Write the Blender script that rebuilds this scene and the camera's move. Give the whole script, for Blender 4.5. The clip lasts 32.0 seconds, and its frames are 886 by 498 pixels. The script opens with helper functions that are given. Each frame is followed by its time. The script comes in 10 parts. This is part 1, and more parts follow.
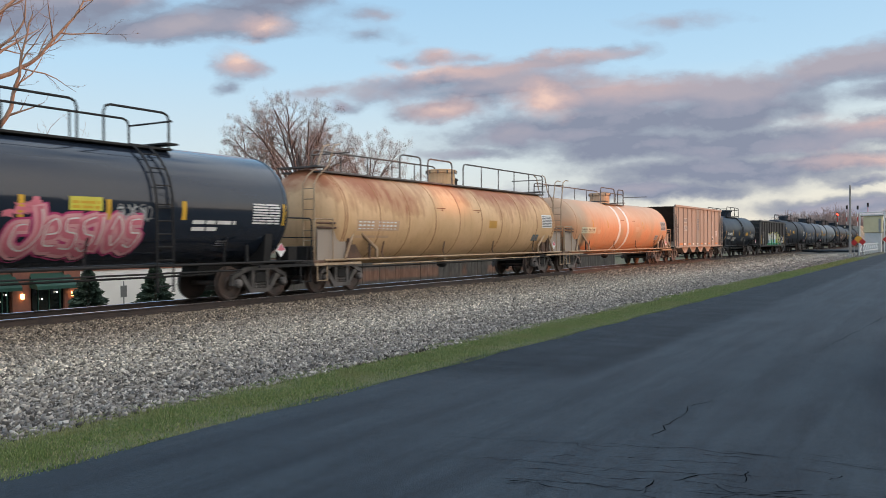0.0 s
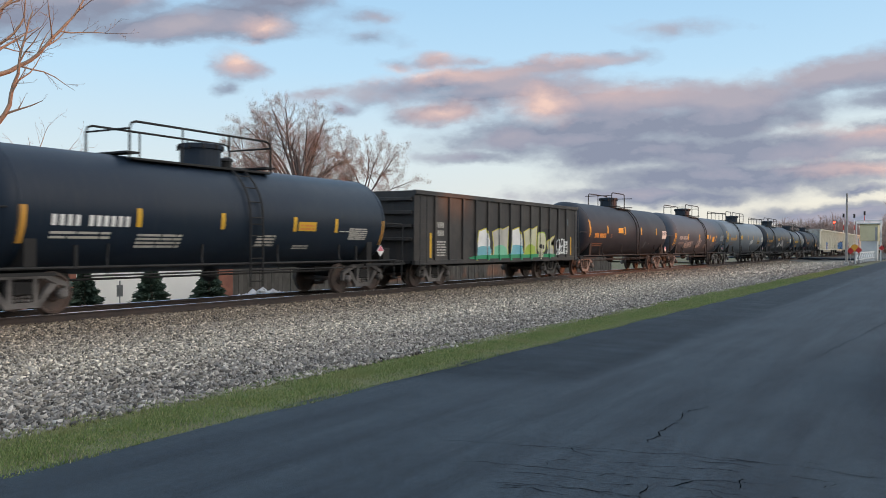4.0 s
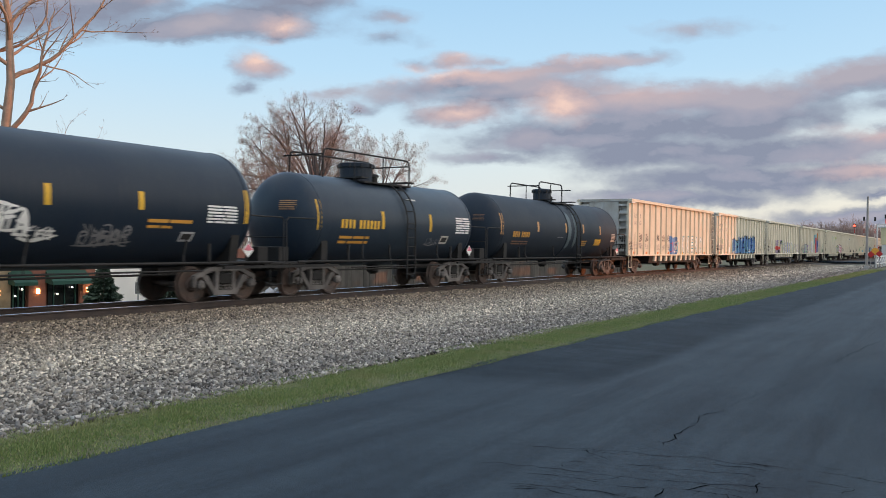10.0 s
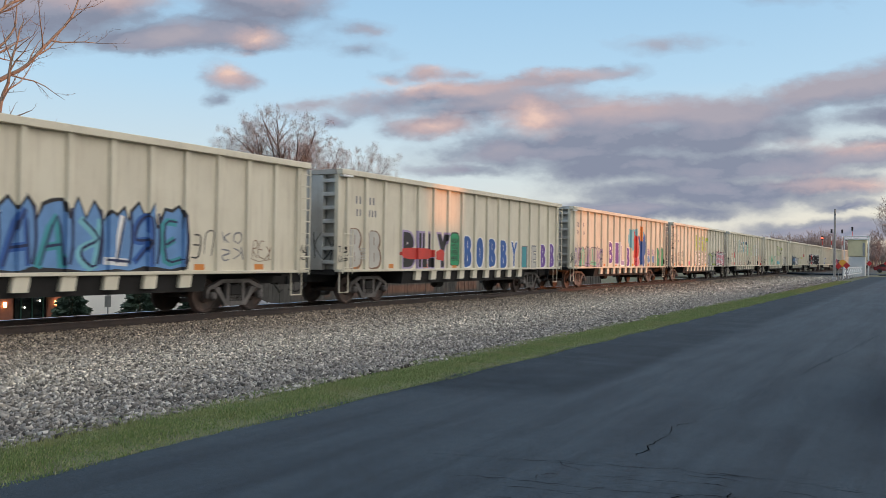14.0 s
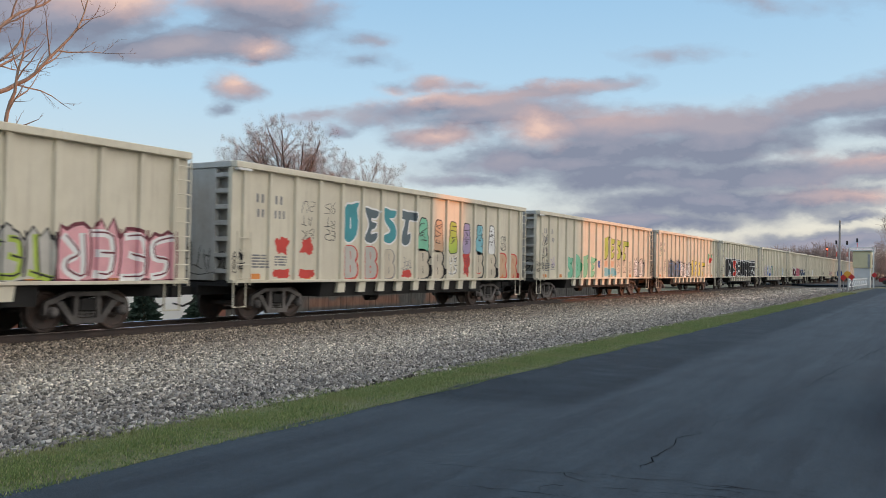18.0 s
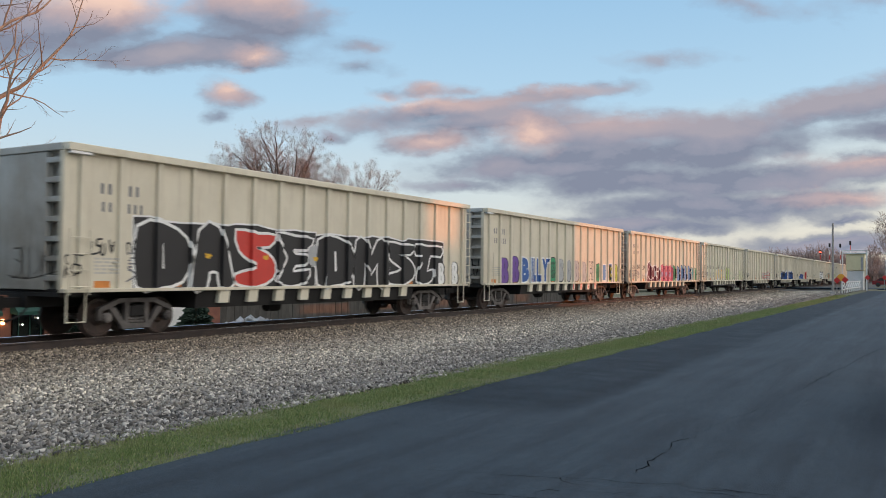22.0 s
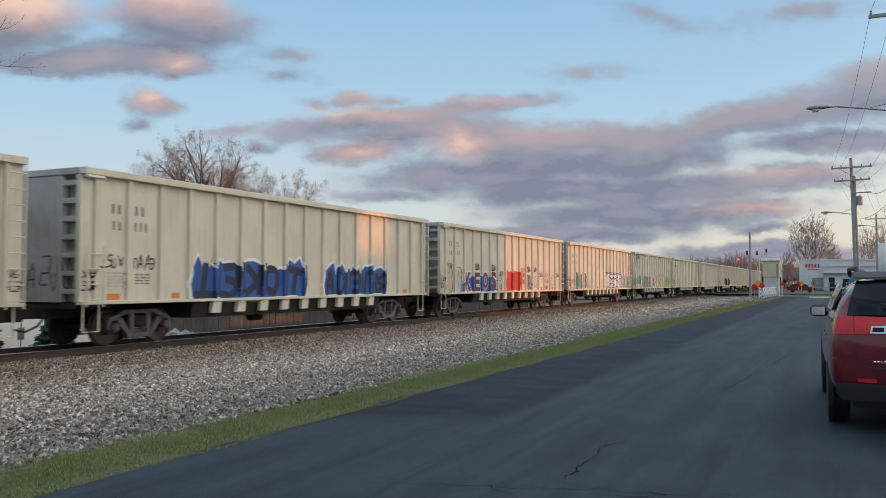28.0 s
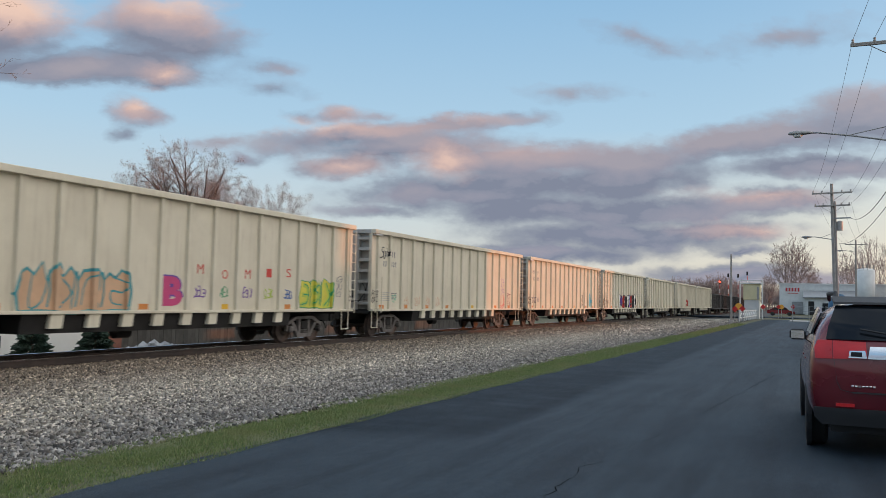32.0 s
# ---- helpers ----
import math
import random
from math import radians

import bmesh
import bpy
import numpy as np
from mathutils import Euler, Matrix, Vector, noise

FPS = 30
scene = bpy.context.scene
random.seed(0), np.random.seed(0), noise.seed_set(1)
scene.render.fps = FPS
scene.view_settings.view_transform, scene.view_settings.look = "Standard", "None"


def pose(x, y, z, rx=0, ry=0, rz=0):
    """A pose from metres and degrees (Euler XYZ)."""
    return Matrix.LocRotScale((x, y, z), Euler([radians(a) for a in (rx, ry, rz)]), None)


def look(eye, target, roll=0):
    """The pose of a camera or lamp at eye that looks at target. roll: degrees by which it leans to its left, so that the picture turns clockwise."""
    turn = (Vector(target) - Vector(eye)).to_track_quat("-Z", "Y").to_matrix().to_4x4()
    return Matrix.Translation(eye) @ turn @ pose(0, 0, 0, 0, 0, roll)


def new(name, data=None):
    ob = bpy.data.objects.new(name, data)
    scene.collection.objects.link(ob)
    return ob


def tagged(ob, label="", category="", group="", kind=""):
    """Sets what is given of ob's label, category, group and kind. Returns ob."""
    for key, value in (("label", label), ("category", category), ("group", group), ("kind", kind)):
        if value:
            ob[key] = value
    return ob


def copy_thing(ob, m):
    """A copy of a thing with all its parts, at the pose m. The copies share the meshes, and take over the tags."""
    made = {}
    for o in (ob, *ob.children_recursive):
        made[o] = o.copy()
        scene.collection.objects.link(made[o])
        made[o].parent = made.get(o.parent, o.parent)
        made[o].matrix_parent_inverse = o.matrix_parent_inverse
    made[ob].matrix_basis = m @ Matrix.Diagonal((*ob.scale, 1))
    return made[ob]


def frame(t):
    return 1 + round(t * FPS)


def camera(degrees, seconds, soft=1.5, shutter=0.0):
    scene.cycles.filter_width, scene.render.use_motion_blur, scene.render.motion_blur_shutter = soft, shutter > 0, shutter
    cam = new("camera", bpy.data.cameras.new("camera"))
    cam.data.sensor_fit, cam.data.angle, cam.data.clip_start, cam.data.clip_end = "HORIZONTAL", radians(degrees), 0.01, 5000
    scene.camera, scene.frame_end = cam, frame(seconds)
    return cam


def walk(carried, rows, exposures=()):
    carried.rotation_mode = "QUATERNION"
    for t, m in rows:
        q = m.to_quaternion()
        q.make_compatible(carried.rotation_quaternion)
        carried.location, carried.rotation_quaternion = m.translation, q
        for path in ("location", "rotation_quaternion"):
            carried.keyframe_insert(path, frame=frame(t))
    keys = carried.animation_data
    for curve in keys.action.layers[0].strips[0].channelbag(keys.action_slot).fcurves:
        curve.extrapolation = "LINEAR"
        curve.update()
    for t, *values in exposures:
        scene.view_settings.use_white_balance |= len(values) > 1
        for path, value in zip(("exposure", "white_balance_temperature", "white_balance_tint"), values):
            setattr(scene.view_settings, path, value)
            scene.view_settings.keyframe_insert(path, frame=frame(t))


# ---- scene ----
# The camera is held from one spot and only turns.
EYE = (0.0, 0.0, 1.6)
cam = camera(55.88, 32.0, soft=0.8, shutter=0.18)
walk(cam, [
    (0.0, pose(*EYE, 89.43, 0.29, 30.96)),
    (0.5, pose(*EYE, 89.28, 0.12, 30.87)),
    (1.0, pose(*EYE, 89.21, -0.03, 30.93)),
    (1.5, pose(*EYE, 89.20, -0.28, 31.01)),
    (2.0, pose(*EYE, 89.24, -0.46, 31.00)),
    (2.5, pose(*EYE, 89.34, -0.55, 30.99)),
    (3.0, pose(*EYE, 89.50, -0.62, 30.96)),
    (3.5, pose(*EYE, 89.61, -0.55, 30.89)),
    (5.5, pose(*EYE, 89.73, -0.00, 30.59)),
    (6.0, pose(*EYE, 89.92, 0.10, 30.74)),
    (6.5, pose(*EYE, 90.10, 0.10, 30.98)),
    (7.0, pose(*EYE, 90.20, 0.04, 31.26)),
    (7.5, pose(*EYE, 90.35, -0.09, 31.49)),
    (8.0, pose(*EYE, 90.36, -0.19, 31.72)),
    (8.5, pose(*EYE, 90.22, -0.25, 31.97)),
    (9.0, pose(*EYE, 89.88, -0.42, 32.11)),
    (9.5, pose(*EYE, 89.67, -0.62, 32.07)),
    (10.0, pose(*EYE, 89.65, -0.87, 31.89)),
    (10.5, pose(*EYE, 89.76, -1.06, 31.75)),
    (11.0, pose(*EYE, 89.85, -1.18, 31.59)),
    (11.5, pose(*EYE, 89.89, -1.17, 31.35)),
    (12.0, pose(*EYE, 89.94, -1.07, 31.07)),
    (12.5, pose(*EYE, 89.99, -0.94, 30.73)),
    (13.0, pose(*EYE, 90.11, -0.86, 30.39)),
    (13.5, pose(*EYE, 90.32, -0.81, 30.16)),
    (14.0, pose(*EYE, 90.52, -0.81, 30.09)),
    (14.5, pose(*EYE, 90.71, -0.80, 30.20)),
    (16.5, pose(*EYE, 90.86, -0.78, 30.81)),
    (17.0, pose(*EYE, 90.93, -0.85, 30.66)),
    (17.5, pose(*EYE, 91.06, -0.89, 30.49)),
    (18.0, pose(*EYE, 91.21, -1.00, 30.36)),
    (18.5, pose(*EYE, 91.35, -1.08, 30.28)),
    (19.0, pose(*EYE, 91.42, -1.08, 30.14)),
    (19.5, pose(*EYE, 91.48, -1.09, 29.99)),
    (20.0, pose(*EYE, 91.50, -1.07, 29.82)),
    (20.5, pose(*EYE, 91.49, -1.00, 29.79)),
    (21.0, pose(*EYE, 91.56, -0.93, 29.85)),
    (21.5, pose(*EYE, 91.58, -0.74, 29.95)),
    (22.0, pose(*EYE, 91.59, -0.61, 29.99)),
    (22.5, pose(*EYE, 91.62, -0.44, 29.89)),
    (23.0, pose(*EYE, 91.66, -0.44, 29.65)),
    (23.5, pose(*EYE, 91.72, -0.63, 29.20)),
    (24.0, pose(*EYE, 91.77, -0.86, 28.57)),
    (24.5, pose(*EYE, 91.83, -0.97, 27.65)),
    (25.0, pose(*EYE, 91.82, -0.86, 26.86)),
    (25.5, pose(*EYE, 91.75, -0.56, 26.32)),
    (27.5, pose(*EYE, 92.21, -0.01, 25.54)),
    (28.0, pose(*EYE, 92.30, -0.04, 25.17)),
    (28.5, pose(*EYE, 92.43, -0.17, 24.87)),
    (29.0, pose(*EYE, 92.59, -0.38, 24.79)),
    (29.5, pose(*EYE, 92.75, -0.67, 24.81)),
    (30.0, pose(*EYE, 92.95, -0.99, 24.77)),
    (30.5, pose(*EYE, 93.17, -1.22, 24.65)),
    (31.0, pose(*EYE, 93.41, -1.27, 24.38)),
    (31.5, pose(*EYE, 93.47, -1.29, 24.18)),
    (32.0, pose(*EYE, 93.44, -1.19, 23.98)),
], exposures=[(0.0, 0.18), (6.0, 0.26), (10.0, 0.24), (13.0, 0.13), (18.0, 0.10), (24.0, 0.06), (28.0, 0.0), (32.0, -0.03)])

# ---------------------------------------------------------------- sky and sun
SUN_AZ, SUN_EL = 24.0, 3.6      # degrees from +x towards +y, and above the horizon


def link(tree, a, b):
    tree.links.new(a, b)


def math_node(tree, op, a, b=None, c=None, clamp=False):
    n = tree.nodes.new("ShaderNodeMath")
    n.operation, n.use_clamp = op, clamp
    for k, v in enumerate((a, b, c)):
        if v is None:
            continue
        if isinstance(v, (int, float)):
            n.inputs[k].default_value = v
        else:
            link(tree, v, n.inputs[k])
    return n.outputs[0]


def vec_node(tree, op, a, b=None, out=0):
    n = tree.nodes.new("ShaderNodeVectorMath")
    n.operation = op
    for k, v in enumerate((a, b)):
        if v is None:
            continue
        if isinstance(v, (tuple, list)):
            n.inputs[k].default_value = v
        else:
            link(tree, v, n.inputs[k])
    return n.outputs[out]


def ramp_node(tree, fac, stops, mode="EASE"):
    n = tree.nodes.new("ShaderNodeValToRGB")
    n.color_ramp.interpolation = mode
    e = n.color_ramp.elements
    while len(e) < len(stops):
        e.new(0.5)
    for el, (p, c) in zip(e, stops):
        el.position = p
        el.color = (*c, 1) if len(c) == 3 else c
    link(tree, fac, n.inputs[0])
    return n.outputs[0]


def mix_node(tree, fac, a, b, mode="MIX"):
    n = tree.nodes.new("ShaderNodeMix")
    n.data_type, n.blend_type = "RGBA", mode
    for sock, v in ((n.inputs[0], fac), (n.inputs[6], a), (n.inputs[7], b)):
        if isinstance(v, (int, float)):
            sock.default_value = v
        elif isinstance(v, (tuple, list)):
            sock.default_value = (*v, 1)
        else:
            link(tree, v, sock)
    return n.outputs[2]


def noise_node(tree, vec, scale, detail=4, rough=0.55, out=0):
    n = tree.nodes.new("ShaderNodeTexNoise")
    n.inputs["Scale"].default_value, n.inputs["Detail"].default_value, n.inputs["Roughness"].default_value = scale, detail, rough
    if vec is not None:
        link(tree, vec, n.inputs["Vector"])
    return n.outputs[out]


# Cloud banks: across, up (tangents about the view), half widths, tilt in degrees, weight.
CLOUDS = [
    (-0.475, 0.318, 0.095, 0.062, 0, 1), (-0.58, 0.300, 0.13, 0.060, 0, 1), (-0.285, 0.313, 0.105, 0.050, -4, 1), (-0.40, 0.264, 0.16, 0.024, 3, 1), (-0.31, 0.274, 0.10, 0.026, -4, 1), (-0.285, 0.256, 0.034, 0.013, 0, 0.8),
    (-0.318, 0.217, 0.040, 0.021, -8, 0.9), (-0.333, 0.190, 0.018, 0.009, 0, 0.4), (-0.152, 0.276, 0.032, 0.010, 0, 0.35), (-0.148, 0.249, 0.036, 0.010, 0, 0.3),
    (-0.05, 0.194, 0.175, 0.022, 6, 1), (0.05, 0.212, 0.15, 0.012, 7, 0.8), (-0.120, 0.216, 0.028, 0.011, 0, 0.5), (-0.076, 0.222, 0.030, 0.015, 0, 0.8), (-0.035, 0.223, 0.030, 0.012, 0, 0.5), (0.01, 0.184, 0.15, 0.022, 4, 1), (-0.03, 0.172, 0.10, 0.016, 3, 0.8),
    (-0.22, 0.180, 0.06, 0.010, 8, 0.6), (-0.19, 0.164, 0.028, 0.010, 0, 0.6), (0.055, 0.166, 0.055, 0.030, 0, 1), (-0.07, 0.155, 0.066, 0.017, 3, 1),
    (0.10, 0.168, 0.09, 0.024, 0, 1), (0.18, 0.172, 0.12, 0.026, 2, 1), (0.28, 0.172, 0.11, 0.025, 4, 1), (0.38, 0.196, 0.12, 0.025, 10, 1), (0.47, 0.214, 0.11, 0.032, 12, 1), (0.58, 0.236, 0.14, 0.044, 12, 1),
    (0.05, 0.128, 0.15, 0.023, 2, 1), (0.15, 0.142, 0.19, 0.036, 3, 1), (0.27, 0.150, 0.14, 0.034, 4, 1), (0.52, 0.172, 0.16, 0.020, 4, 0.9), (0.28, 0.108, 0.20, 0.026, 2, 1), (0.17, 0.112, 0.16, 0.026, 2, 1), (0.44, 0.126, 0.16, 0.024, 5, 1),
    (0.27, 0.080, 0.22, 0.025, 1, 1), (0.36, 0.086, 0.14, 0.018, 2, 1), (0.18, 0.058, 0.18, 0.014, 0, 0.9), (0.42, 0.066, 0.05, 0.006, 3, 0.7), (0.40, 0.040, 0.13, 0.015, 2, 1), (0.50, 0.036, 0.10, 0.012, 0, 0.9), (-0.03, 0.104, 0.08, 0.011, 0, 0.6),
    (0.293, 0.329, 0.07, 0.014, -12, 0.3), (0.21, 0.258, 0.07, 0.009, 4, 0.22), (0.49, 0.338, 0.10, 0.018, 10, 0.35),
]


def after(tree, vec, value):
    """The same vector, worked out only once the value is known: it keeps the shader's short-term store small."""
    return vec_node(tree, "ADD", vec, math_node(tree, "MULTIPLY", value, 1e-7))


def cloud_group():
    g = bpy.data.node_groups.new("cloud_cover", "ShaderNodeTree")
    g.interface.new_socket("Vector", in_out="INPUT", socket_type="NodeSocketVector")
    g.interface.new_socket("Cover", in_out="OUTPUT", socket_type="NodeSocketFloat")
    gi, go = g.nodes.new("NodeGroupInput"), g.nodes.new("NodeGroupOutput")
    wide = vec_node(g, "MULTIPLY", gi.outputs[0], (1.0, 1.9, 1.0))
    n1 = noise_node(g, wide, 7.0, 5, 0.55, 1)
    n2 = noise_node(g, wide, 24.0, 6, 0.6, 1)
    off = vec_node(g, "ADD", vec_node(g, "MULTIPLY", vec_node(g, "SUBTRACT", n1, (0.5, 0.5, 0.5)), (0.060, 0.026, 0)),
                   vec_node(g, "MULTIPLY", vec_node(g, "SUBTRACT", n2, (0.5, 0.5, 0.5)), (0.034, 0.020, 0)))
    p = vec_node(g, "ADD", gi.outputs[0], off)
    best = None
    for u, v, su, sv, a, k in CLOUDS:
        m = g.nodes.new("ShaderNodeMapping")
        m.vector_type = "TEXTURE"
        m.inputs["Location"].default_value = (u, v, 0)
        m.inputs["Rotation"].default_value = (0, 0, radians(a))
        m.inputs["Scale"].default_value = (su, sv, 1)
        link(g, p if best is None else after(g, p, best), m.inputs["Vector"])
        r = math_node(g, "MULTIPLY", math_node(g, "SUBTRACT", 1.0, vec_node(g, "LENGTH", m.outputs[0], out=1)), k)
        best = r if best is None else math_node(g, "SMOOTH_MAX", best, r, 0.34)
    fine = math_node(g, "MULTIPLY", math_node(g, "SUBTRACT", noise_node(g, wide, 13.0, 7, 0.55), 0.5), 1.05)
    link(g, math_node(g, "ADD", best, fine), go.inputs[0])
    return g


def make_world():
    w = bpy.data.worlds.new("evening_sky")
    scene.world = w
    w.use_nodes = True
    t = w.node_tree
    t.nodes.clear()
    out, bg = t.nodes.new("ShaderNodeOutputWorld"), t.nodes.new("ShaderNodeBackground")
    link(t, bg.outputs[0], out.inputs[0])
    d = t.nodes.new("ShaderNodeTexCoord").outputs["Generated"]
    a = radians(27)
    r = vec_node(t, "DOT_PRODUCT", d, (math.cos(a), math.sin(a), 0), 1)
    f = vec_node(t, "DOT_PRODUCT", d, (-math.sin(a), math.cos(a), 0), 1)
    sep = t.nodes.new("ShaderNodeSeparateXYZ")
    link(t, d, sep.inputs[0])
    f = math_node(t, "MAXIMUM", math_node(t, "ABSOLUTE", f), 0.08)
    com = t.nodes.new("ShaderNodeCombineXYZ")
    link(t, math_node(t, "DIVIDE", r, f), com.inputs[0])
    link(t, math_node(t, "DIVIDE", sep.outputs[2], f), com.inputs[1])
    uv = com.outputs[0]
    # clear air: pale at the horizon, blue above, yellow towards the sunset
    sky = t.nodes.new("ShaderNodeTexSky")
    sky.sky_type, sky.sun_disc = "NISHITA", False
    sky.sun_elevation, sky.sun_rotation = radians(SUN_EL), radians(90 - SUN_AZ)
    sky.air_density, sky.dust_density = 1.0, 1.2
    clear = ramp_node(t, math_node(t, "MULTIPLY", sep.outputs[2], 1.0),
                      [(0.0, (0.60, 0.62, 0.62)), (0.10, (0.56, 0.67, 0.73)), (0.20, (0.42, 0.62, 0.79)), (0.36, (0.27, 0.49, 0.73)), (0.8, (0.18, 0.33, 0.58))], "LINEAR")
    west = vec_node(t, "DOT_PRODUCT", d, (math.cos(radians(SUN_AZ + 30)), math.sin(radians(SUN_AZ + 30)), 0), 1)
    glow = math_node(t, "MULTIPLY", math_node(t, "POWER", math_node(t, "MAXIMUM", west, 0.0), 2.0),
                     math_node(t, "SUBTRACT", 1.0, math_node(t, "MULTIPLY", math_node(t, "ABSOLUTE", sep.outputs[2]), 5.0), clamp=True))
    clear = mix_node(t, glow, clear, (0.92, 0.78, 0.55))
    clear = mix_node(t, 1.0, clear, mix_node(t, 1.0, sky.outputs[0], (0.012, 0.012, 0.012), "MULTIPLY"), "ADD")
    grp = cloud_group()

    def cover(v):
        n = t.nodes.new("ShaderNodeGroup")
        n.node_tree = grp
        link(t, v, n.inputs[0])
        return n.outputs[0]

    here = cover(uv)
    above = cover(vec_node(t, "ADD", after(t, uv, here), (-0.004, 0.030, 0)))
    dens = ramp_node(t, math_node(t, "ADD", here, 0.12), [(0.0, (0, 0, 0)), (0.20, (0.22, 0.22, 0.22)), (0.42, (0.72, 0.72, 0.72)), (0.70, (1, 1, 1))], "LINEAR")
    # under open sky a cloud is mauve-pink, under more cloud it is blue-grey
    body = ramp_node(t, math_node(t, "SUBTRACT", here, above), [(0.0, (0.228, 0.256, 0.338)), (0.12, (0.266, 0.288, 0.368)), (0.40, (0.306, 0.314, 0.390)), (0.9, (0.375, 0.355, 0.41))], "LINEAR")
    wave = noise_node(t, vec_node(t, "MULTIPLY", uv, (1.0, 1.6, 1.0)), 18.0, 6, 0.62, 1)
    bent = vec_node(t, "ADD", uv, vec_node(t, "MULTIPLY", vec_node(t, "SUBTRACT", wave, (0.5, 0.5, 0.5)), (0.060, 0.036, 0)))
    spots = None
    for u, v, su, sv, k in ((0.052, 0.168, 0.046, 0.022, 0.50), (-0.46, 0.352, 0.12, 0.045, 0.9), (-0.26, 0.350, 0.14, 0.034, 0.6), (-0.312, 0.222, 0.044, 0.018, 0.50), (-0.10, 0.204, 0.15, 0.011, 0.45), (0.08, 0.222, 0.12, 0.010, 0.30),
                            (-0.07, 0.226, 0.040, 0.014, 0.4), (-0.072, 0.158, 0.060, 0.015, 0.42), (0.14, 0.184, 0.10, 0.020, 0.30), (0.44, 0.092, 0.10, 0.010, 0.40), (0.45, 0.134, 0.12, 0.010, 0.36), (0.57, 0.286, 0.09, 0.016, 0.25), (-0.285, 0.262, 0.036, 0.013, 0.45)):
        m = t.nodes.new("ShaderNodeMapping")
        m.vector_type = "TEXTURE"
        m.inputs["Location"].default_value, m.inputs["Scale"].default_value = (u, v, 0), (su * 1.4, sv * 1.45, 1)
        link(t, after(t, bent, above if spots is None else spots), m.inputs["Vector"])
        q = math_node(t, "MULTIPLY", math_node(t, "SUBTRACT", 1.0, vec_node(t, "LENGTH", m.outputs[0], out=1), clamp=True), 1.5 * k)
        spots = q if spots is None else math_node(t, "MAXIMUM", spots, q)
    pink = ramp_node(t, spots, [(0.0, (0.42, 0.36, 0.41)), (0.35, (0.58, 0.43, 0.42)), (1.0, (0.86, 0.61, 0.50))])
    col = mix_node(t, dens, clear, mix_node(t, math_node(t, "MULTIPLY", spots, 1.5, clamp=True), body, pink))
    # broken high cloud, added unseen to brighten skylight; bright sunset side behind the viewer
    high = math_node(t, "MULTIPLY", ramp_node(t, noise_node(t, d, 3.0, 5, 0.6), [(0.35, (0, 0, 0)), (0.6, (1, 1, 1))]),
                     math_node(t, "MULTIPLY", math_node(t, "SUBTRACT", sep.outputs[2], 0.36), 4.0, clamp=True))
    col = mix_node(t, high, col, (0.97, 1.08, 1.20))
    dusk = vec_node(t, "DOT_PRODUCT", d, (math.cos(radians(SUN_AZ - 12)), math.sin(radians(SUN_AZ - 12)), 0.42), 1)
    dusk = math_node(t, "POWER", math_node(t, "MAXIMUM", dusk, 0.0), 3.6)
    col = mix_node(t, dusk, col, (1.75, 1.62, 1.5))
    ground = math_node(t, "GREATER_THAN", sep.outputs[2], -0.002)
    col = mix_node(t, ground, (0.05, 0.05, 0.05), col)
    link(t, col, bg.inputs[0])
    bg.inputs[1].default_value = 1.0


make_world()
sun = new("sun", bpy.data.lights.new("sun", "SUN"))
sun.data.energy, sun.data.angle, sun.data.color = 1.9, radians(0.8), (1.0, 0.29, 0.065)
to_sun = Vector((math.cos(radians(SUN_AZ)) * math.cos(radians(SUN_EL)), math.sin(radians(SUN_AZ)) * math.cos(radians(SUN_EL)), math.sin(radians(SUN_EL))))
sun.matrix_world = look(to_sun * 100, (0, 0, 0))

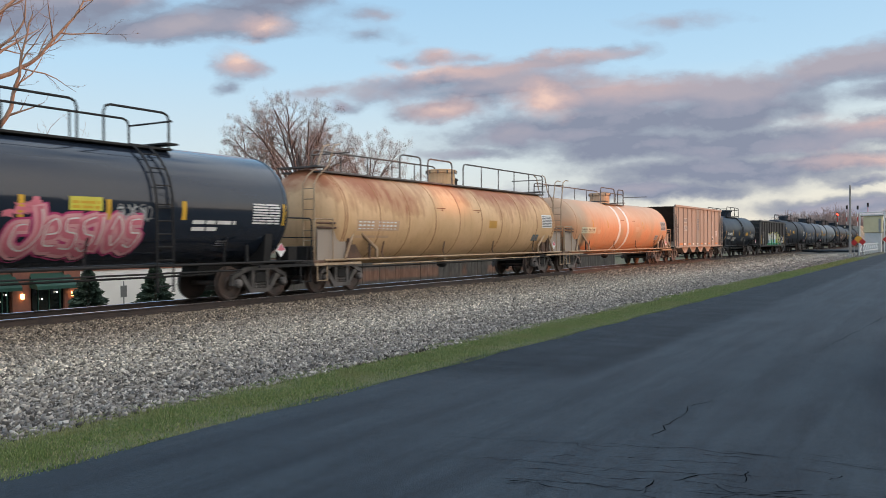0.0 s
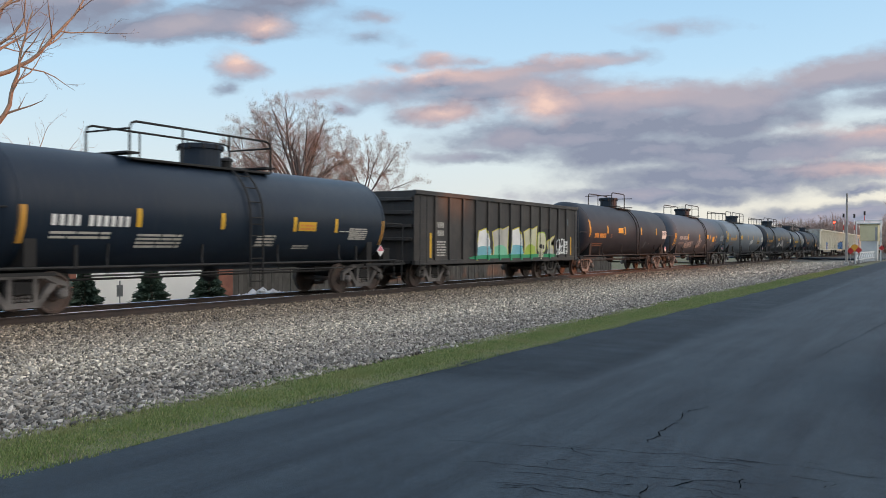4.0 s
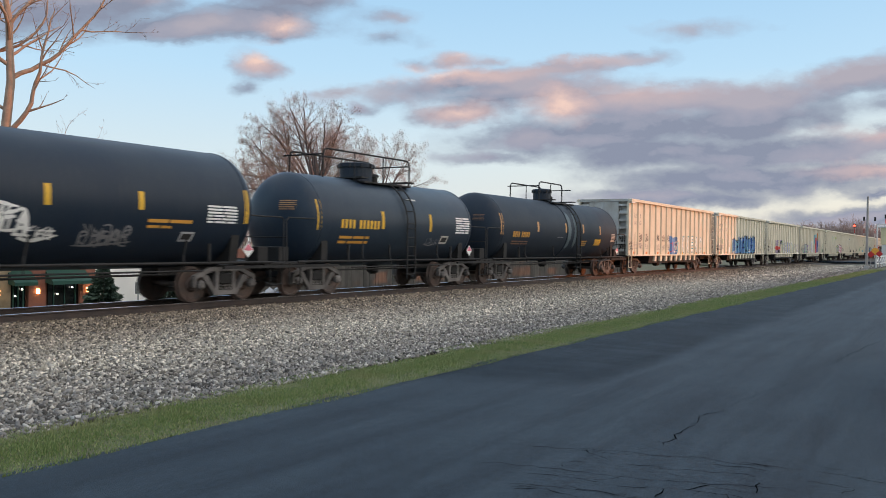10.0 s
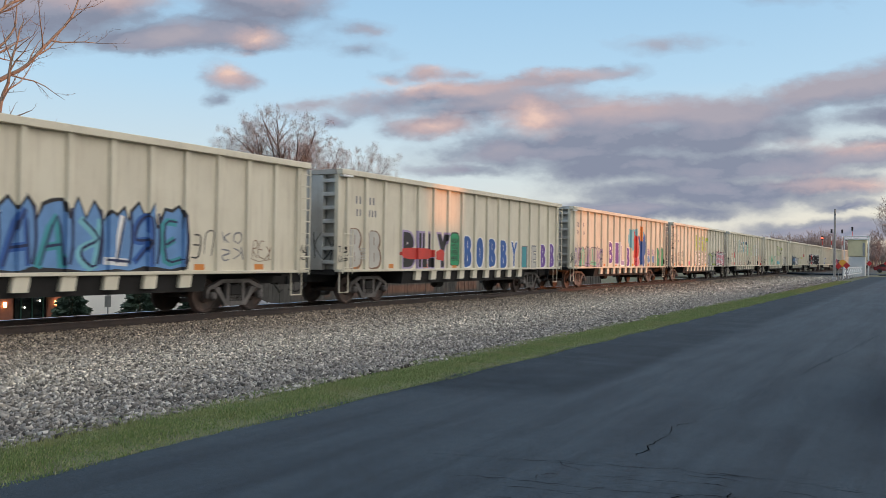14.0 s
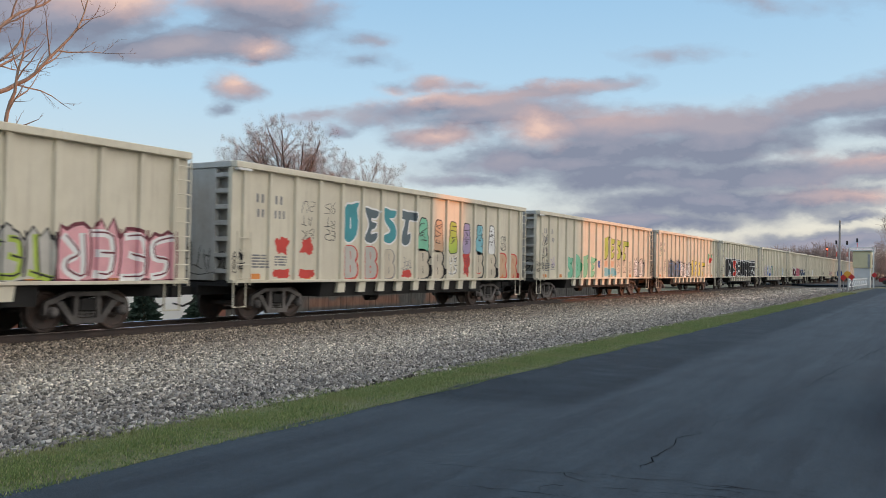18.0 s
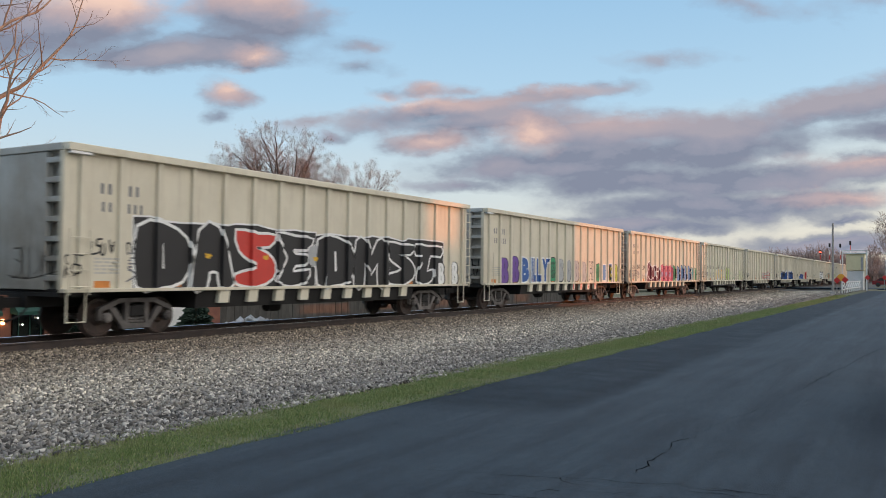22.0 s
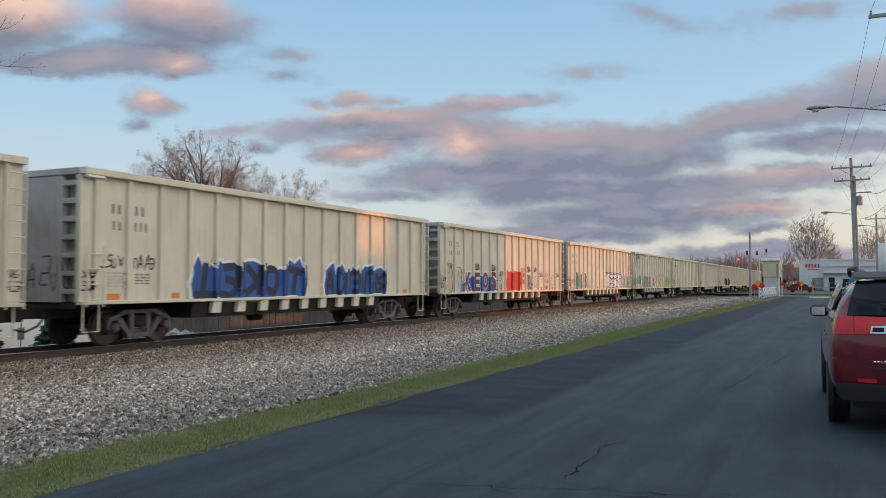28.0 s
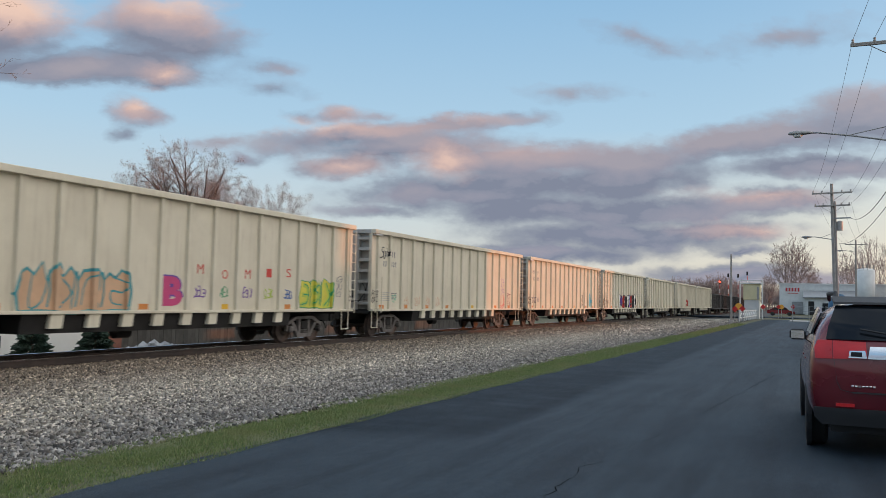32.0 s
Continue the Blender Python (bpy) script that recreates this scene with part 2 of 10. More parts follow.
# ---------------------------------------------------------------- materials
def surf(name, base, rough=0.7, metal=0.0, spread=0.25, scale=3.0, fine=40.0, bump=0.02, second=None, patch=0.5, rand=0.0, coat=0.0, streak=None, coords="Object"):
    """A painted, stony or earthy surface: two tones mottled at two scales, with relief; streak = (colour, amount) runs down it."""
    m = bpy.data.materials.new(name)
    m.use_nodes = True
    t = m.node_tree
    b = t.nodes["Principled BSDF"]
    v = t.nodes.new("ShaderNodeTexCoord").outputs[coords]
    if coords == "Object":
        seed = math_node(t, "MULTIPLY", t.nodes.new("ShaderNodeObjectInfo").outputs["Random"], 37.0)
        v = vec_node(t, "ADD", v, seed)
    big, small = noise_node(t, v, scale, 5, 0.6), noise_node(t, v, fine, 4, 0.6)
    second = second or tuple(c * (1 - spread) for c in base)
    k = ramp_node(t, big, [(max(0.0, patch - 0.16), (0, 0, 0)), (min(1.0, patch + 0.16), (1, 1, 1))])
    col = mix_node(t, k, second, base)
    grain = math_node(t, "ADD", 1 - spread * 0.5, math_node(t, "MULTIPLY", small, spread))
    if rand:
        info = t.nodes.new("ShaderNodeObjectInfo").outputs["Random"]
        grain = math_node(t, "MULTIPLY", grain, math_node(t, "ADD", 1 - rand, math_node(t, "MULTIPLY", info, 2 * rand)))
    gc = t.nodes.new("ShaderNodeCombineColor")
    for i in range(3):
        link(t, grain, gc.inputs[i])
    col = mix_node(t, 1.0, col, gc.outputs[0], "MULTIPLY")
    if streak:
        sv = vec_node(t, "MULTIPLY", v, (7.0, 7.0, 0.5))
        s = ramp_node(t, noise_node(t, sv, 1.0, 4, 0.65), [(0.5, (0, 0, 0)), (0.78, (1, 1, 1))])
        col = mix_node(t, math_node(t, "MULTIPLY", s, streak[1]), col, streak[0])
    link(t, col, b.inputs["Base Color"])
    rg = math_node(t, "ADD", rough - 0.08, math_node(t, "MULTIPLY", big, 0.16), clamp=True)
    link(t, rg, b.inputs["Roughness"])
    b.inputs["Metallic"].default_value = metal
    b.inputs["Coat Weight"].default_value = coat
    if bump:
        n = t.nodes.new("ShaderNodeBump")
        n.inputs["Strength"].default_value, n.inputs["Distance"].default_value = 0.6, bump
        link(t, small, n.inputs["Height"])
        link(t, n.outputs[0], b.inputs["Normal"])
    return m


def glow_mat(name, colour, power):
    m = bpy.data.materials.new(name)
    m.use_nodes = True
    b = m.node_tree.nodes["Principled BSDF"]
    b.inputs["Base Color"].default_value = (*colour, 1)
    b.inputs["Emission Color"].default_value, b.inputs["Emission Strength"].default_value = (*colour, 1), power
    return m


def glass_mat(name, tint, rough=0.03):
    m = bpy.data.materials.new(name)
    m.use_nodes = True
    b = m.node_tree.nodes["Principled BSDF"]
    b.inputs["Base Color"].default_value, b.inputs["Roughness"].default_value = (*tint, 1), rough
    b.inputs["Specular IOR Level"].default_value = 0.6
    return m


def asphalt_mat(name, base, worn, streaks, coat=None):
    """Rolled asphalt: stone grain, cloudy patches, and long paler streaks along the road; coat: the colour of the sealer brushed over its edge."""
    m = bpy.data.materials.new(name)
    m.use_nodes = True
    t = m.node_tree
    b = t.nodes["Principled BSDF"]
    v = t.nodes.new("ShaderNodeTexCoord").outputs["Object"]
    grain, cloud = noise_node(t, v, 110.0, 3, 0.7), noise_node(t, v, 0.55, 5, 0.62)
    run = noise_node(t, vec_node(t, "MULTIPLY", v, (2.4, 0.14, 1.0)), 1.0, 6, 0.68)
    k = ramp_node(t, math_node(t, "ADD", math_node(t, "MULTIPLY", run, streaks), math_node(t, "MULTIPLY", cloud, 1 - streaks)), [(0.36, (0, 0, 0)), (0.64, (1, 1, 1))])
    col = mix_node(t, k, base, worn)
    spots = ramp_node(t, noise_node(t, v, 6.0, 4, 0.7), [(0.62, (0, 0, 0)), (0.80, (1, 1, 1))])
    col = mix_node(t, math_node(t, "MULTIPLY", spots, 0.35), col, worn)
    if coat:
        sep = t.nodes.new("ShaderNodeSeparateXYZ")
        link(t, v, sep.inputs[0])
        ragged = math_node(t, "MULTIPLY", math_node(t, "SUBTRACT", noise_node(t, vec_node(t, "MULTIPLY", v, (1.2, 0.35, 1.0)), 1.0, 5, 0.65), 0.5), 0.5)
        x = math_node(t, "ADD", sep.outputs[0], ragged)
        side = math_node(t, "MULTIPLY", math_node(t, "SUBTRACT", -3.4, x), 2.6, clamp=True)
        y = math_node(t, "SUBTRACT", math_node(t, "ADD", sep.outputs[1], math_node(t, "MULTIPLY", ragged, 0.7)), math_node(t, "MULTIPLY", sep.outputs[0], 0.45))
        start = math_node(t, "MULTIPLY", math_node(t, "SUBTRACT", y, 10.4), 1.3, clamp=True)
        far = math_node(t, "MULTIPLY", math_node(t, "MULTIPLY", math_node(t, "SUBTRACT", math_node(t, "ADD", x, math_node(t, "MULTIPLY", ragged, 1.5)), -1.1), 1.5, clamp=True),
                        math_node(t, "MULTIPLY", math_node(t, "MULTIPLY", math_node(t, "SUBTRACT", sep.outputs[1], 26.0), 0.4, clamp=True), 0.45))
        worn_off = ramp_node(t, noise_node(t, vec_node(t, "MULTIPLY", v, (0.5, 1.6, 1.0)), 1.3, 5, 0.7), [(0.30, (0.55, 0.55, 0.55)), (0.62, (1, 1, 1))])
        k = math_node(t, "MULTIPLY", math_node(t, "MAXIMUM", math_node(t, "MULTIPLY", math_node(t, "MULTIPLY", side, start), 0.72), far), worn_off)
        col = mix_node(t, k, col, coat)
        link(t, math_node(t, "SUBTRACT", 0.25, math_node(t, "MULTIPLY", k, 0.17)), b.inputs["Specular IOR Level"])
    g = ramp_node(t, grain, [(0.25, (0.45, 0.45, 0.45)), (0.75, (1.55, 1.55, 1.55))], "LINEAR")
    speck = ramp_node(t, noise_node(t, v, 38.0, 3, 0.8), [(0.3, (0.58, 0.58, 0.58)), (0.7, (1.5, 1.5, 1.5))], "LINEAR")
    g = mix_node(t, 1.0, g, speck, "MULTIPLY")
    blot = ramp_node(t, noise_node(t, v, 9.0, 5, 0.75), [(0.35, (0.82, 0.82, 0.82)), (0.65, (1.18, 1.18, 1.18))], "LINEAR")
    g = mix_node(t, 1.0, g, blot, "MULTIPLY")
    link(t, mix_node(t, 1.0, col, g, "MULTIPLY"), b.inputs["Base Color"])
    b.inputs["Roughness"].default_value = 0.66
    b.inputs["Specular IOR Level"].default_value = 0.25
    n = t.nodes.new("ShaderNodeBump")
    n.inputs["Strength"].default_value, n.inputs["Distance"].default_value = 0.9, 0.009
    link(t, grain, n.inputs["Height"])
    link(t, n.outputs[0], b.inputs["Normal"])
    return m


M_ASPHALT = asphalt_mat("asphalt", (0.0085, 0.0165, 0.0265), (0.0275, 0.0435, 0.0590), 0.66, (0.0058, 0.0112, 0.0175))
M_CRACK = surf("open_crack", (0.004, 0.0045, 0.005), 0.95, 0, 0.2, 4.0, 60.0, 0.0)
M_CRACK.node_tree.nodes["Principled BSDF"].inputs["Specular IOR Level"].default_value = 0.0
# bed coloured dark so that it stands for shade in gaps between the stones
M_BALLASTBED = surf("ballast_bed", (0.085, 0.082, 0.075), 0.9, 0, 0.5, 1.2, 30.0, 0.05, (0.05, 0.048, 0.045), 0.45)
M_GROUND = surf("dry_field_grass", (0.10, 0.105, 0.05), 0.95, 0, 0.4, 0.25, 9.0, 0.05, (0.12, 0.10, 0.06), 0.5)
M_SOIL = surf("verge_soil", (0.105, 0.115, 0.055), 0.95, 0, 0.4, 2.0, 30.0, 0.02, (0.11, 0.095, 0.06), 0.42)
M_RAIL = surf("rusty_rail", (0.075, 0.055, 0.047), 0.75, 0.2, 0.35, 2.0, 50.0, 0.004, (0.05, 0.04, 0.037))
M_RAILHEAD = surf("polished_rail_head", (0.90, 0.90, 0.92), 0.08, 1.0, 0.1, 2.0, 80.0, 0.0)
M_TIE = surf("creosoted_tie", (0.085, 0.068, 0.055), 0.9, 0, 0.5, 3.0, 35.0, 0.02, rand=0.25)


# ---------------------------------------------------------------- flat letter shapes
GLYPHS = {}


def glyphs(text, size, offset=0.0):
    """Letters as a flat bmesh in (across, up), left end at 0."""
    key = (text, size, offset)
    if key not in GLYPHS:
        cu = bpy.data.curves.new("letters", "FONT")
        cu.body, cu.size, cu.offset, cu.resolution_u, cu.fill_mode = text, size, offset, 3, "FRONT"
        ob = bpy.data.objects.new("letters", cu)
        scene.collection.objects.link(ob)
        me = bpy.data.meshes.new_from_object(ob.evaluated_get(bpy.context.evaluated_depsgraph_get()))
        GLYPHS[key] = ([(v.co.x, v.co.y) for v in me.vertices], [tuple(p.vertices) for p in me.polygons])
        bpy.data.objects.remove(ob)
        bpy.data.curves.remove(cu)
        bpy.data.meshes.remove(me)
    bm = bmesh.new()
    vs = [bm.verts.new((x, y, 0)) for x, y in GLYPHS[key][0]]
    for f in GLYPHS[key][1]:
        bm.faces.new([vs[i] for i in f])
    return bm


# cut all the letters once, while the scene is still empty
for off in (0.0, 0.02, 0.03, 0.035, 0.04, 0.05, 0.07, 0.075, 0.08, 0.09, 0.095, 0.1, 0.11, 0.115, 0.12, 0.125, 0.13, 0.14, 0.15, 0.175):
    for ch in "ABDEHIJKLMOPRSTUY":
        glyphs(ch, 1.0, off).free()
for word in ("WISH", "YOU", "WERE", "HERE", "US", "AND", "THEM"):
    glyphs(word, 0.26, 0.006).free()

# ---------------------------------------------------------------- builders
def mesh_ob(name, bm, material, parent=None, smooth=False):
    me = bpy.data.meshes.new(name)
    bm.normal_update()
    bm.to_mesh(me)
    bm.free()
    if smooth:
        for p in me.polygons:
            p.use_smooth = True
    if material:
        me.materials.append(material)
    ob = new(name, me)
    ob.parent = parent
    return ob


def part(name, bm, material, parent, label="", smooth=False):
    ob = mesh_ob(name, bm, material, parent, smooth)
    return tagged(ob, label) if label else ob


def again(ob, m, parent=None, name=None):
    """One more piece on the same mesh, at pose m under its parent."""
    o = new(name or ob.name.split(".")[0], ob.data)
    o.parent = parent or ob.parent
    o.matrix_basis = m
    if "label" in ob:
        o["label"] = ob["label"]
    return o


def thing(name, label, category, group="", kind="", at=None):
    ob = new(name)
    ob.empty_display_size = 0.2
    if at is not None:
        ob.matrix_basis = at
    return tagged(ob, label, category, group, kind)


def box(x0, y0, z0, x1, y1, z1, bevel=0.0, bm=None):
    own = bm is None
    bm = bm or bmesh.new()
    vs = bmesh.ops.create_cube(bm, size=1.0)["verts"]
    for v in vs:
        v.co = Vector((x0 if v.co.x < 0 else x1, y0 if v.co.y < 0 else y1, z0 if v.co.z < 0 else z1))
    if bevel and own:
        bmesh.ops.bevel(bm, geom=list(bm.edges), offset=bevel, segments=1, affect="EDGES")
    return bm


def rod(a, b, r0, r1=None, sides=8, bm=None, caps=True):
    """A round bar from a to b."""
    bm = bm or bmesh.new()
    a, b = Vector(a), Vector(b)
    r1 = r0 if r1 is None else r1
    q = (b - a).to_track_quat("Z", "Y")
    rings = []
    for p, r in ((a, r0), (b, r1)):
        rings.append([bm.verts.new(p + q @ Vector((r * math.cos(2 * math.pi * i / sides), r * math.sin(2 * math.pi * i / sides), 0))) for i in range(sides)])
    for i in range(sides):
        j = (i + 1) % sides
        bm.faces.new((rings[0][i], rings[0][j], rings[1][j], rings[1][i]))
    if caps:
        bm.faces.new(rings[0][::-1])
        bm.faces.new(rings[1])
    return bm


def pipe(points, r, sides=6, bm=None):
    """One bent tube through the points, mitred at the bends."""
    bm = bm or bmesh.new()
    pts = [Vector(p) for p in points]
    dirs = [(b - a).normalized() for a, b in zip(pts, pts[1:])]
    side = dirs[0].cross(Vector((0, 0, 1)) if abs(dirs[0].z) < 0.9 else Vector((1, 0, 0))).normalized()
    prev = None
    for i, p in enumerate(pts):
        d0, d1 = dirs[max(0, i - 1)], dirs[min(len(dirs) - 1, i)]
        mid = d0 + d1
        mid = mid.normalized() if mid.length > 1e-3 else d1
        side = (side - d0 * side.dot(d0)).normalized()
        other = d0.cross(side)
        ring = []
        for k in range(sides):
            a = 2 * math.pi * k / sides
            o = (side * math.cos(a) + other * math.sin(a)) * r
            c = mid.dot(d0)
            o = o - d0 * (o.dot(mid) / c) if c > 0.3 else o
            ring.append(bm.verts.new(p + o))
        if prev:
            for k in range(sides):
                bm.faces.new((prev[k], prev[(k + 1) % sides], ring[(k + 1) % sides], ring[k]))
        else:
            bm.faces.new(ring[::-1])
        prev = ring
        side = (side - d1 * side.dot(d1))
        side = side.normalized() if side.length > 1e-4 else d1.orthogonal().normalized()
    bm.faces.new(prev)
    return bm


def lathe(profile, sides=24, axis="y", bm=None, cap=True):
    """A turned body: profile of (along, radius) about an axis through the origin."""
    bm = bm or bmesh.new()
    rings = []
    for s, r in profile:
        ring = []
        for i in range(sides):
            c, n = r * math.cos(2 * math.pi * i / sides), r * math.sin(2 * math.pi * i / sides)
            ring.append(bm.verts.new({"y": (c, s, n), "z": (c, n, s), "x": (s, c, n)}[axis]))
        rings.append(ring)
    for p, q in zip(rings, rings[1:]):
        for i in range(sides):
            j = (i + 1) % sides
            bm.faces.new((p[i], p[j], q[j], q[i]))
    if cap:
        bm.faces.new(rings[0])
        bm.faces.new(rings[-1][::-1])
    bmesh.ops.recalc_face_normals(bm, faces=list(bm.faces))
    return bm


def prism(outline, lo, hi, axis="y", bm=None):
    """An outline in the two other axes, drawn out along axis from lo to hi."""
    bm = bm or bmesh.new()
    def at(p, s):
        return {"y": (p[0], s, p[1]), "x": (s, p[0], p[1]), "z": (p[0], p[1], s)}[axis]
    a, b = [bm.verts.new(at(p, lo)) for p in outline], [bm.verts.new(at(p, hi)) for p in outline]
    fs = [bm.faces.new(a), bm.faces.new(b[::-1])]
    for i in range(len(a)):
        j = (i + 1) % len(a)
        fs.append(bm.faces.new((a[j], a[i], b[i], b[j])))
    bmesh.ops.recalc_face_normals(bm, faces=fs)
    return bm


def soup(name, verts, faces, material, kind="stuff", label="", category="", smooth=False):
    """Many small pieces in one mesh."""
    me = bpy.data.meshes.new(name)
    verts, faces = np.asarray(verts, np.float32), np.asarray(faces, np.int32)
    me.vertices.add(len(verts))
    me.vertices.foreach_set("co", verts.ravel())
    n, k = faces.shape
    me.loops.add(n * k)
    me.loops.foreach_set("vertex_index", faces.ravel())
    me.polygons.add(n)
    me.polygons.foreach_set("loop_start", np.arange(0, n * k, k, dtype=np.int32))
    me.update(calc_edges=True)
    me.materials.append(material)
    return tagged(new(name, me), label, category, "", kind)


# ---------------------------------------------------------------- ground
TRACK_X = -17.55           # middle of the track
ROAD_EDGE, GRASS_EDGE = -5.48, -6.6


def ground_height(x):
    """Across the line: road, verge, the gravel dipping a little to the track, the lower field behind."""
    xs = [-400, -60, -24, -20.6, -19.6, -15.9, -14.8, -9.0, -6.6, -5.6, -5.4, 12, 400]
    zs = [-1.0, -1.0, -1.0, -0.8, -0.225, -0.185, -0.31, -0.16, -0.02, -0.01, -0.08, -0.08, -0.1]
    return float(np.interp(x, xs, zs))


def sheet(name, xs, ys, zf, material, label, category, kind="structure"):
    bm = bmesh.new()
    grid = [[bm.verts.new((x, y, zf(x, y))) for x in xs] for y in ys]
    for r0, r1 in zip(grid, grid[1:]):
        for i in range(len(xs) - 1):
            bm.faces.new((r0[i], r0[i + 1], r1[i + 1], r1[i]))
    return tagged(mesh_ob(name, bm, material), label, category, "", kind)


sheet("ground", [-2500, -400, -60, -24, -20.6, -19.6, -15.6, -14.8, -9.0, -6.6, -5.6, -5.4, 12, 400, 2500], [-2500, -400, -60, 0, 60, 150, 400, 900, 2500],
      lambda x, y: ground_height(max(-400, min(400, x))) - 0.02, M_GROUND, "flat field of short dry grass reaching the horizon", "ground")

# road: one slab, a sealed strip along its edge, cracks
bm = bmesh.new()
rng = random.Random(4)
left, right = [], []
for k in range(0, 161):
    y = -30 + k * 0.85
    left.append(bm.verts.new((ROAD_EDGE + 0.05 * math.sin(y * 1.7) + rng.uniform(-0.035, 0.035), y, 0.0)))
    right.append(bm.verts.new((9.0, y, 0.0)))
for k in range(160):
    bm.faces.new((left[k], right[k], right[k + 1], left[k + 1]))
ext = bmesh.ops.extrude_face_region(bm, geom=list(bm.faces))
for v in ext["geom"]:
    if isinstance(v, bmesh.types.BMVert):
        v.co.z -= 0.12
bmesh.ops.recalc_face_normals(bm, faces=list(bm.faces))
road = tagged(mesh_ob("road", bm, M_ASPHALT), "dark worn asphalt road with cracks and a sealed edge", "road", "", "structure")


def crack(a, b, width, wander, seed, material=M_CRACK, name="crack", z=0.005):
    """A wandering dark line in the asphalt from a to b."""
    r = random.Random(seed)
    n = max(6, int(math.dist(a, b) / 0.05))
    d = Vector((b[0] - a[0], b[1] - a[1])).normalized()
    side = Vector((-d.y, d.x))
    l, rr, off = [], [], 0.0
    bm = bmesh.new()
    for k in range(n + 1):
        off = off * 0.82 + r.uniform(-wander, wander)
        p = Vector(a).lerp(Vector(b), k / n) + side * off
        w = width * (0.35 + r.random()) * (1 - 0.75 * abs(2 * k / n - 1) ** 3)
        l.append(bm.verts.new((*(p + side * w), z)))
        rr.append(bm.verts.new((*(p - side * w), z)))
    for k in range(n):
        bm.faces.new((l[k], rr[k], rr[k + 1], l[k + 1]))
    bmesh.ops.recalc_face_normals(bm, faces=list(bm.faces))
    if sum(f.normal.z for f in bm.faces) < 0:
        bmesh.ops.reverse_faces(bm, faces=list(bm.faces))
    return part(name, bm, material, road)


for k, (a, b, w) in enumerate([
        ((-3.5, 5.80), (-2.95, 6.0), 0.005), ((-2.95, 6.0), (-2.30, 6.22), 0.011), ((-2.5, 6.17), (-2.26, 5.95), 0.008), ((-2.30, 6.22), (-1.6, 6.42), 0.010), ((-1.6, 6.42), (-0.9, 6.52), 0.007),
        ((-2.02, 6.65), (-2.06, 7.6), 0.013), ((-2.06, 7.6), (-2.0, 8.5), 0.010), ((-1.98, 8.6), (-1.7, 11.0), 0.005), ((-1.6, 12.5), (-1.2, 17), 0.010), ((-1.2, 17), (-0.9, 21), 0.012),
        ((-3.1, 5.35), (-2.0, 5.60), 0.007), ((-2.0, 5.60), (-0.9, 5.95), 0.008), ((-1.9, 5.95), (-1.2, 6.15), 0.006), ((-2.6, 4.95), (-1.4, 5.30), 0.007), ((-1.4, 5.30), (-0.4, 5.75), 0.007), ((-0.9, 6.52), (-0.2, 6.5), 0.005)]):
    crack(a, b, w * 0.5, 0.026, k + 20)

# a net of fine cracks where the surfacing is oldest: the jagged joints of small plates
rng = random.Random(12)
knots = {(i, j): (-2.5 + 0.26 * i + rng.uniform(-0.1, 0.1) + 0.12 * (j % 2), 4.9 + 0.20 * j + 0.05 * i + rng.uniform(-0.07, 0.07)) for i in range(10) for j in range(8)}
n = 0
for (i, j), a in knots.items():
    for o in ((1, 0), (0, 1)):
        b = knots.get((i + o[0], j + o[1]))
        if b and rng.random() < (0.62 if o[0] else 0.34) * (1 - 0.05 * j):
            n += 1
            crack(a, b, rng.uniform(0.0025, 0.0060), 0.022, 200 + n)

# rails, plates and ties
def rail_outline(x):
    return [(x - 0.075, -0.185), (x + 0.075, -0.185), (x + 0.075, -0.170), (x + 0.012, -0.150), (x + 0.010, -0.045), (x + 0.037, -0.036), (x + 0.037, -0.012),
            (x - 0.037, -0.012), (x - 0.037, -0.036), (x - 0.010, -0.045), (x - 0.012, -0.150), (x - 0.075, -0.170)]


track = thing("railway_track", "single railway track of rusty rails on worn wooden ties", "track", kind="structure", at=pose(TRACK_X, 0, 0))
for x in (-0.755, 0.755):
    part("rail", prism(rail_outline(x), -60, 420), M_RAIL, track, "rust-brown steel rail with a polished top")
    part("rail_head", prism([(x - 0.036, -0.013), (x + 0.036, -0.013), (x + 0.036, -0.0055), (x + 0.024, -0.0025), (x + 0.010, -0.0006), (x - 0.010, -0.0006), (x - 0.024, -0.0025), (x - 0.036, -0.0055)], -60, 420), M_RAILHEAD, track, "polished running surface")
tie = part("tie", box(-1.3, -0.115, -0.36, 1.3, 0.115, -0.185, 0.012), M_TIE, track)
tie.location.y = -1.5
plate = part("tie_plate", box(-0.13, -0.09, -0.187, 0.13, 0.09, -0.172), M_RAIL, track)
plate.location = (0.755, -1.5, 0.002)
rng = random.Random(2)
for k in range(1, 150):
    again(tie, pose(rng.uniform(-0.05, 0.05), -1.5 + k * 0.545, rng.uniform(-0.015, 0.0), 0, 0, rng.uniform(-0.8, 0.8)))
    if k < 75:
        again(plate, pose(0.755, -1.5 + k * 0.545, 0.002))

# gravel: the bed, then loose stones on it, coarse and dense where the line is near


def bed_z(x, y=0.0):
    return ground_height(x) + 0.035 * noise.noise((x * 0.6, y * 0.35, 1.7)) + 0.012 * noise.noise((x * 2.2, y * 2.2, 4.1))


sheet("gravel_bed", [-20.6 + 0.35 * k for k in range(41)], [-8 + 0.7 * k for k in range(80)] + [50 + 6 * k for k in range(60)], bed_z, M_BALLASTBED,
      "broad bed of grey-brown crushed stone beside the track", "gravel")


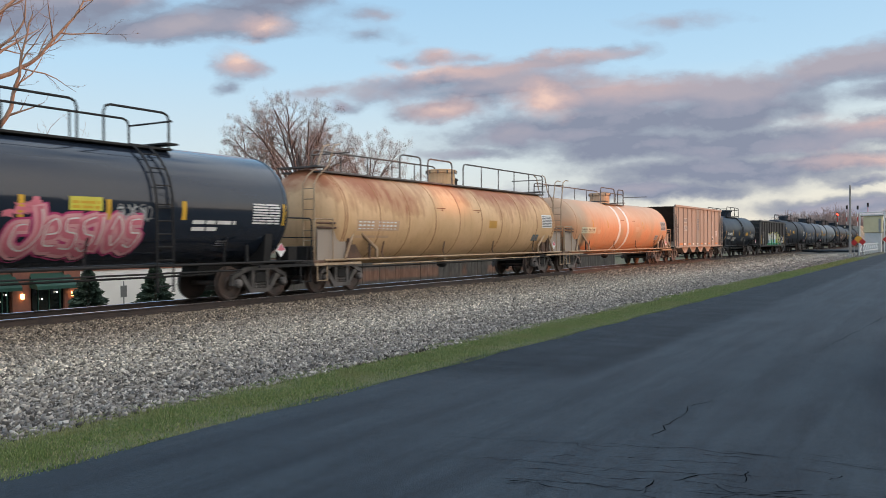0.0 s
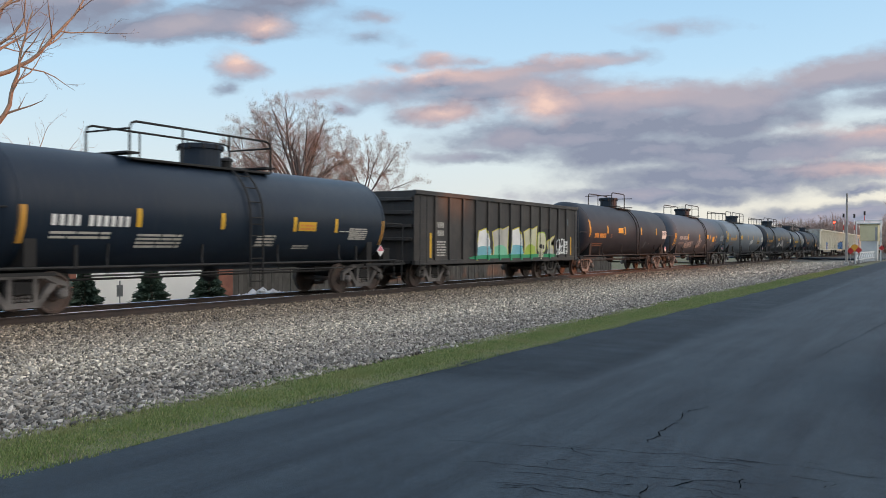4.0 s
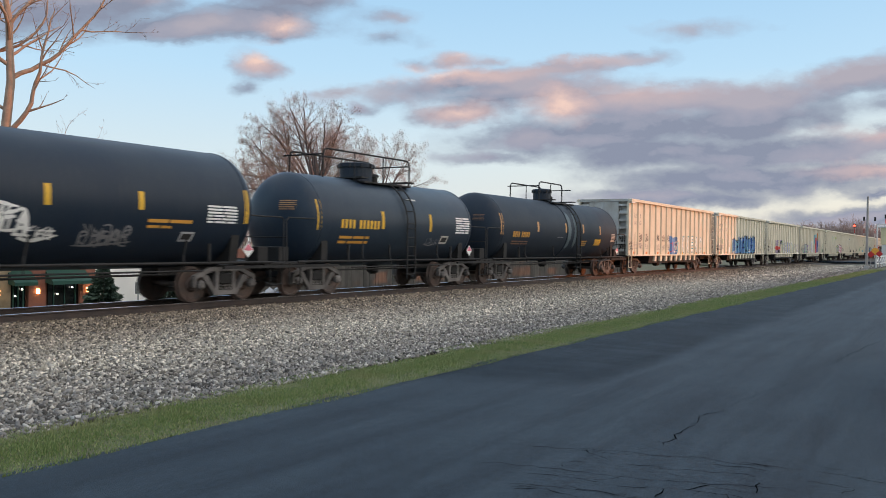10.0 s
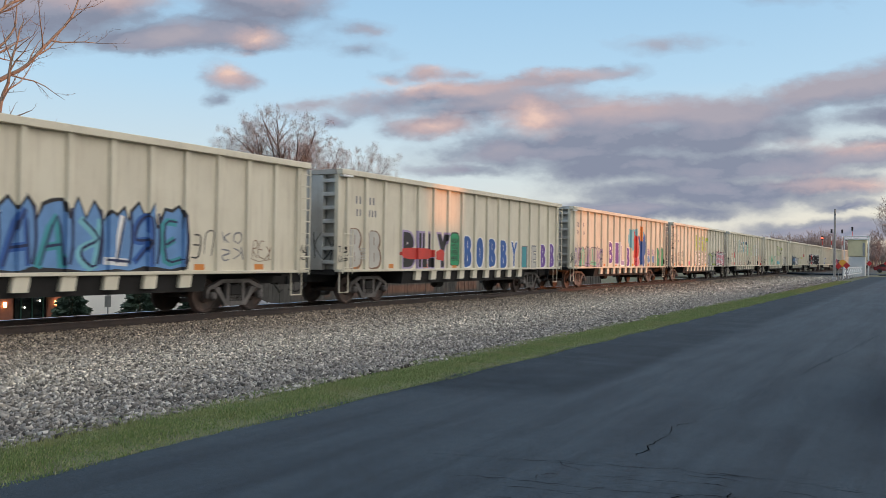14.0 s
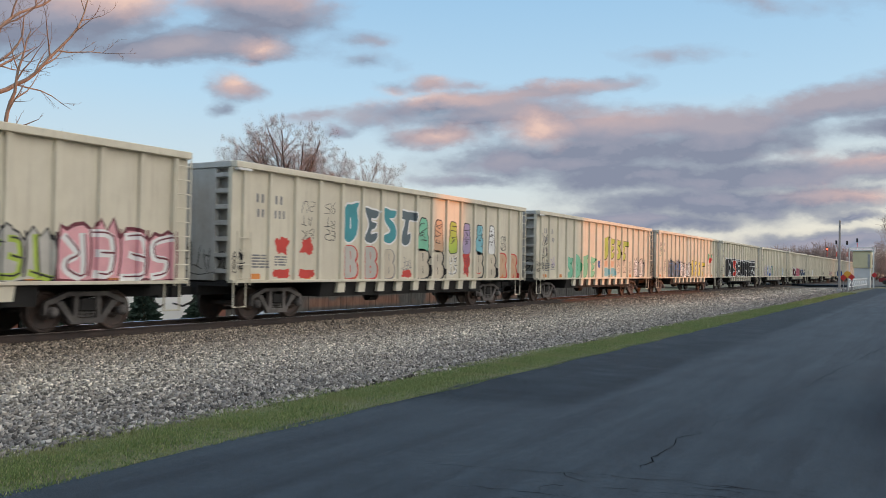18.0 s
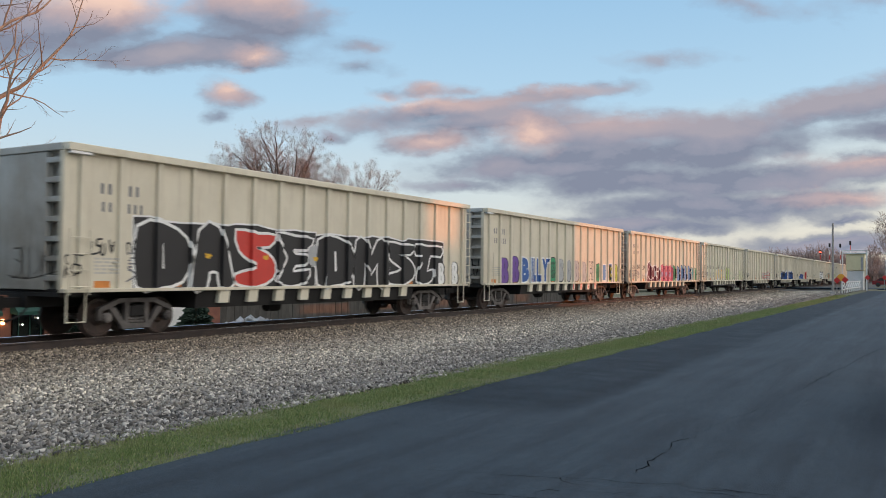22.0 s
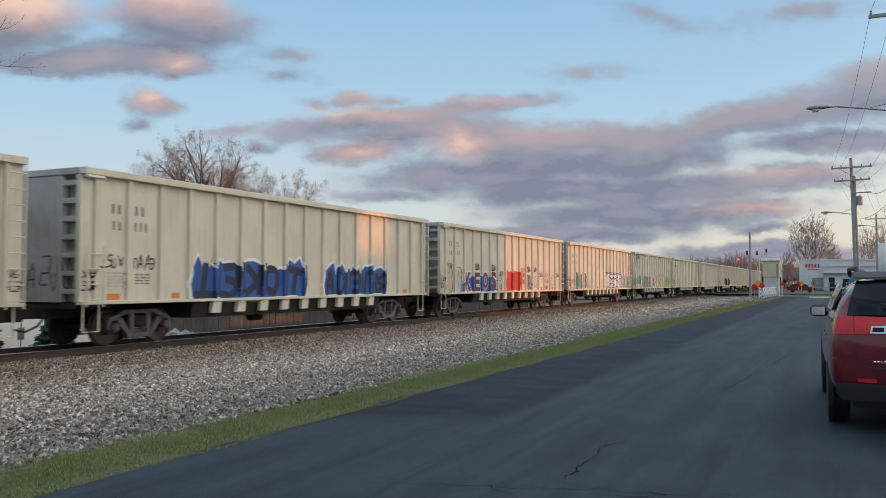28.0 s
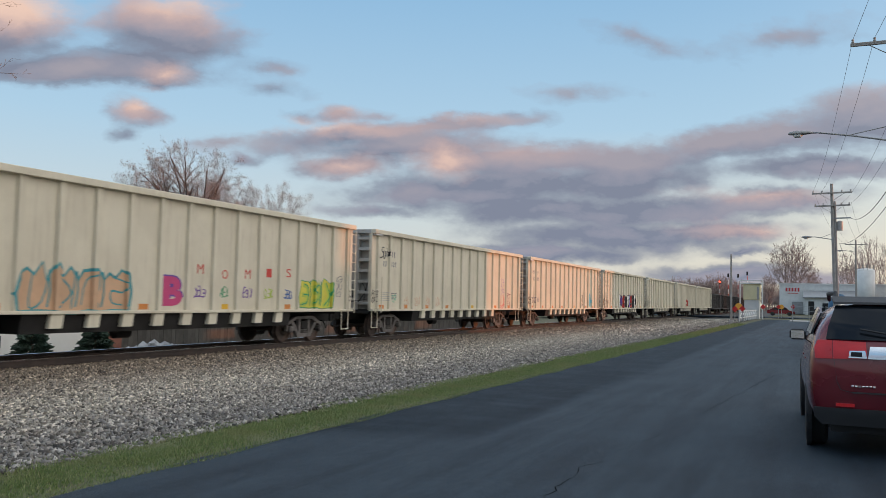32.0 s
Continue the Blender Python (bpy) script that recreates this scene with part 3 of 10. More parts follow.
def stones(name, count, x0, x1, y0, y1, size, seed, material, power=1.0, label="", skip=None):
    r = np.random.RandomState(seed)
    x = r.uniform(x0, x1, count)
    y = y0 + (y1 - y0) * r.rand(count) ** power
    if skip is not None:
        keep = ~skip(x, y, r)
        x, y = x[keep], y[keep]
    n = len(x)
    z = np.array([bed_z(a, b) for a, b in zip(x, y)])
    s = size * (0.55 + 0.9 * r.rand(n) ** 2)
    base = np.array([(1, 0, 0), (-1, 0, 0), (0, 1, 0), (0, -1, 0), (0, 0, 1), (0, 0, -1)], float)
    v = base[None] * (0.7 + 0.6 * r.rand(n, 6, 1)) + r.uniform(-0.28, 0.28, (n, 6, 3))
    v *= s[:, None, None] * np.stack([0.7 + 0.6 * r.rand(n), 0.7 + 0.6 * r.rand(n), 0.5 + 0.4 * r.rand(n)], -1)[:, None]
    q = r.normal(size=(n, 4)); q /= np.linalg.norm(q, axis=1)[:, None]
    w, a, b, c = q.T
    rot = np.stack([np.stack([1 - 2 * (b * b + c * c), 2 * (a * b - c * w), 2 * (a * c + b * w)], -1),
                    np.stack([2 * (a * b + c * w), 1 - 2 * (a * a + c * c), 2 * (b * c - a * w)], -1),
                    np.stack([2 * (a * c - b * w), 2 * (b * c + a * w), 1 - 2 * (a * a + b * b)], -1)], 1)
    v = np.einsum("nij,nkj->nki", rot, v)
    v += np.stack([x, y, z + s * 0.25], -1)[:, None]
    f = np.array([(0, 2, 4), (2, 1, 4), (1, 3, 4), (3, 0, 4), (2, 0, 5), (1, 2, 5), (3, 1, 5), (0, 3, 5)])
    faces = (f[None] + 6 * np.arange(n)[:, None, None]).reshape(-1, 3)
    return soup(name, v.reshape(-1, 3), faces, material, "stuff", label, "gravel")


def stone_mat():
    m = bpy.data.materials.new("crushed_stone")
    m.use_nodes = True
    t = m.node_tree
    b = t.nodes["Principled BSDF"]
    isle = t.nodes.new("ShaderNodeNewGeometry").outputs["Random Per Island"]
    v = t.nodes.new("ShaderNodeTexCoord").outputs["Object"]
    col = ramp_node(t, isle, [(0.0, (0.038, 0.036, 0.034)), (0.28, (0.14, 0.128, 0.112)), (0.5, (0.32, 0.30, 0.262)), (0.72, (0.20, 0.20, 0.20)), (0.88, (0.46, 0.435, 0.385)), (1.0, (0.70, 0.67, 0.61))], "LINEAR")
    # stones near the rails are browner with brake dust, those mid-slope paler
    sep = t.nodes.new("ShaderNodeSeparateXYZ")
    link(t, v, sep.inputs[0])
    wob = math_node(t, "ADD", sep.outputs[0], math_node(t, "MULTIPLY", noise_node(t, v, 0.7, 3), 2.4))
    k = ramp_node(t, math_node(t, "DIVIDE", math_node(t, "ADD", wob, 17.0), 11.0), [(0.0, (0.52, 0.40, 0.31)), (0.22, (0.80, 0.71, 0.62)), (0.42, (0.98, 0.92, 0.85)), (0.66, (1.26, 1.24, 1.19)), (0.86, (0.86, 0.85, 0.85)), (1.0, (0.66, 0.67, 0.70))], "LINEAR")
    link(t, mix_node(t, 1.0, mix_node(t, 1.0, col, k, "MULTIPLY"), (1.15, 1.10, 1.035), "MULTIPLY"), b.inputs["Base Color"])
    b.inputs["Roughness"].default_value = 0.85
    return m


M_STONE = stone_mat()
in_track = lambda x, y, r: (np.abs(x - TRACK_X) < 1.35) & (r.rand(len(x)) < 0.6)
stones("gravel", 122000, -16.62, -6.45, 2.5, 17, 0.0285, 11, M_STONE, 1.0, "loose angular crushed stone, grey and tan")
stones("gravel", 98000, -16.62, -6.5, 17, 44, 0.031, 12, M_STONE, 1.3, "loose angular crushed stone, grey and tan")
stones("gravel", 30000, -16.6, -6.5, 44, 110, 0.055, 13, M_STONE, 1.4, "loose angular crushed stone further along the line")
stones("gravel", 9000, -20.2, -15.8, 3, 40, 0.045, 14, M_STONE, 1.4, "brown dusty stone between the ties", in_track)

# verge grass
sheet("verge", [GRASS_EDGE - 0.1, -6.3, -5.9, ROAD_EDGE + 0.0], [-8 + 1.2 * k for k in range(80)], lambda x, y: -0.012 + 0.012 * noise.noise((x, y, 0)), M_SOIL,
      "narrow strip of verge soil under the grass", "verge")


def blades(name, count, seed, y0, y1, power, h, wid, material, label):
    r = np.random.RandomState(seed)
    y = y0 + (y1 - y0) * r.rand(count) ** power
    x = -6.03 + np.clip(r.normal(0, 0.30, count), -0.66, 0.60) + 0.07 * np.sin(y * 2.1) * r.rand(count)
    clump = np.array([0.5 + 0.8 * noise.noise((a * 2.5, b * 2.5, 9)) for a, b in zip(x, y)])
    hh = h * (0.35 + 0.65 * r.rand(count)) * np.clip(0.65 + clump, 0.35, 1.6)
    a = r.uniform(0, 2 * np.pi, count)
    lean = r.normal(0, 0.35, (count, 2)) * hh[:, None]
    p = np.stack([x, y, np.full(count, 0.0)], -1)
    sd = np.stack([np.cos(a), np.sin(a), np.zeros(count)], -1) * wid * (0.6 + 0.8 * r.rand(count))[:, None]
    tip = p + np.concatenate([lean, hh[:, None]], 1)
    v = np.stack([p - sd, p + sd, tip], 1).reshape(-1, 3)
    return soup(name, v, np.arange(3 * count).reshape(-1, 3), material, "stuff", label, "grass")


def grass_mat():
    m = bpy.data.materials.new("grass_blade")
    m.use_nodes = True
    t = m.node_tree
    b = t.nodes["Principled BSDF"]
    isle = t.nodes.new("ShaderNodeNewGeometry").outputs["Random Per Island"]
    v = t.nodes.new("ShaderNodeTexCoord").outputs["Object"]
    col = ramp_node(t, isle, [(0.0, (0.080, 0.135, 0.036)), (0.5, (0.145, 0.210, 0.058)), (0.82, (0.195, 0.25, 0.085)), (1.0, (0.33, 0.30, 0.17))], "LINEAR")
    dry = ramp_node(t, noise_node(t, v, 1.3, 3), [(0.47, (0, 0, 0)), (0.68, (1, 1, 1))])
    link(t, mix_node(t, math_node(t, "MULTIPLY", dry, 0.4), col, (0.25, 0.23, 0.11)), b.inputs["Base Color"])
    b.inputs["Roughness"].default_value = 0.6
    return m


M_GRASS = grass_mat()
blades("grass", 120000, 5, 2.5, 22, 1.2, 0.026, 0.0042, M_GRASS, "short green verge grass with dry tufts")
blades("grass", 70000, 6, 22, 78, 1.5, 0.032, 0.012, M_GRASS, "short green verge grass further along")

# ---------------------------------------------------------------- train materials
M_TAN = surf("tan_car_paint", (0.69, 0.64, 0.51), 0.6, 0, 0.10, 0.7, 30.0, 0.002, (0.62, 0.57, 0.45), 0.5, streak=((0.30, 0.24, 0.17), 0.30))
# tan of the car ends, greyed and darkened: their shade is in the colour
M_TANENDSHADE = surf("tan_car_end_paint", (0.46, 0.47, 0.45), 0.65, 0, 0.15, 0.8, 30.0, 0.002, (0.36, 0.34, 0.30), 0.5, streak=((0.16, 0.15, 0.14), 0.4))
M_UNDER = surf("grimy_black_steel", (0.022, 0.021, 0.021), 0.75, 0.1, 0.4, 2.0, 30.0, 0.005)
M_TRUCK = surf("rusty_cast_steel", (0.168, 0.155, 0.147), 0.75, 0.1, 0.4, 2.5, 30.0, 0.006, (0.095, 0.088, 0.084), 0.5, rand=0.3)
M_WHEEL = surf("rusted_wheel", (0.110, 0.074, 0.060), 0.65, 0.15, 0.4, 3.0, 40.0, 0.003, (0.065, 0.052, 0.047), 0.5, rand=0.2)
M_TREAD = surf("bright_wheel_tread", (0.35, 0.34, 0.33), 0.35, 1.0, 0.2, 3.0, 40.0, 0.0)
M_BLACK = surf("black_tank_paint", (0.011, 0.021, 0.038), 0.42, 0, 0.35, 0.5, 25.0, 0.002, (0.015, 0.025, 0.040), 0.5, streak=((0.035, 0.04, 0.046), 0.3))
M_GLOSS = surf("glossy_black_tank_paint", (0.014, 0.022, 0.038), 0.16, 0, 0.3, 0.5, 25.0, 0.0, (0.018, 0.025, 0.038), 0.5, coat=0.6)
M_SLATEBLACK = surf("blue_black_tank_paint", (0.018, 0.031, 0.050), 0.38, 0, 0.3, 0.5, 25.0, 0.002, (0.028, 0.042, 0.060), 0.5, streak=((0.045, 0.05, 0.056), 0.35))
M_MATTBLACK = surf("dull_black_paint", (0.017, 0.027, 0.043), 0.55, 0, 0.35, 0.6, 25.0, 0.002, (0.022, 0.031, 0.044), 0.5, streak=((0.04, 0.042, 0.044), 0.35))
M_SLATE = surf("slate_grey_tank_paint", (0.066, 0.088, 0.118), 0.5, 0, 0.25, 0.5, 25.0, 0.002, (0.050, 0.068, 0.094), 0.5, streak=((0.12, 0.11, 0.10), 0.3))
M_GREY = surf("grey_tank_paint", (0.128, 0.158, 0.190), 0.45, 0, 0.2, 0.5, 25.0, 0.002, (0.090, 0.112, 0.138), 0.5, streak=((0.2, 0.185, 0.165), 0.3))
M_OCHRE = surf("stained_ochre_tank_paint", (0.76, 0.51, 0.285), 0.6, 0, 0.2, 0.45, 22.0, 0.003, (0.64, 0.41, 0.21), 0.5, streak=((0.40, 0.18, 0.09), 0.5))
M_ORANGE = surf("faded_orange_tank_paint", (0.66, 0.32, 0.165), 0.6, 0, 0.2, 0.4, 22.0, 0.003, (0.46, 0.33, 0.20), 0.45, streak=((0.42, 0.17, 0.07), 0.5))


def stain(m, colour, scale, lo, hi, amount):
    """Broad soft rust stains over a paint."""
    t = m.node_tree
    b = t.nodes["Principled BSDF"]
    old = b.inputs["Base Color"].links[0].from_socket
    v = t.nodes.new("ShaderNodeTexCoord").outputs["Object"]
    k = ramp_node(t, noise_node(t, vec_node(t, "ADD", v, (3.3, 1.7, 0.4)), scale, 6, 0.62), [(lo, (0, 0, 0)), (hi, (1, 1, 1))])
    link(t, mix_node(t, math_node(t, "MULTIPLY", k, amount), old, colour), b.inputs["Base Color"])


def tint_upper(m, colour, lo, hi, amount):
    """A second colour mixed into the paint of the upper shell, with an uneven edge."""
    t = m.node_tree
    b = t.nodes["Principled BSDF"]
    old = b.inputs["Base Color"].links[0].from_socket
    v = t.nodes.new("ShaderNodeTexCoord").outputs["Object"]
    sep = t.nodes.new("ShaderNodeSeparateXYZ")
    link(t, v, sep.inputs[0])
    z = math_node(t, "ADD", sep.outputs[2], math_node(t, "MULTIPLY", noise_node(t, v, 0.8, 5, 0.6), 0.9))
    k = ramp_node(t, math_node(t, "DIVIDE", math_node(t, "SUBTRACT", z, lo), hi - lo, clamp=True), [(0.0, (0, 0, 0)), (1.0, (1, 1, 1))])
    link(t, mix_node(t, math_node(t, "MULTIPLY", k, amount), old, colour), b.inputs["Base Color"])


def rust_runs(m, colour, amount):
    """Rust that starts in patches on the crown of a tank and bleeds down its flanks."""
    t = m.node_tree
    b = t.nodes["Principled BSDF"]
    old = b.inputs["Base Color"].links[0].from_socket
    v = t.nodes.new("ShaderNodeTexCoord").outputs["Object"]
    sep = t.nodes.new("ShaderNodeSeparateXYZ")
    link(t, v, sep.inputs[0])
    patch = noise_node(t, vec_node(t, "ADD", v, (2.2, 4.4, 0.3)), 0.42, 5, 0.6)
    run = noise_node(t, vec_node(t, "MULTIPLY", v, (0.6, 3.2, 0.35)), 1.0, 5, 0.65)
    high = math_node(t, "MULTIPLY", math_node(t, "SUBTRACT", sep.outputs[2], 0.35), 0.16)
    k = math_node(t, "ADD", math_node(t, "ADD", math_node(t, "MULTIPLY", patch, 0.65), math_node(t, "MULTIPLY", run, 0.35)), high)
    k = ramp_node(t, k, [(0.525, (0, 0, 0)), (0.60, (0.45, 0.45, 0.45)), (0.71, (1, 1, 1))])
    link(t, mix_node(t, math_node(t, "MULTIPLY", k, amount), old, colour), b.inputs["Base Color"])


tint_upper(M_ORANGE, (0.60, 0.47, 0.34), 0.2, 1.5, 0.85)
tint_upper(M_OCHRE, (0.62, 0.49, 0.34), 0.9, 2.1, 0.35)
rust_runs(M_OCHRE, (0.36, 0.125, 0.055), 0.95)
rust_runs(M_ORANGE, (0.42, 0.20, 0.10), 0.35)
stain(M_TAN, (0.50, 0.43, 0.32), 0.5, 0.52, 0.75, 0.6)
M_SILLTAN = surf("grimy_tan_rail_paint", (0.48, 0.36, 0.24), 0.65, 0, 0.3, 1.2, 25.0, 0.002, (0.34, 0.22, 0.13), 0.5)
M_SEAM = surf("rust_edged_weld", (0.50, 0.27, 0.13), 0.75, 0, 0.4, 1.6, 25.0, 0.002, (0.36, 0.15, 0.07), 0.5)
M_RUSTY = surf("rusty_brown_underframe", (0.15, 0.085, 0.055), 0.8, 0, 0.4, 1.5, 25.0, 0.005, (0.085, 0.055, 0.042), 0.5)
M_RUST = surf("rust_patch", (0.24, 0.075, 0.032), 0.9, 0, 0.5, 1.4, 25.0, 0.004, (0.34, 0.14, 0.06), 0.5)
M_HOPPERGREY = surf("taupe_hopper_paint", (0.36, 0.30, 0.25), 0.65, 0, 0.15, 0.7, 28.0, 0.002, (0.35, 0.295, 0.245), 0.5, streak=((0.36, 0.22, 0.13), 0.35))
M_COALBLACK = surf("weathered_black_gondola_paint", (0.032, 0.030, 0.030), 0.6, 0, 0.45, 0.8, 25.0, 0.003, (0.058, 0.050, 0.044), 0.45, streak=((0.10, 0.07, 0.05), 0.4))
M_BROWNBLK = surf("brown_black_tank_paint", (0.036, 0.026, 0.024), 0.5, 0, 0.35, 0.5, 25.0, 0.002, (0.05, 0.038, 0.033), 0.5, streak=((0.09, 0.06, 0.045), 0.4))

for dark in (M_BLACK, M_GLOSS, M_SLATEBLACK, M_MATTBLACK, M_BROWNBLK, M_SLATE):
    dark.node_tree.nodes["Principled BSDF"].inputs["Specular IOR Level"].default_value = 0.24

def paint(name, c, rough=0.55):
    return surf("paint_" + name, c, rough, 0, 0.16, 1.6, 30.0, 0.0)


P = {n: paint(n, c) for n, c in {
    "white": (0.84, 0.84, 0.82), "pale": (0.52, 0.50, 0.45), "black": (0.022, 0.021, 0.022), "grey": (0.20, 0.20, 0.21), "yellow": (0.72, 0.42, 0.03), "lemon": (0.68, 0.62, 0.08), "lime": (0.42, 0.55, 0.08),
    "green": (0.03, 0.32, 0.14), "mint": (0.22, 0.58, 0.38), "teal": (0.05, 0.30, 0.34), "cyan": (0.20, 0.50, 0.58), "blue": (0.03, 0.11, 0.36), "sky": (0.14, 0.29, 0.55), "navy": (0.016, 0.028, 0.085),
    "purple": (0.16, 0.07, 0.34), "lilac": (0.40, 0.32, 0.50), "pink": (0.70, 0.20, 0.26), "magenta": (0.58, 0.06, 0.20), "red": (0.60, 0.055, 0.04), "maroon": (0.16, 0.03, 0.045), "orange": (0.66, 0.24, 0.05), "peach": (0.62, 0.40, 0.25), "brown": (0.20, 0.11, 0.06), "slate": (0.10, 0.14, 0.16), "silver": (0.42, 0.43, 0.44), "tan": (0.60, 0.53, 0.41), "rose": (0.78, 0.40, 0.43), "amber": (0.60, 0.31, 0.05), "ochre": (0.55, 0.30, 0.11), "cream": (0.62, 0.60, 0.42)}.items()}


# ---------------------------------------------------------------- wheels and trucks
def frame_side():
    """A cast side frame: top chord, inclined columns, lower tie bar and end jaws."""
    bm = bmesh.new()
    t = 0.065
    for out in ([(-1.05, 0.60), (-0.80, 0.66), (-0.50, 0.80), (0.50, 0.80), (0.80, 0.66), (1.05, 0.60), (1.05, 0.70), (0.82, 0.78), (0.52, 0.90), (-0.52, 0.90), (-0.82, 0.78), (-1.05, 0.70)],
                [(-0.80, 0.66), (-0.62, 0.70), (-0.28, 0.22), (-0.40, 0.20)], [(0.80, 0.66), (0.40, 0.20), (0.28, 0.22), (0.62, 0.70)],
                [(-0.42, 0.18), (0.42, 0.18), (0.46, 0.30), (-0.46, 0.30)], [(-0.36, 0.28), (-0.24, 0.28), (-0.22, 0.82), (-0.34, 0.82)], [(0.24, 0.28), (0.36, 0.28), (0.34, 0.82), (0.22, 0.82)],
                [(-1.08, 0.40), (-0.98, 0.40), (-0.98, 0.66), (-1.08, 0.66)], [(0.98, 0.40), (1.08, 0.40), (1.08, 0.66), (0.98, 0.66)]):
        prism(out, -t, t, "x", bm)
        t = 0.062 if t == 0.065 else t - 0.001
    return bm


def wheelset():
    bm = bmesh.new()
    for s in (-1, 1):
        prof = [(0.680 * s, 0.10), (0.690 * s, 0.40), (0.660 * s, 0.482), (0.690 * s, 0.486), (0.715 * s, 0.458), (0.800 * s, 0.450), (0.805 * s, 0.405), (0.765 * s, 0.375), (0.750 * s, 0.20), (0.800 * s, 0.15), (0.800 * s, 0.10)]
        lathe(prof, 22, "x", bm)
    lathe([(-1.02, 0.07), (1.02, 0.07)], 10, "x", bm)
    return bm


def springs():
    prof = []
    for k in range(5):
        z = 0.31 + k * 0.078
        prof += [(z, 0.045), (z + 0.012, 0.070), (z + 0.040, 0.070), (z + 0.052, 0.045)]
    return lathe(prof, 6, "z")


PROTO = {}


def truck(parent, y, name="truck"):
    """A two-axle freight truck at y along its car."""
    if "bolster" not in PROTO:
        PROTO["bolster"] = box(-1.08, -0.21, 0.46, 1.08, 0.21, 0.74, 0.02)
        for key, bm, m in (("side_frame", frame_side(), M_TRUCK), ("wheelset", wheelset(), M_WHEEL), ("spring", springs(), M_TRUCK),
                           ("bearing_cap", lathe([(0, 0.10), (0.05, 0.125), (0.14, 0.12), (0.19, 0.07)], 10, "x"), M_TRUCK), ("brake_beam", box(-0.7, -0.05, 0.36, 0.7, 0.05, 0.46), M_UNDER), ("bolster", PROTO["bolster"], M_UNDER)):
            me = bpy.data.meshes.new(key)
            bm.normal_update()
            bm.to_mesh(me)
            bm.free()
            me.materials.append(m)
            PROTO[key] = me
        for p in PROTO["wheelset"].polygons:
            p.use_smooth = False
    t = new(name, PROTO["bolster"])
    t.parent, t.location = parent, (0, y, 0)

    def put(key, x, yy, z, flip=False):
        o = new(key, PROTO[key])
        o.parent, o.matrix_basis = t, pose(x, yy, z, 0, 0, 180 if flip else 0)
        return o
    for s in (-1, 1):
        put("side_frame", 1.0 * s, 0, 0)
        for q in ((-0.15, 0.0, 0.15) if s > 0 else (0.0,)):
            put("spring", 1.0 * s, q, 0)
        put("wheelset", 0, 0.89 * s, 0.457)
        put("brake_beam", 0, 0.33 * s, 0)
        for q in (-1, 1):
            put("bearing_cap", 1.0 * s, 0.89 * q, 0.457, s < 0)
    return t


def coupler(parent, y, s):
    """Draft gear and knuckle at one end; s is the way it points."""
    bm = box(-0.14, 0, 0.72, 0.14, 0.62 * s, 0.94)
    box(-0.17, 0.5 * s, 0.66, 0.13, 0.82 * s, 0.98, bm=bm)
    o = part("coupler", bm, M_UNDER, parent)
    o.location.y = y
    h = part("air_hose", pipe([(0.3, 0, 0.8), (0.32, 0.25 * s, 0.55), (0.2, 0.5 * s, 0.42), (0.1, 0.75 * s, 0.5)], 0.025), M_UNDER, parent)
    h.location.y = y


def ladder(parent, x, y0, y1, z0, z1, rungs, material, r=0.018, name="ladder"):
    bm = pipe([(x, y0, z0), (x, y0, z1)], r)
    pipe([(x, y1, z0), (x, y1, z1)], r, 6, bm)
    for k in range(rungs):
        z = z0 + (z1 - z0) * (k + 0.5) / rungs
        rod((x, y0, z), (x, y1, z), r * 0.8, r * 0.8, 6, bm)
    return part(name, bm, material, parent)


# ---------------------------------------------------------------- flat lettering and sprayed pieces
def outline(points):
    bm = bmesh.new()
    bm.faces.new([bm.verts.new((x, y, 0)) for x, y in points])
    return bm


def blob(w, h, seed, bumps=9, rough=0.14):
    """A swollen sprayed shape w by h."""
    r = random.Random(seed)
    n = bumps * 6
    ph = [r.uniform(0, 6.28) for _ in range(4)]
    pts = []
    for i in range(n):
        a = 2 * math.pi * i / n
        k = 1 + rough * (math.sin(bumps * a + ph[0]) * 0.5 + math.sin(3 * a + ph[1]) * 0.5 + math.sin(5 * a + ph[2]) * 0.4)
        c, s = math.cos(a), math.sin(a)
        c, s = math.copysign(abs(c) ** 0.55, c), math.copysign(abs(s) ** 0.55, s)
        pts.append((w / 2 * (1 + c * k), h / 2 * (1 + s * k)))
    return outline(pts)


def grown(pts, d):
    """A closed outline moved outward by d."""
    area = sum(a[0] * b[1] - b[0] * a[1] for a, b in zip(pts, pts[1:] + pts[:1]))
    s = 1 if area > 0 else -1
    out = []
    for a, p, b in zip(pts[-1:] + pts[:-1], pts, pts[1:] + pts[:1]):
        n1, n2 = Vector((p[1] - a[1], a[0] - p[0])), Vector((b[1] - p[1], p[0] - b[0]))
        n = n1.normalized() + n2.normalized()
        n = n.normalized() if n.length > 0.2 else n1.normalized()
        out.append((p[0] + s * n.x * d, p[1] + s * n.y * d))
    return out


def curve_through(pts, closed=False, n=3):
    """Rounds a line of points (Catmull-Rom)."""
    m = len(pts)
    out = []
    for i in range(m if closed else m - 1):
        q = [pts[(i + k) % m] if closed else pts[max(0, min(m - 1, i + k))] for k in (-1, 0, 1, 2)]
        for s in range(n):
            t = s / n
            out.append(tuple(0.5 * (2 * q[1][c] + (q[2][c] - q[0][c]) * t + (2 * q[0][c] - 5 * q[1][c] + 4 * q[2][c] - q[3][c]) * t * t + (3 * q[1][c] - q[0][c] - 3 * q[2][c] + q[3][c]) * t ** 3) for c in (0, 1)))
    return out if closed else out + [tuple(pts[-1])]


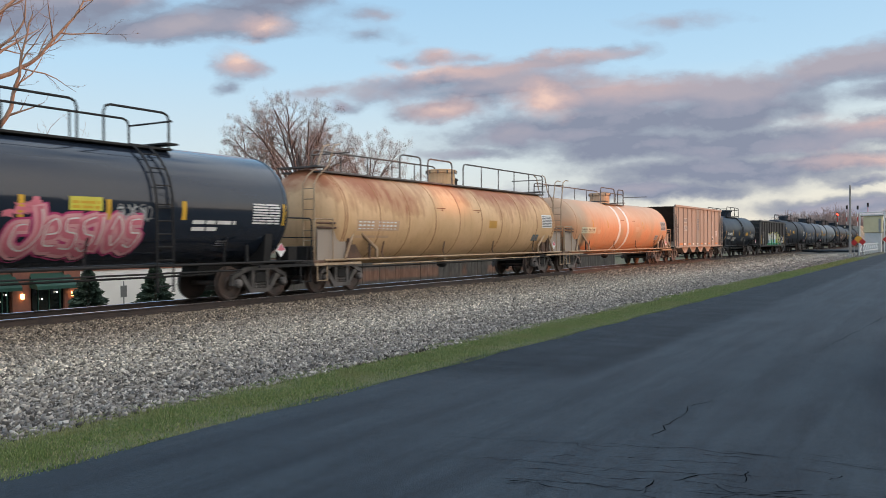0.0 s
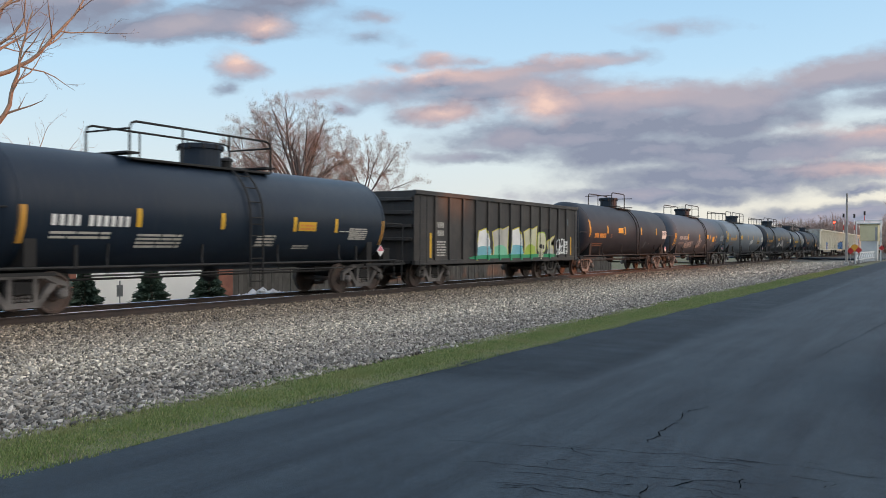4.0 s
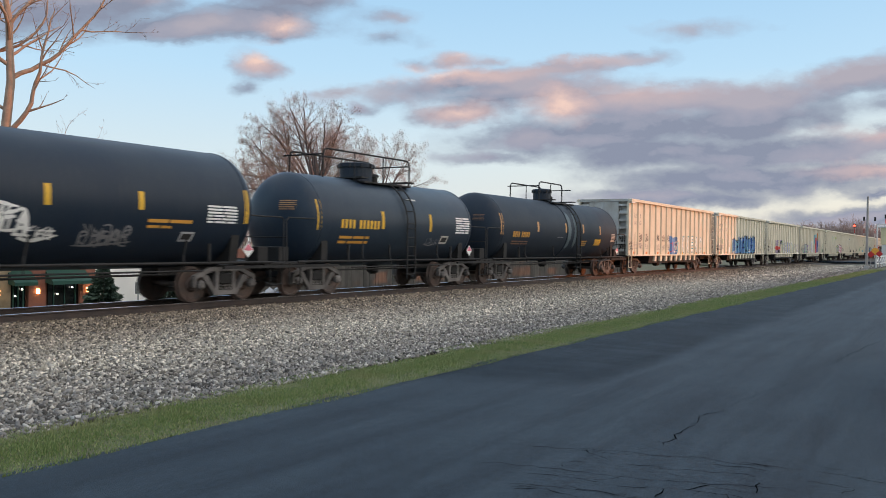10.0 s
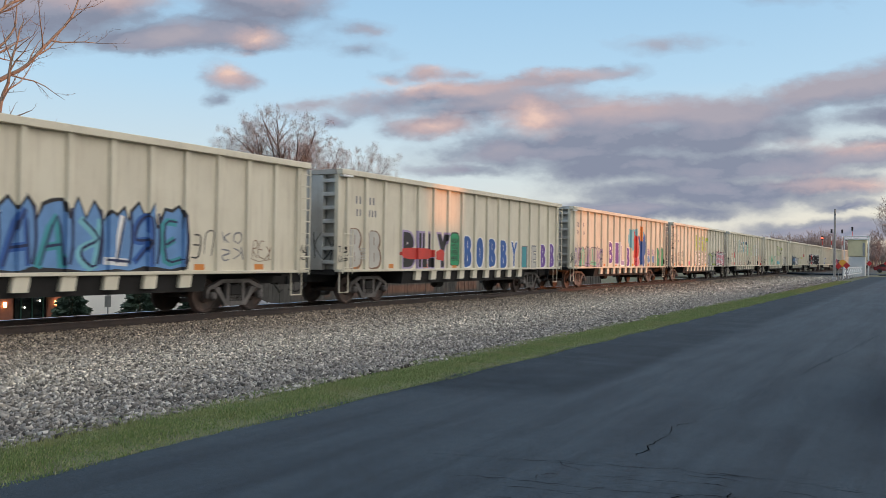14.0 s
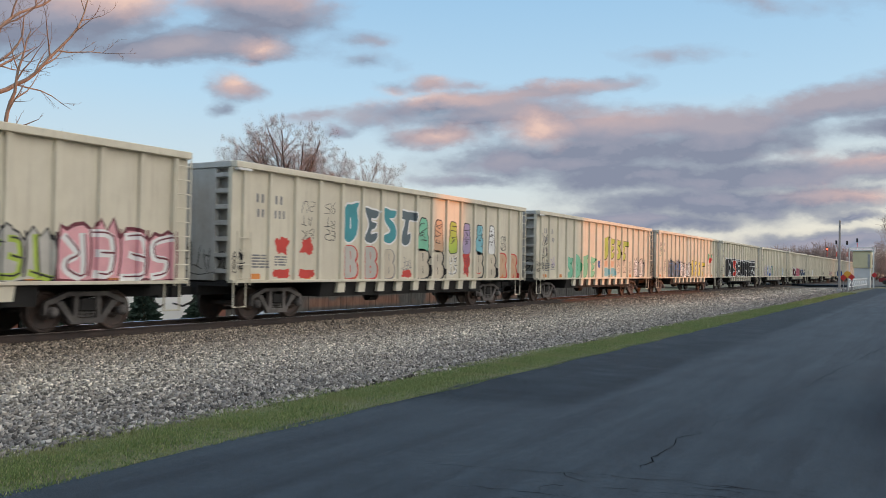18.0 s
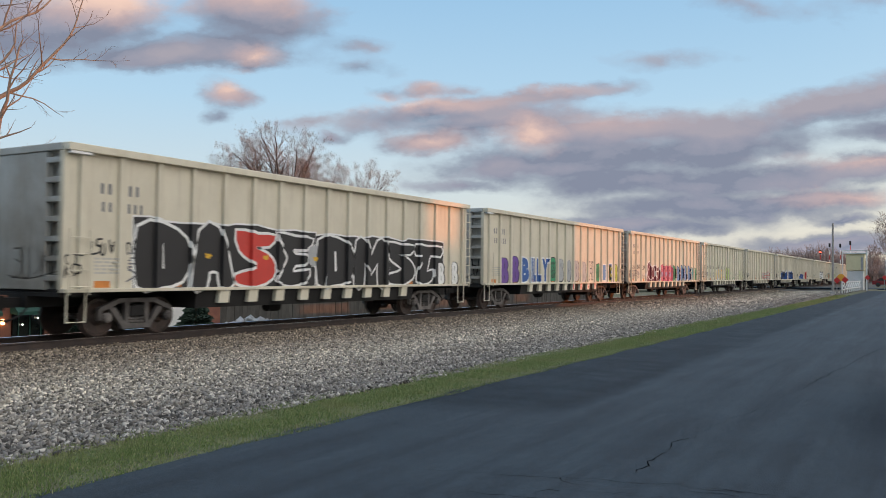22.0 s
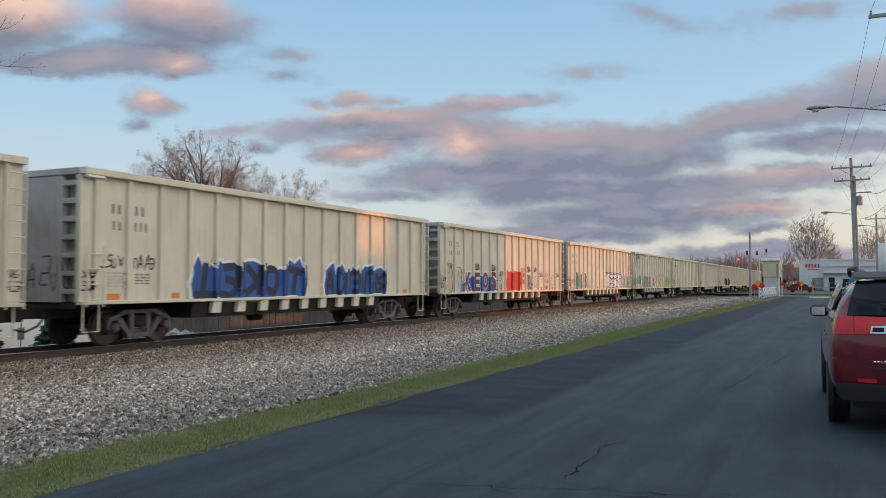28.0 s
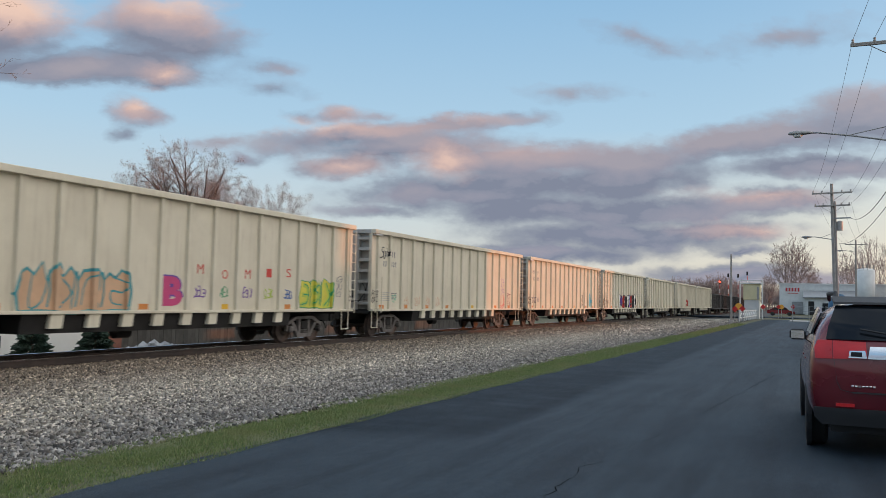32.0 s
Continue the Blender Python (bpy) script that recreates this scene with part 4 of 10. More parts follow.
def stroke(pts, pen, bm=None, lift=0.0, taper=0.0):
    """A ribbon along a line, as a spray can or marker leaves it."""
    bm = bm or bmesh.new()
    m = len(pts)
    prev = None
    for i, p in enumerate(pts):
        a, b = Vector(pts[max(0, i - 1)]), Vector(pts[min(m - 1, i + 1)])
        d = b - a
        if d.length < 1e-5:
            continue
        d.normalize()
        w = pen * 0.5 * (1 - taper * abs(2 * i / max(1, m - 1) - 1))
        ends = Vector(p) + (-d * pen * 0.25 if i == 0 else d * pen * 0.25 if i == m - 1 else Vector((0, 0)))
        row = [bm.verts.new((ends.x - d.y * w, ends.y + d.x * w, lift)), bm.verts.new((ends.x + d.y * w, ends.y - d.x * w, lift))]
        if prev:
            bm.faces.new((prev[0], prev[1], row[1], row[0]))
        prev = row
    return bm


STEMS = [[[(0.8, 0.95), (0.2, 0.85), (0.25, 0.55), (0.8, 0.5), (0.75, 0.1), (0.1, 0.08)]], [[(0.15, 0), (0.2, 1)], [(0.85, 1.0), (0.25, 0.5), (0.9, 0.0)]],
         [[(0.15, 0), (0.15, 0.95), (0.75, 0.9), (0.8, 0.6), (0.3, 0.5), (0.9, 0.02)]], [[(0.85, 0.95), (0.2, 0.9), (0.15, 0.1), (0.9, 0.05)], [(0.2, 0.5), (0.75, 0.52)]],
         [[(0.1, 0), (0.4, 1.0), (0.85, 0)], [(0.25, 0.35), (0.75, 0.35)]], [[(0.5, 0.95), (0.15, 0.6), (0.3, 0.08), (0.8, 0.15), (0.85, 0.7), (0.45, 0.97)]],
         [[(0.12, 0.98), (0.18, 0.1), (0.8, 0.06), (0.85, 0.98)]], [[(0.05, 0.92), (0.95, 0.98)], [(0.5, 0.95), (0.45, 0.0)]]]


def mangled(r, w, h, n=4):
    """The strokes of one letter-like sign that is no letter: mirrored, leaning and bent."""
    sx, sy = r.choice((-1, 1)), r.choice((-1, 1))
    lean = r.uniform(-0.1, 0.25)
    out = []
    for line in r.choice(STEMS):
        pts = [((0.5 + sx * (x - 0.5) + r.uniform(-0.1, 0.1)) * w, (0.5 + sy * (y - 0.5) + r.uniform(-0.08, 0.08)) * h) for x, y in line]
        out.append(curve_through([(x + lean * y, y) for x, y in pts], n=n))
    return out


def scrawl(w, h, seed, strokes=7, pen=0.03):
    """A quick hand-written tag that spells nothing."""
    r = random.Random(seed)
    bm = bmesh.new()
    n = max(2, min(strokes, int(round(w / (h * 0.45)))))
    rows = 1 if h < w * 1.1 else max(1, int(round(h / (w * 0.7))))
    k = 0
    for row in range(rows):
        hh = h / rows
        for i in range(n):
            x0, y0 = w * i / n, row * hh + r.uniform(0, 0.15) * hh
            for line in mangled(r, w / n * r.uniform(0.8, 1.15), hh * r.uniform(0.6, 0.95), 3):
                stroke([(x + x0, y + y0) for x, y in line], min(pen, 0.13 * hh) * r.uniform(0.7, 1.1), bm, 0.0003 * k, 0.3)
                k += 1
    if r.random() < 0.6:
        stroke(curve_through([(-0.05 * w, r.uniform(0, 0.2) * h), (0.4 * w, r.uniform(-0.1, 0.1) * h), (1.05 * w, r.uniform(0.1, 0.4) * h)], n=4), pen * 0.6, bm, 0.0003 * k, 0.5)
    return bm


def bars(w, h, rows, seed, gap=0.45, breaks=3):
    """Plain bars in place of small lettering."""
    r = random.Random(seed)
    bm = bmesh.new()
    step = h / rows
    for k in range(rows):
        x = 0.0
        z = h - (k + 1) * step
        while x < w:
            l = min(w - x, w * r.uniform(0.25, 0.9) / breaks * 2)
            bm.faces.new([bm.verts.new((px, py, 0)) for px, py in ((x, z), (x + l, z), (x + l, z + step * (1 - gap)), (x, z + step * (1 - gap)))])
            x += l + step * 0.5
    return bm


def marks(count, w, h, fill=0.62):
    """Upright plain bars, one for each character of a car's mark."""
    bm = bmesh.new()
    step = w / count
    for k in range(count):
        x = k * step
        bm.faces.new([bm.verts.new((px, py, 0)) for px, py in ((x, 0), (x + step * fill, 0), (x + step * fill, h), (x, h))])
    return bm


def apply_flat(name, bm, at, material, parent, depth, cuts=(), label=""):
    """Lays a flat drawing on a car's near side at (along, up); depth(y, z) gives how far out the steel stands, cuts are the posts' edges."""
    for v in bm.verts:
        v.co = Vector((v.co.z, v.co.x + at[0], v.co.y + at[1]))
    lo, hi = min(v.co.y for v in bm.verts), max(v.co.y for v in bm.verts)
    for c in cuts:
        if lo < c < hi:
            for e in (c - 0.003, c + 0.003):
                bmesh.ops.bisect_plane(bm, geom=list(bm.verts) + list(bm.edges) + list(bm.faces), plane_co=(0, e, 0), plane_no=(0, 1, 0))
    for v in bm.verts:
        v.co.x += depth(v.co.y, v.co.z)
    bm.normal_update()
    turn = [f for f in bm.faces if f.normal.x < 0]
    bmesh.ops.reverse_faces(bm, faces=turn)
    return part(name, bm, material, parent, label)


# ---------------------------------------------------------------- tan gondola
G_LEN, G_SILL, G_TOP, G_HALF = 18.20, 1.12, 4.32, 1.53
G_POSTS = [0.44] + [1.47 + 1.094 * k for k in range(15)] + [17.78]
G_POSTW = 0.17
G_POSTD = 0.09


def g_depth(lift):
    def depth(y, z):
        yy = y + G_LEN / 2
        out = G_POSTD if any(abs(yy - p) < G_POSTW / 2 - 0.001 for p in G_POSTS) else 0.0
        return G_HALF + out + lift
    return depth


G_CUTS = sorted([p - G_POSTW / 2 - G_LEN / 2 for p in G_POSTS] + [p + G_POSTW / 2 - G_LEN / 2 for p in G_POSTS])


def gondola():
    car = thing("gondola_car", "tan steel high-sided gondola car with ribbed sides", "railcar", "tan gondola cars in the train")
    h = G_LEN / 2
    # near side: a panel in each bay, a post between bays
    stops = [0.0] + G_POSTS + [G_LEN]
    kinds = {}
    for a, b in zip(stops, stops[1:]):
        w = round(b - a, 3)
        if w in kinds:
            again(kinds[w], pose(0, a - h, 0), car)
        else:
            o = part("side_panel", box(G_HALF - 0.03, 0, G_SILL, G_HALF, w, G_TOP - 0.1), M_TAN, car)
            o.location.y = a - h
            kinds[w] = o
    post = part("side_post", prism([(-G_POSTW / 2, 0), (G_POSTW / 2, 0), (G_POSTW / 2 - 0.012, G_POSTD), (-G_POSTW / 2 + 0.012, G_POSTD)], G_SILL, G_TOP - 0.1, "z"), M_TAN, car)
    post.matrix_basis = pose(G_HALF, G_POSTS[0] - h, 0, 0, 0, -90)
    for p in G_POSTS[1:]:
        again(post, pose(G_HALF, p - h, 0, 0, 0, -90), car)
    # fins under the sill carry the posts down to the tub
    fin = part("post_foot", prism([(-0.20, G_SILL - 0.38), (0.16, G_SILL - 0.38), (0.22, G_SILL), (-0.14, G_SILL)], G_HALF - 0.06, G_HALF + 0.06, "x"), M_TAN, car)
    fin.location.y = G_POSTS[4] - h
    for p in G_POSTS[5:-4]:
        again(fin, pose(0, p - h, 0), car)
    part("tub", prism([(-1.40, 0.62), (1.40, 0.62), (1.50, G_SILL), (-1.50, G_SILL)], -h + 3.9, h - 3.9), M_UNDER, car, "dark tub below the side sill")
    part("top_chord", box(G_HALF - 0.06, -h, G_TOP - 0.17, G_HALF + 0.165, h, G_TOP, 0.012), M_TAN, car)
    part("corner_cap", box(G_HALF + 0.02, -h + 0.06, G_TOP - 0.235, G_HALF + 0.155, -h + 0.60, G_TOP - 0.172, 0.008), P["white"], car, "white painted corner cap")
    part("top_chord", box(-G_HALF - 0.125, -h, G_TOP - 0.17, -G_HALF + 0.06, h, G_TOP, 0.012), M_TAN, car)
    part("side_sill", box(G_HALF - 0.10, -h, G_SILL - 0.05, G_HALF + 0.11, h, G_SILL + 0.03, 0.008), M_TAN, car)
    part("far_side", box(-G_HALF, -h, G_SILL, -G_HALF + 0.03, h, G_TOP - 0.1), M_TAN, car)
    part("floor", box(-G_HALF + 0.04, -h + 0.1, G_SILL - 0.06, G_HALF - 0.11, h - 0.1, G_SILL + 0.02), M_UNDER, car)
    part("centre_sill", box(-0.35, -h - 0.02, 0.72, 0.35, h + 0.02, 1.02), M_UNDER, car)
    for s in (-1, 1):
        part("end_sheet", box(-G_HALF + 0.03, s * (h - 0.26) - 0.02, G_SILL, G_HALF - 0.035, s * (h - 0.26) + 0.02, G_TOP - 0.08), M_TANENDSHADE, car, "grey-tan end wall with crossribs, its shade painted in")
        part("end_chord", box(-G_HALF + 0.06, s * (h - 0.10) - 0.11, G_TOP - 0.16, G_HALF - 0.06, s * (h - 0.10) + 0.10, G_TOP - 0.002, 0.01), M_TANENDSHADE, car)
        for x in (-G_HALF + 0.02, G_HALF - 0.14):
            part("corner_post", box(x, s * h - (0.26 if s > 0 else 0.0), G_SILL, x + 0.10, s * h + (0.26 if s < 0 else 0.0), G_TOP - 0.17), M_TAN, car)
        part("end_panel", box(-G_HALF + 0.62, s * (h - 0.12) - 0.10, G_SILL, G_HALF - 0.62, s * (h - 0.12) + 0.08, G_TOP - 0.17, 0.01), M_TANENDSHADE, car)
        rib = None
        for k in range(14):
            z = G_SILL + 0.26 + (k % 7) * 0.43
            x = (G_HALF - 0.38) * (1 if k < 7 else -1)
            if rib is None:
                rib = part("end_rib", box(-0.235, -0.115, -0.06, 0.235, 0.115, 0.06, 0.01), M_TANENDSHADE, car)
                rib.location = (x, s * (h - 0.13), z)
            else:
                again(rib, pose(x, s * (h - 0.13), z), car)
        part("end_platform", box(-1.45, s * (h - 0.5) - 0.5, 0.98, 1.45, s * (h - 0.5) + 0.5, 1.06), M_UNDER, car)
        coupler(car, s * (h - 0.12), s)
        truck(car, s * (h - 2.40))
        part("stirrup", pipe([(1.5, s * (h - 0.15), 1.08), (1.5, s * (h - 0.15), 0.42), (1.5, s * (h - 0.62), 0.42), (1.5, s * (h - 0.62), 1.08)], 0.022), M_TAN, car)
    ladder(car, G_HALF + 0.18, h - 0.50, h - 0.06, G_SILL - 0.1, G_TOP - 0.2, 9, M_TAN, 0.020)
    ladder(car, G_HALF + 0.18, -h + 0.06, -h + 0.56, G_SILL - 0.1, 2.45, 4, M_TAN, 0.020)
    part("brake_rod", pipe([(0.9, -h + 5, 0.62), (0.9, h - 5, 0.62)], 0.03), M_UNDER, car)
    part("brake_cylinder", lathe([(-0.3, 0.05), (-0.25, 0.16), (0.25, 0.16), (0.3, 0.05)], 12, "y"), M_UNDER, car).location = (0.7, -1.5, 0.55)
    return car


# ---------------------------------------------------------------- tank cars
def tank_car(lo, hi, y0, y1, radius, top_z, material, label, dome_y, rails, walk_y, rung, rail="black", dome_r=0.5, seams=(), saddle=False, band=None, name="tank_car"):
    """lo, hi: where its couplings lie along the train; y0, y1: the ends of the tank. rails: (side, from, to) of the top railings;
    walk_y: the ends of the top walkway; rung: where the side ladder hangs, or None."""
    car = thing(name, label, "tank car")
    yc = (lo + hi) / 2
    car["along"] = yc
    length, lb = hi - lo, y1 - y0
    mid = (y0 + y1) / 2 - yc
    h, zc, head = lb / 2, top_z - radius, radius * 0.5
    end = [(-h + head * (1 - math.cos(a)), radius * math.sin(a)) for a in [math.pi / 2 * k / 12 for k in range(13)]]
    end[0] = (-h, 0.02)
    bm = lathe(end + [(-s, r) for s, r in end[::-1]], 64, "y")
    tank = part("tank", bm, material, car, smooth=True)
    tank.location = (0, mid, zc)
    for ys in list(seams) + [-h + head + yc + mid, h - head + yc + mid]:
        s = ys - yc - mid
        part("weld_band", lathe([(s - 0.022, radius), (s - 0.014, radius + 0.010), (s + 0.014, radius + 0.010), (s + 0.022, radius)], 64, "y", cap=False), material if rail == "black" else M_SEAM, tank)
    if band:
        a, b = band[0] - yc - mid, band[1] - yc - mid
        part("jacket_band", lathe([(a - 0.02, radius), (a, radius + 0.03), (b, radius + 0.03), (b + 0.02, radius)], 64, "y", cap=False), material, tank, "raised band round the shell", smooth=False)
    # underframe
    zs = 1.0
    rm = {"black": M_UNDER, "ochre": M_SILLTAN}[rail]
    frame_mat = M_UNDER if rail == "black" else M_RUSTY
    for s in (-1, 1):
        e = s * length / 2 - s * 0.42
        tr = s * (length / 2 - 1.85)
        part("end_platform", box(-1.45, e - 0.42, zs - 0.05, 1.45, e + 0.42, zs + 0.03, 0.01), frame_mat, car)
        part("platform_edge", box(1.44, min(e - 0.45 * s, e + 0.42 * s, e - 1.9 * s), zs - 0.13, 1.50, max(e - 0.45 * s, e + 0.42 * s, e - 1.9 * s), zs - 0.055), rm, car)
        part("bolster", prism([(-1.3, zs), (1.3, zs), (radius * 0.9, zc - radius * 0.42), (radius * 0.62, zc - radius * 0.80), (-radius * 0.62, zc - radius * 0.80), (-radius * 0.9, zc - radius * 0.42)], tr - 0.14, tr + 0.14), frame_mat, car)
        if saddle:
            part("bolster_web", prism([(tr - 0.85, zs), (tr + 0.85, zs), (tr + 0.35, zc - radius * 0.5), (tr - 0.35, zc - radius * 0.5)], radius * 0.80, radius * 0.80 + 0.04, "x"), frame_mat, car)
        part("draft_sill", box(-0.32, min(tr - 1.6 * s, e), 0.72, 0.32, max(tr - 1.6 * s, e), zs - 0.06), M_UNDER, car)
        coupler(car, s * (length / 2 - 0.72), s)
        truck(car, tr)
        a, b = s * (length / 2 - 0.06), s * (length / 2 - 0.95)
        for x in (-1.42, 1.42):
            part("end_handrail", pipe([(x, a, zs), (x, a, zs + 1.2), (x, a - s * 0.08, zs + 1.28), (x, b, zs + 1.28)] + ([(x * 0.93, b - s * 0.55, zs + 1.30)] if not saddle else [(x, b, zs)]), 0.021), rm, car)
        part("end_handrail", pipe([(-1.42, a, zs + 0.72), (1.42, a, zs + 0.72)], 0.018), rm, car)
        part("stirrup", pipe([(1.46, a - s * 0.1, zs), (1.46, a - s * 0.1, 0.42), (1.46, a - s * 0.55, 0.42), (1.46, a - s * 0.55, zs)], 0.022), rm, car)
        part("grab_iron", pipe([(1.46, tr - s * 0.95, zs), (1.46, tr - s * 0.95, zs + 0.52)], 0.045, 8), frame_mat, car)
        part("brake_step", box(0.5, e - 0.2, zs + 0.03, 1.0, e + 0.2, zs + 0.45, 0.02), M_UNDER, car)
        # hazard plate on its bracket
        if s > 0:
            pl = part("placard", prism([(-0.20, 0), (0, -0.20), (0.20, 0), (0, 0.20)], 1.500, 1.512, "x"), P["white"], car, "diamond hazard placard")
            pl.location = (0, tr + s * 0.35, zs + 0.36)
            part("placard_mark", prism([(-0.17, 0), (0, -0.02), (0.17, 0), (0, 0.17)], 1.514, 1.518, "x"), P["pink"], pl)
            part("placard_bracket", rod((1.47, tr + s * 0.35, zs), (1.47, tr + s * 0.35, zs + 0.3), 0.018), M_UNDER, car)
        if saddle:
            q = s * (length / 2)
            part("end_panel", prism([(q - s * 0.30, zs + 0.03), (q - s * 1.55, zs + 0.03), (q - s * 2.05, zs + 1.0), (q - s * 0.30, zs + 1.0)], 1.30, 1.34, "x"), M_HOPPERGREY, car, "grimy end panel under the tank head")
            for z in (1.02, 1.16):
                part("panel_rail", pipe([(1.38, q - s * 0.25, zs + z), (1.38, q - s * 2.1, zs + z)], 0.035), M_RUSTY, car)
            part("saddle_brace", pipe([(1.40, q - s * 2.1, zs + 1.05), (1.46, q - s * 3.2, zs + 0.34), (1.46, q - s * 3.2, zs)], 0.055, 8), rm, car)
            part("saddle_brace", pipe([(1.40, q - s * 2.1, zs + 1.05), (1.46, q - s * 1.5, zs + 0.05)], 0.045, 8), rm, car)
    for x in (-1.46, 1.46):
        part("side_rail", pipe([(x, -length / 2 + 0.5, zs + 0.03), (x, length / 2 - 0.5, zs + 0.03)], 0.034, 8), rm, car)
        if x > 0:
            part("side_rail", pipe([(x, -length / 2 + 3.0, zs - 0.16), (x, length / 2 - 3.0, zs - 0.16)], 0.022, 8), rm, car)
    for k in range(4):
        y = -length / 2 + 3.6 + (length - 7.2) * k / 3
        part("rail_bracket", pipe([(1.46, y, zs + 0.03), (1.30, y + 0.12, zs + 0.22), (radius * 0.86, y + 0.2, zc - radius * 0.5)], 0.025), frame_mat, car)
        part("rail_hanger", rod((1.46, y, zs - 0.18), (1.46, y, zs + 0.03), 0.016), rm, car)
    part("outlet_valve", lathe([(-0.32, 0.10), (-0.22, 0.22), (0.22, 0.22), (0.32, 0.10)], 12, "z"), M_UNDER, car).location = (0, 0.2, zc - radius + 0.02)
    part("train_pipe", pipe([(0.55, -length / 2 + 3, 0.72), (0.55, length / 2 - 3, 0.72)], 0.03), M_UNDER, car)
    # manway, walkway, railings
    zt = top_z
    top_mat = M_UNDER if rail == "black" else M_TRUCK
    d = dome_y - yc
    dome = part("manway_dome", lathe([(-0.2, dome_r), (0.40, dome_r), (0.42, dome_r * 1.09), (0.54, dome_r * 1.09), (0.56, dome_r * 0.97), (0.60, 0.1)], 24, "z"), material if rail != "black" else M_MATTBLACK, car)
    dome.location = (0, d, zt)
    for k in range(10):
        a = 2 * math.pi * k / 10
        part("hinge_bolt", rod((dome_r * 1.12 * math.cos(a), dome_r * 1.12 * math.sin(a), 0.38), (dome_r * 1.12 * math.cos(a), dome_r * 1.12 * math.sin(a), 0.52), 0.03, 0.03, 6), top_mat, dome)
    part("relief_valve", lathe([(-0.1, 0.16), (0.16, 0.16), (0.18, 0.21), (0.25, 0.18), (0.30, 0.05)], 12, "z"), M_UNDER, car).location = (0, d + dome_r + 0.42, zt)
    w0, w1 = walk_y[0] - yc, walk_y[1] - yc
    for s in (-1, 1):
        part("catwalk", box(min(0.46 * s, 0.84 * s), w0, zt - 0.15, max(0.46 * s, 0.84 * s), w1, zt - 0.09, 0.008), top_mat, car)
    for ye in (w0, w1):
        part("catwalk", box(-0.84, ye - 0.2, zt + 0.006, 0.84, ye + 0.2, zt + 0.05), top_mat, car)
    for s, ya, yb in rails:
        a, b, x = ya - yc, yb - yc, 0.82 * s
        top = zt + 0.78
        bm = pipe([(x, a, zt - 0.12), (x, a, top - 0.18), (x, a + 0.05, top - 0.05), (x, a + 0.18, top), (x, b - 0.18, top), (x, b - 0.05, top - 0.05), (x, b, top - 0.18), (x, b, zt - 0.12)], 0.030)
        n = max(1, round((b - a) / 1.7))
        for k in range(1, n):
            y = a + (b - a) * k / n
            rod((x, y, zt - 0.12), (x, y, top), 0.024, 0.024, 6, bm)
        part("platform_railing", bm, top_mat, car)
    for ye in (min(r[1] for r in rails), max(r[2] for r in rails)):
        part("platform_railing", pipe([(-0.82, ye - yc, zt + 0.60), (0.82, ye - yc, zt + 0.60)], 0.026), top_mat, car)
    # ladder down the near side, bowed over the shell
    if rung is not None:
        yl, rr = rung - yc, radius + 0.09
        angs = [radians(a) for a in range(0, 66, 8)]
        side = [(rr, 0.40), (rr, zc)] + [(rr * math.cos(a), zc + rr * math.sin(a)) for a in angs[1:]]
        bm = bmesh.new()
        for y in (yl - 0.24, yl + 0.24):
            pipe([(x, y, z) for x, z in side], 0.028, 6, bm)
        for z in np.arange(0.55, zc, 0.31):
            rod((rr, yl - 0.24, z), (rr, yl + 0.24, z), 0.018, 0.018, 6, bm)
        for a in angs[::2]:
            rod((rr * math.cos(a), yl - 0.24, zc + rr * math.sin(a)), (rr * math.cos(a), yl + 0.24, zc + rr * math.sin(a)), 0.018, 0.018, 6, bm)
        part("ladder", bm, M_UNDER if rail == "black" else M_SILLTAN, car)

    def lay(nm, bm, y, z, mat, lbl="", lift=0.006):
        """A drawing laid on the bowed shell at a place along the train; cut finely so that it follows the bow."""
        hi_z = max(v.co.y for v in bm.verts)
        for k in range(1, int(hi_z / 0.12) + 1):
            bmesh.ops.bisect_plane(bm, geom=list(bm.verts) + list(bm.edges) + list(bm.faces), plane_co=(0, 0.12 * k, 0), plane_no=(0, 1, 0))

        def depth(yy, zz):
            over = abs(yy - mid) - (h - head)
            r = radius * math.sqrt(max(0.05, 1 - (over / head) ** 2)) if over > 0 else radius
            u = max(-0.99, min(0.99, (zz - zc) / r))
            return r * math.sqrt(1 - u * u) + lift
        return apply_flat(nm, bm, (y - yc, z), mat, car, depth, (), lbl)

    def head_print(z, w, hh, rows, seed, colour):
        """Small print on the tank's head, by plain bars."""
        bm = bars(w * 0.6, hh * 0.7, rows + 1, seed, 0.65)
        for v in bm.verts:
            x, zz = v.co.x + 0.35, v.co.y + z
            q = min(0.98, math.hypot(x, zz - zc) / radius)
            v.co = Vector((x, mid - h + head * (1 - math.sqrt(1 - q * q)) - 0.008, zz))
        part("head_print", bm, P[colour], car)
    lay.head = head_print
    return car, lay


def stripes(lay, rows, colour="yellow"):
    """Reflective stripes: along the train, height, width, length."""
    for y, z, w, hh in rows:
        lay("reflective_stripe", outline([(0, 0), (w, 0), (w, hh), (0, hh)]), y, z, P[colour])


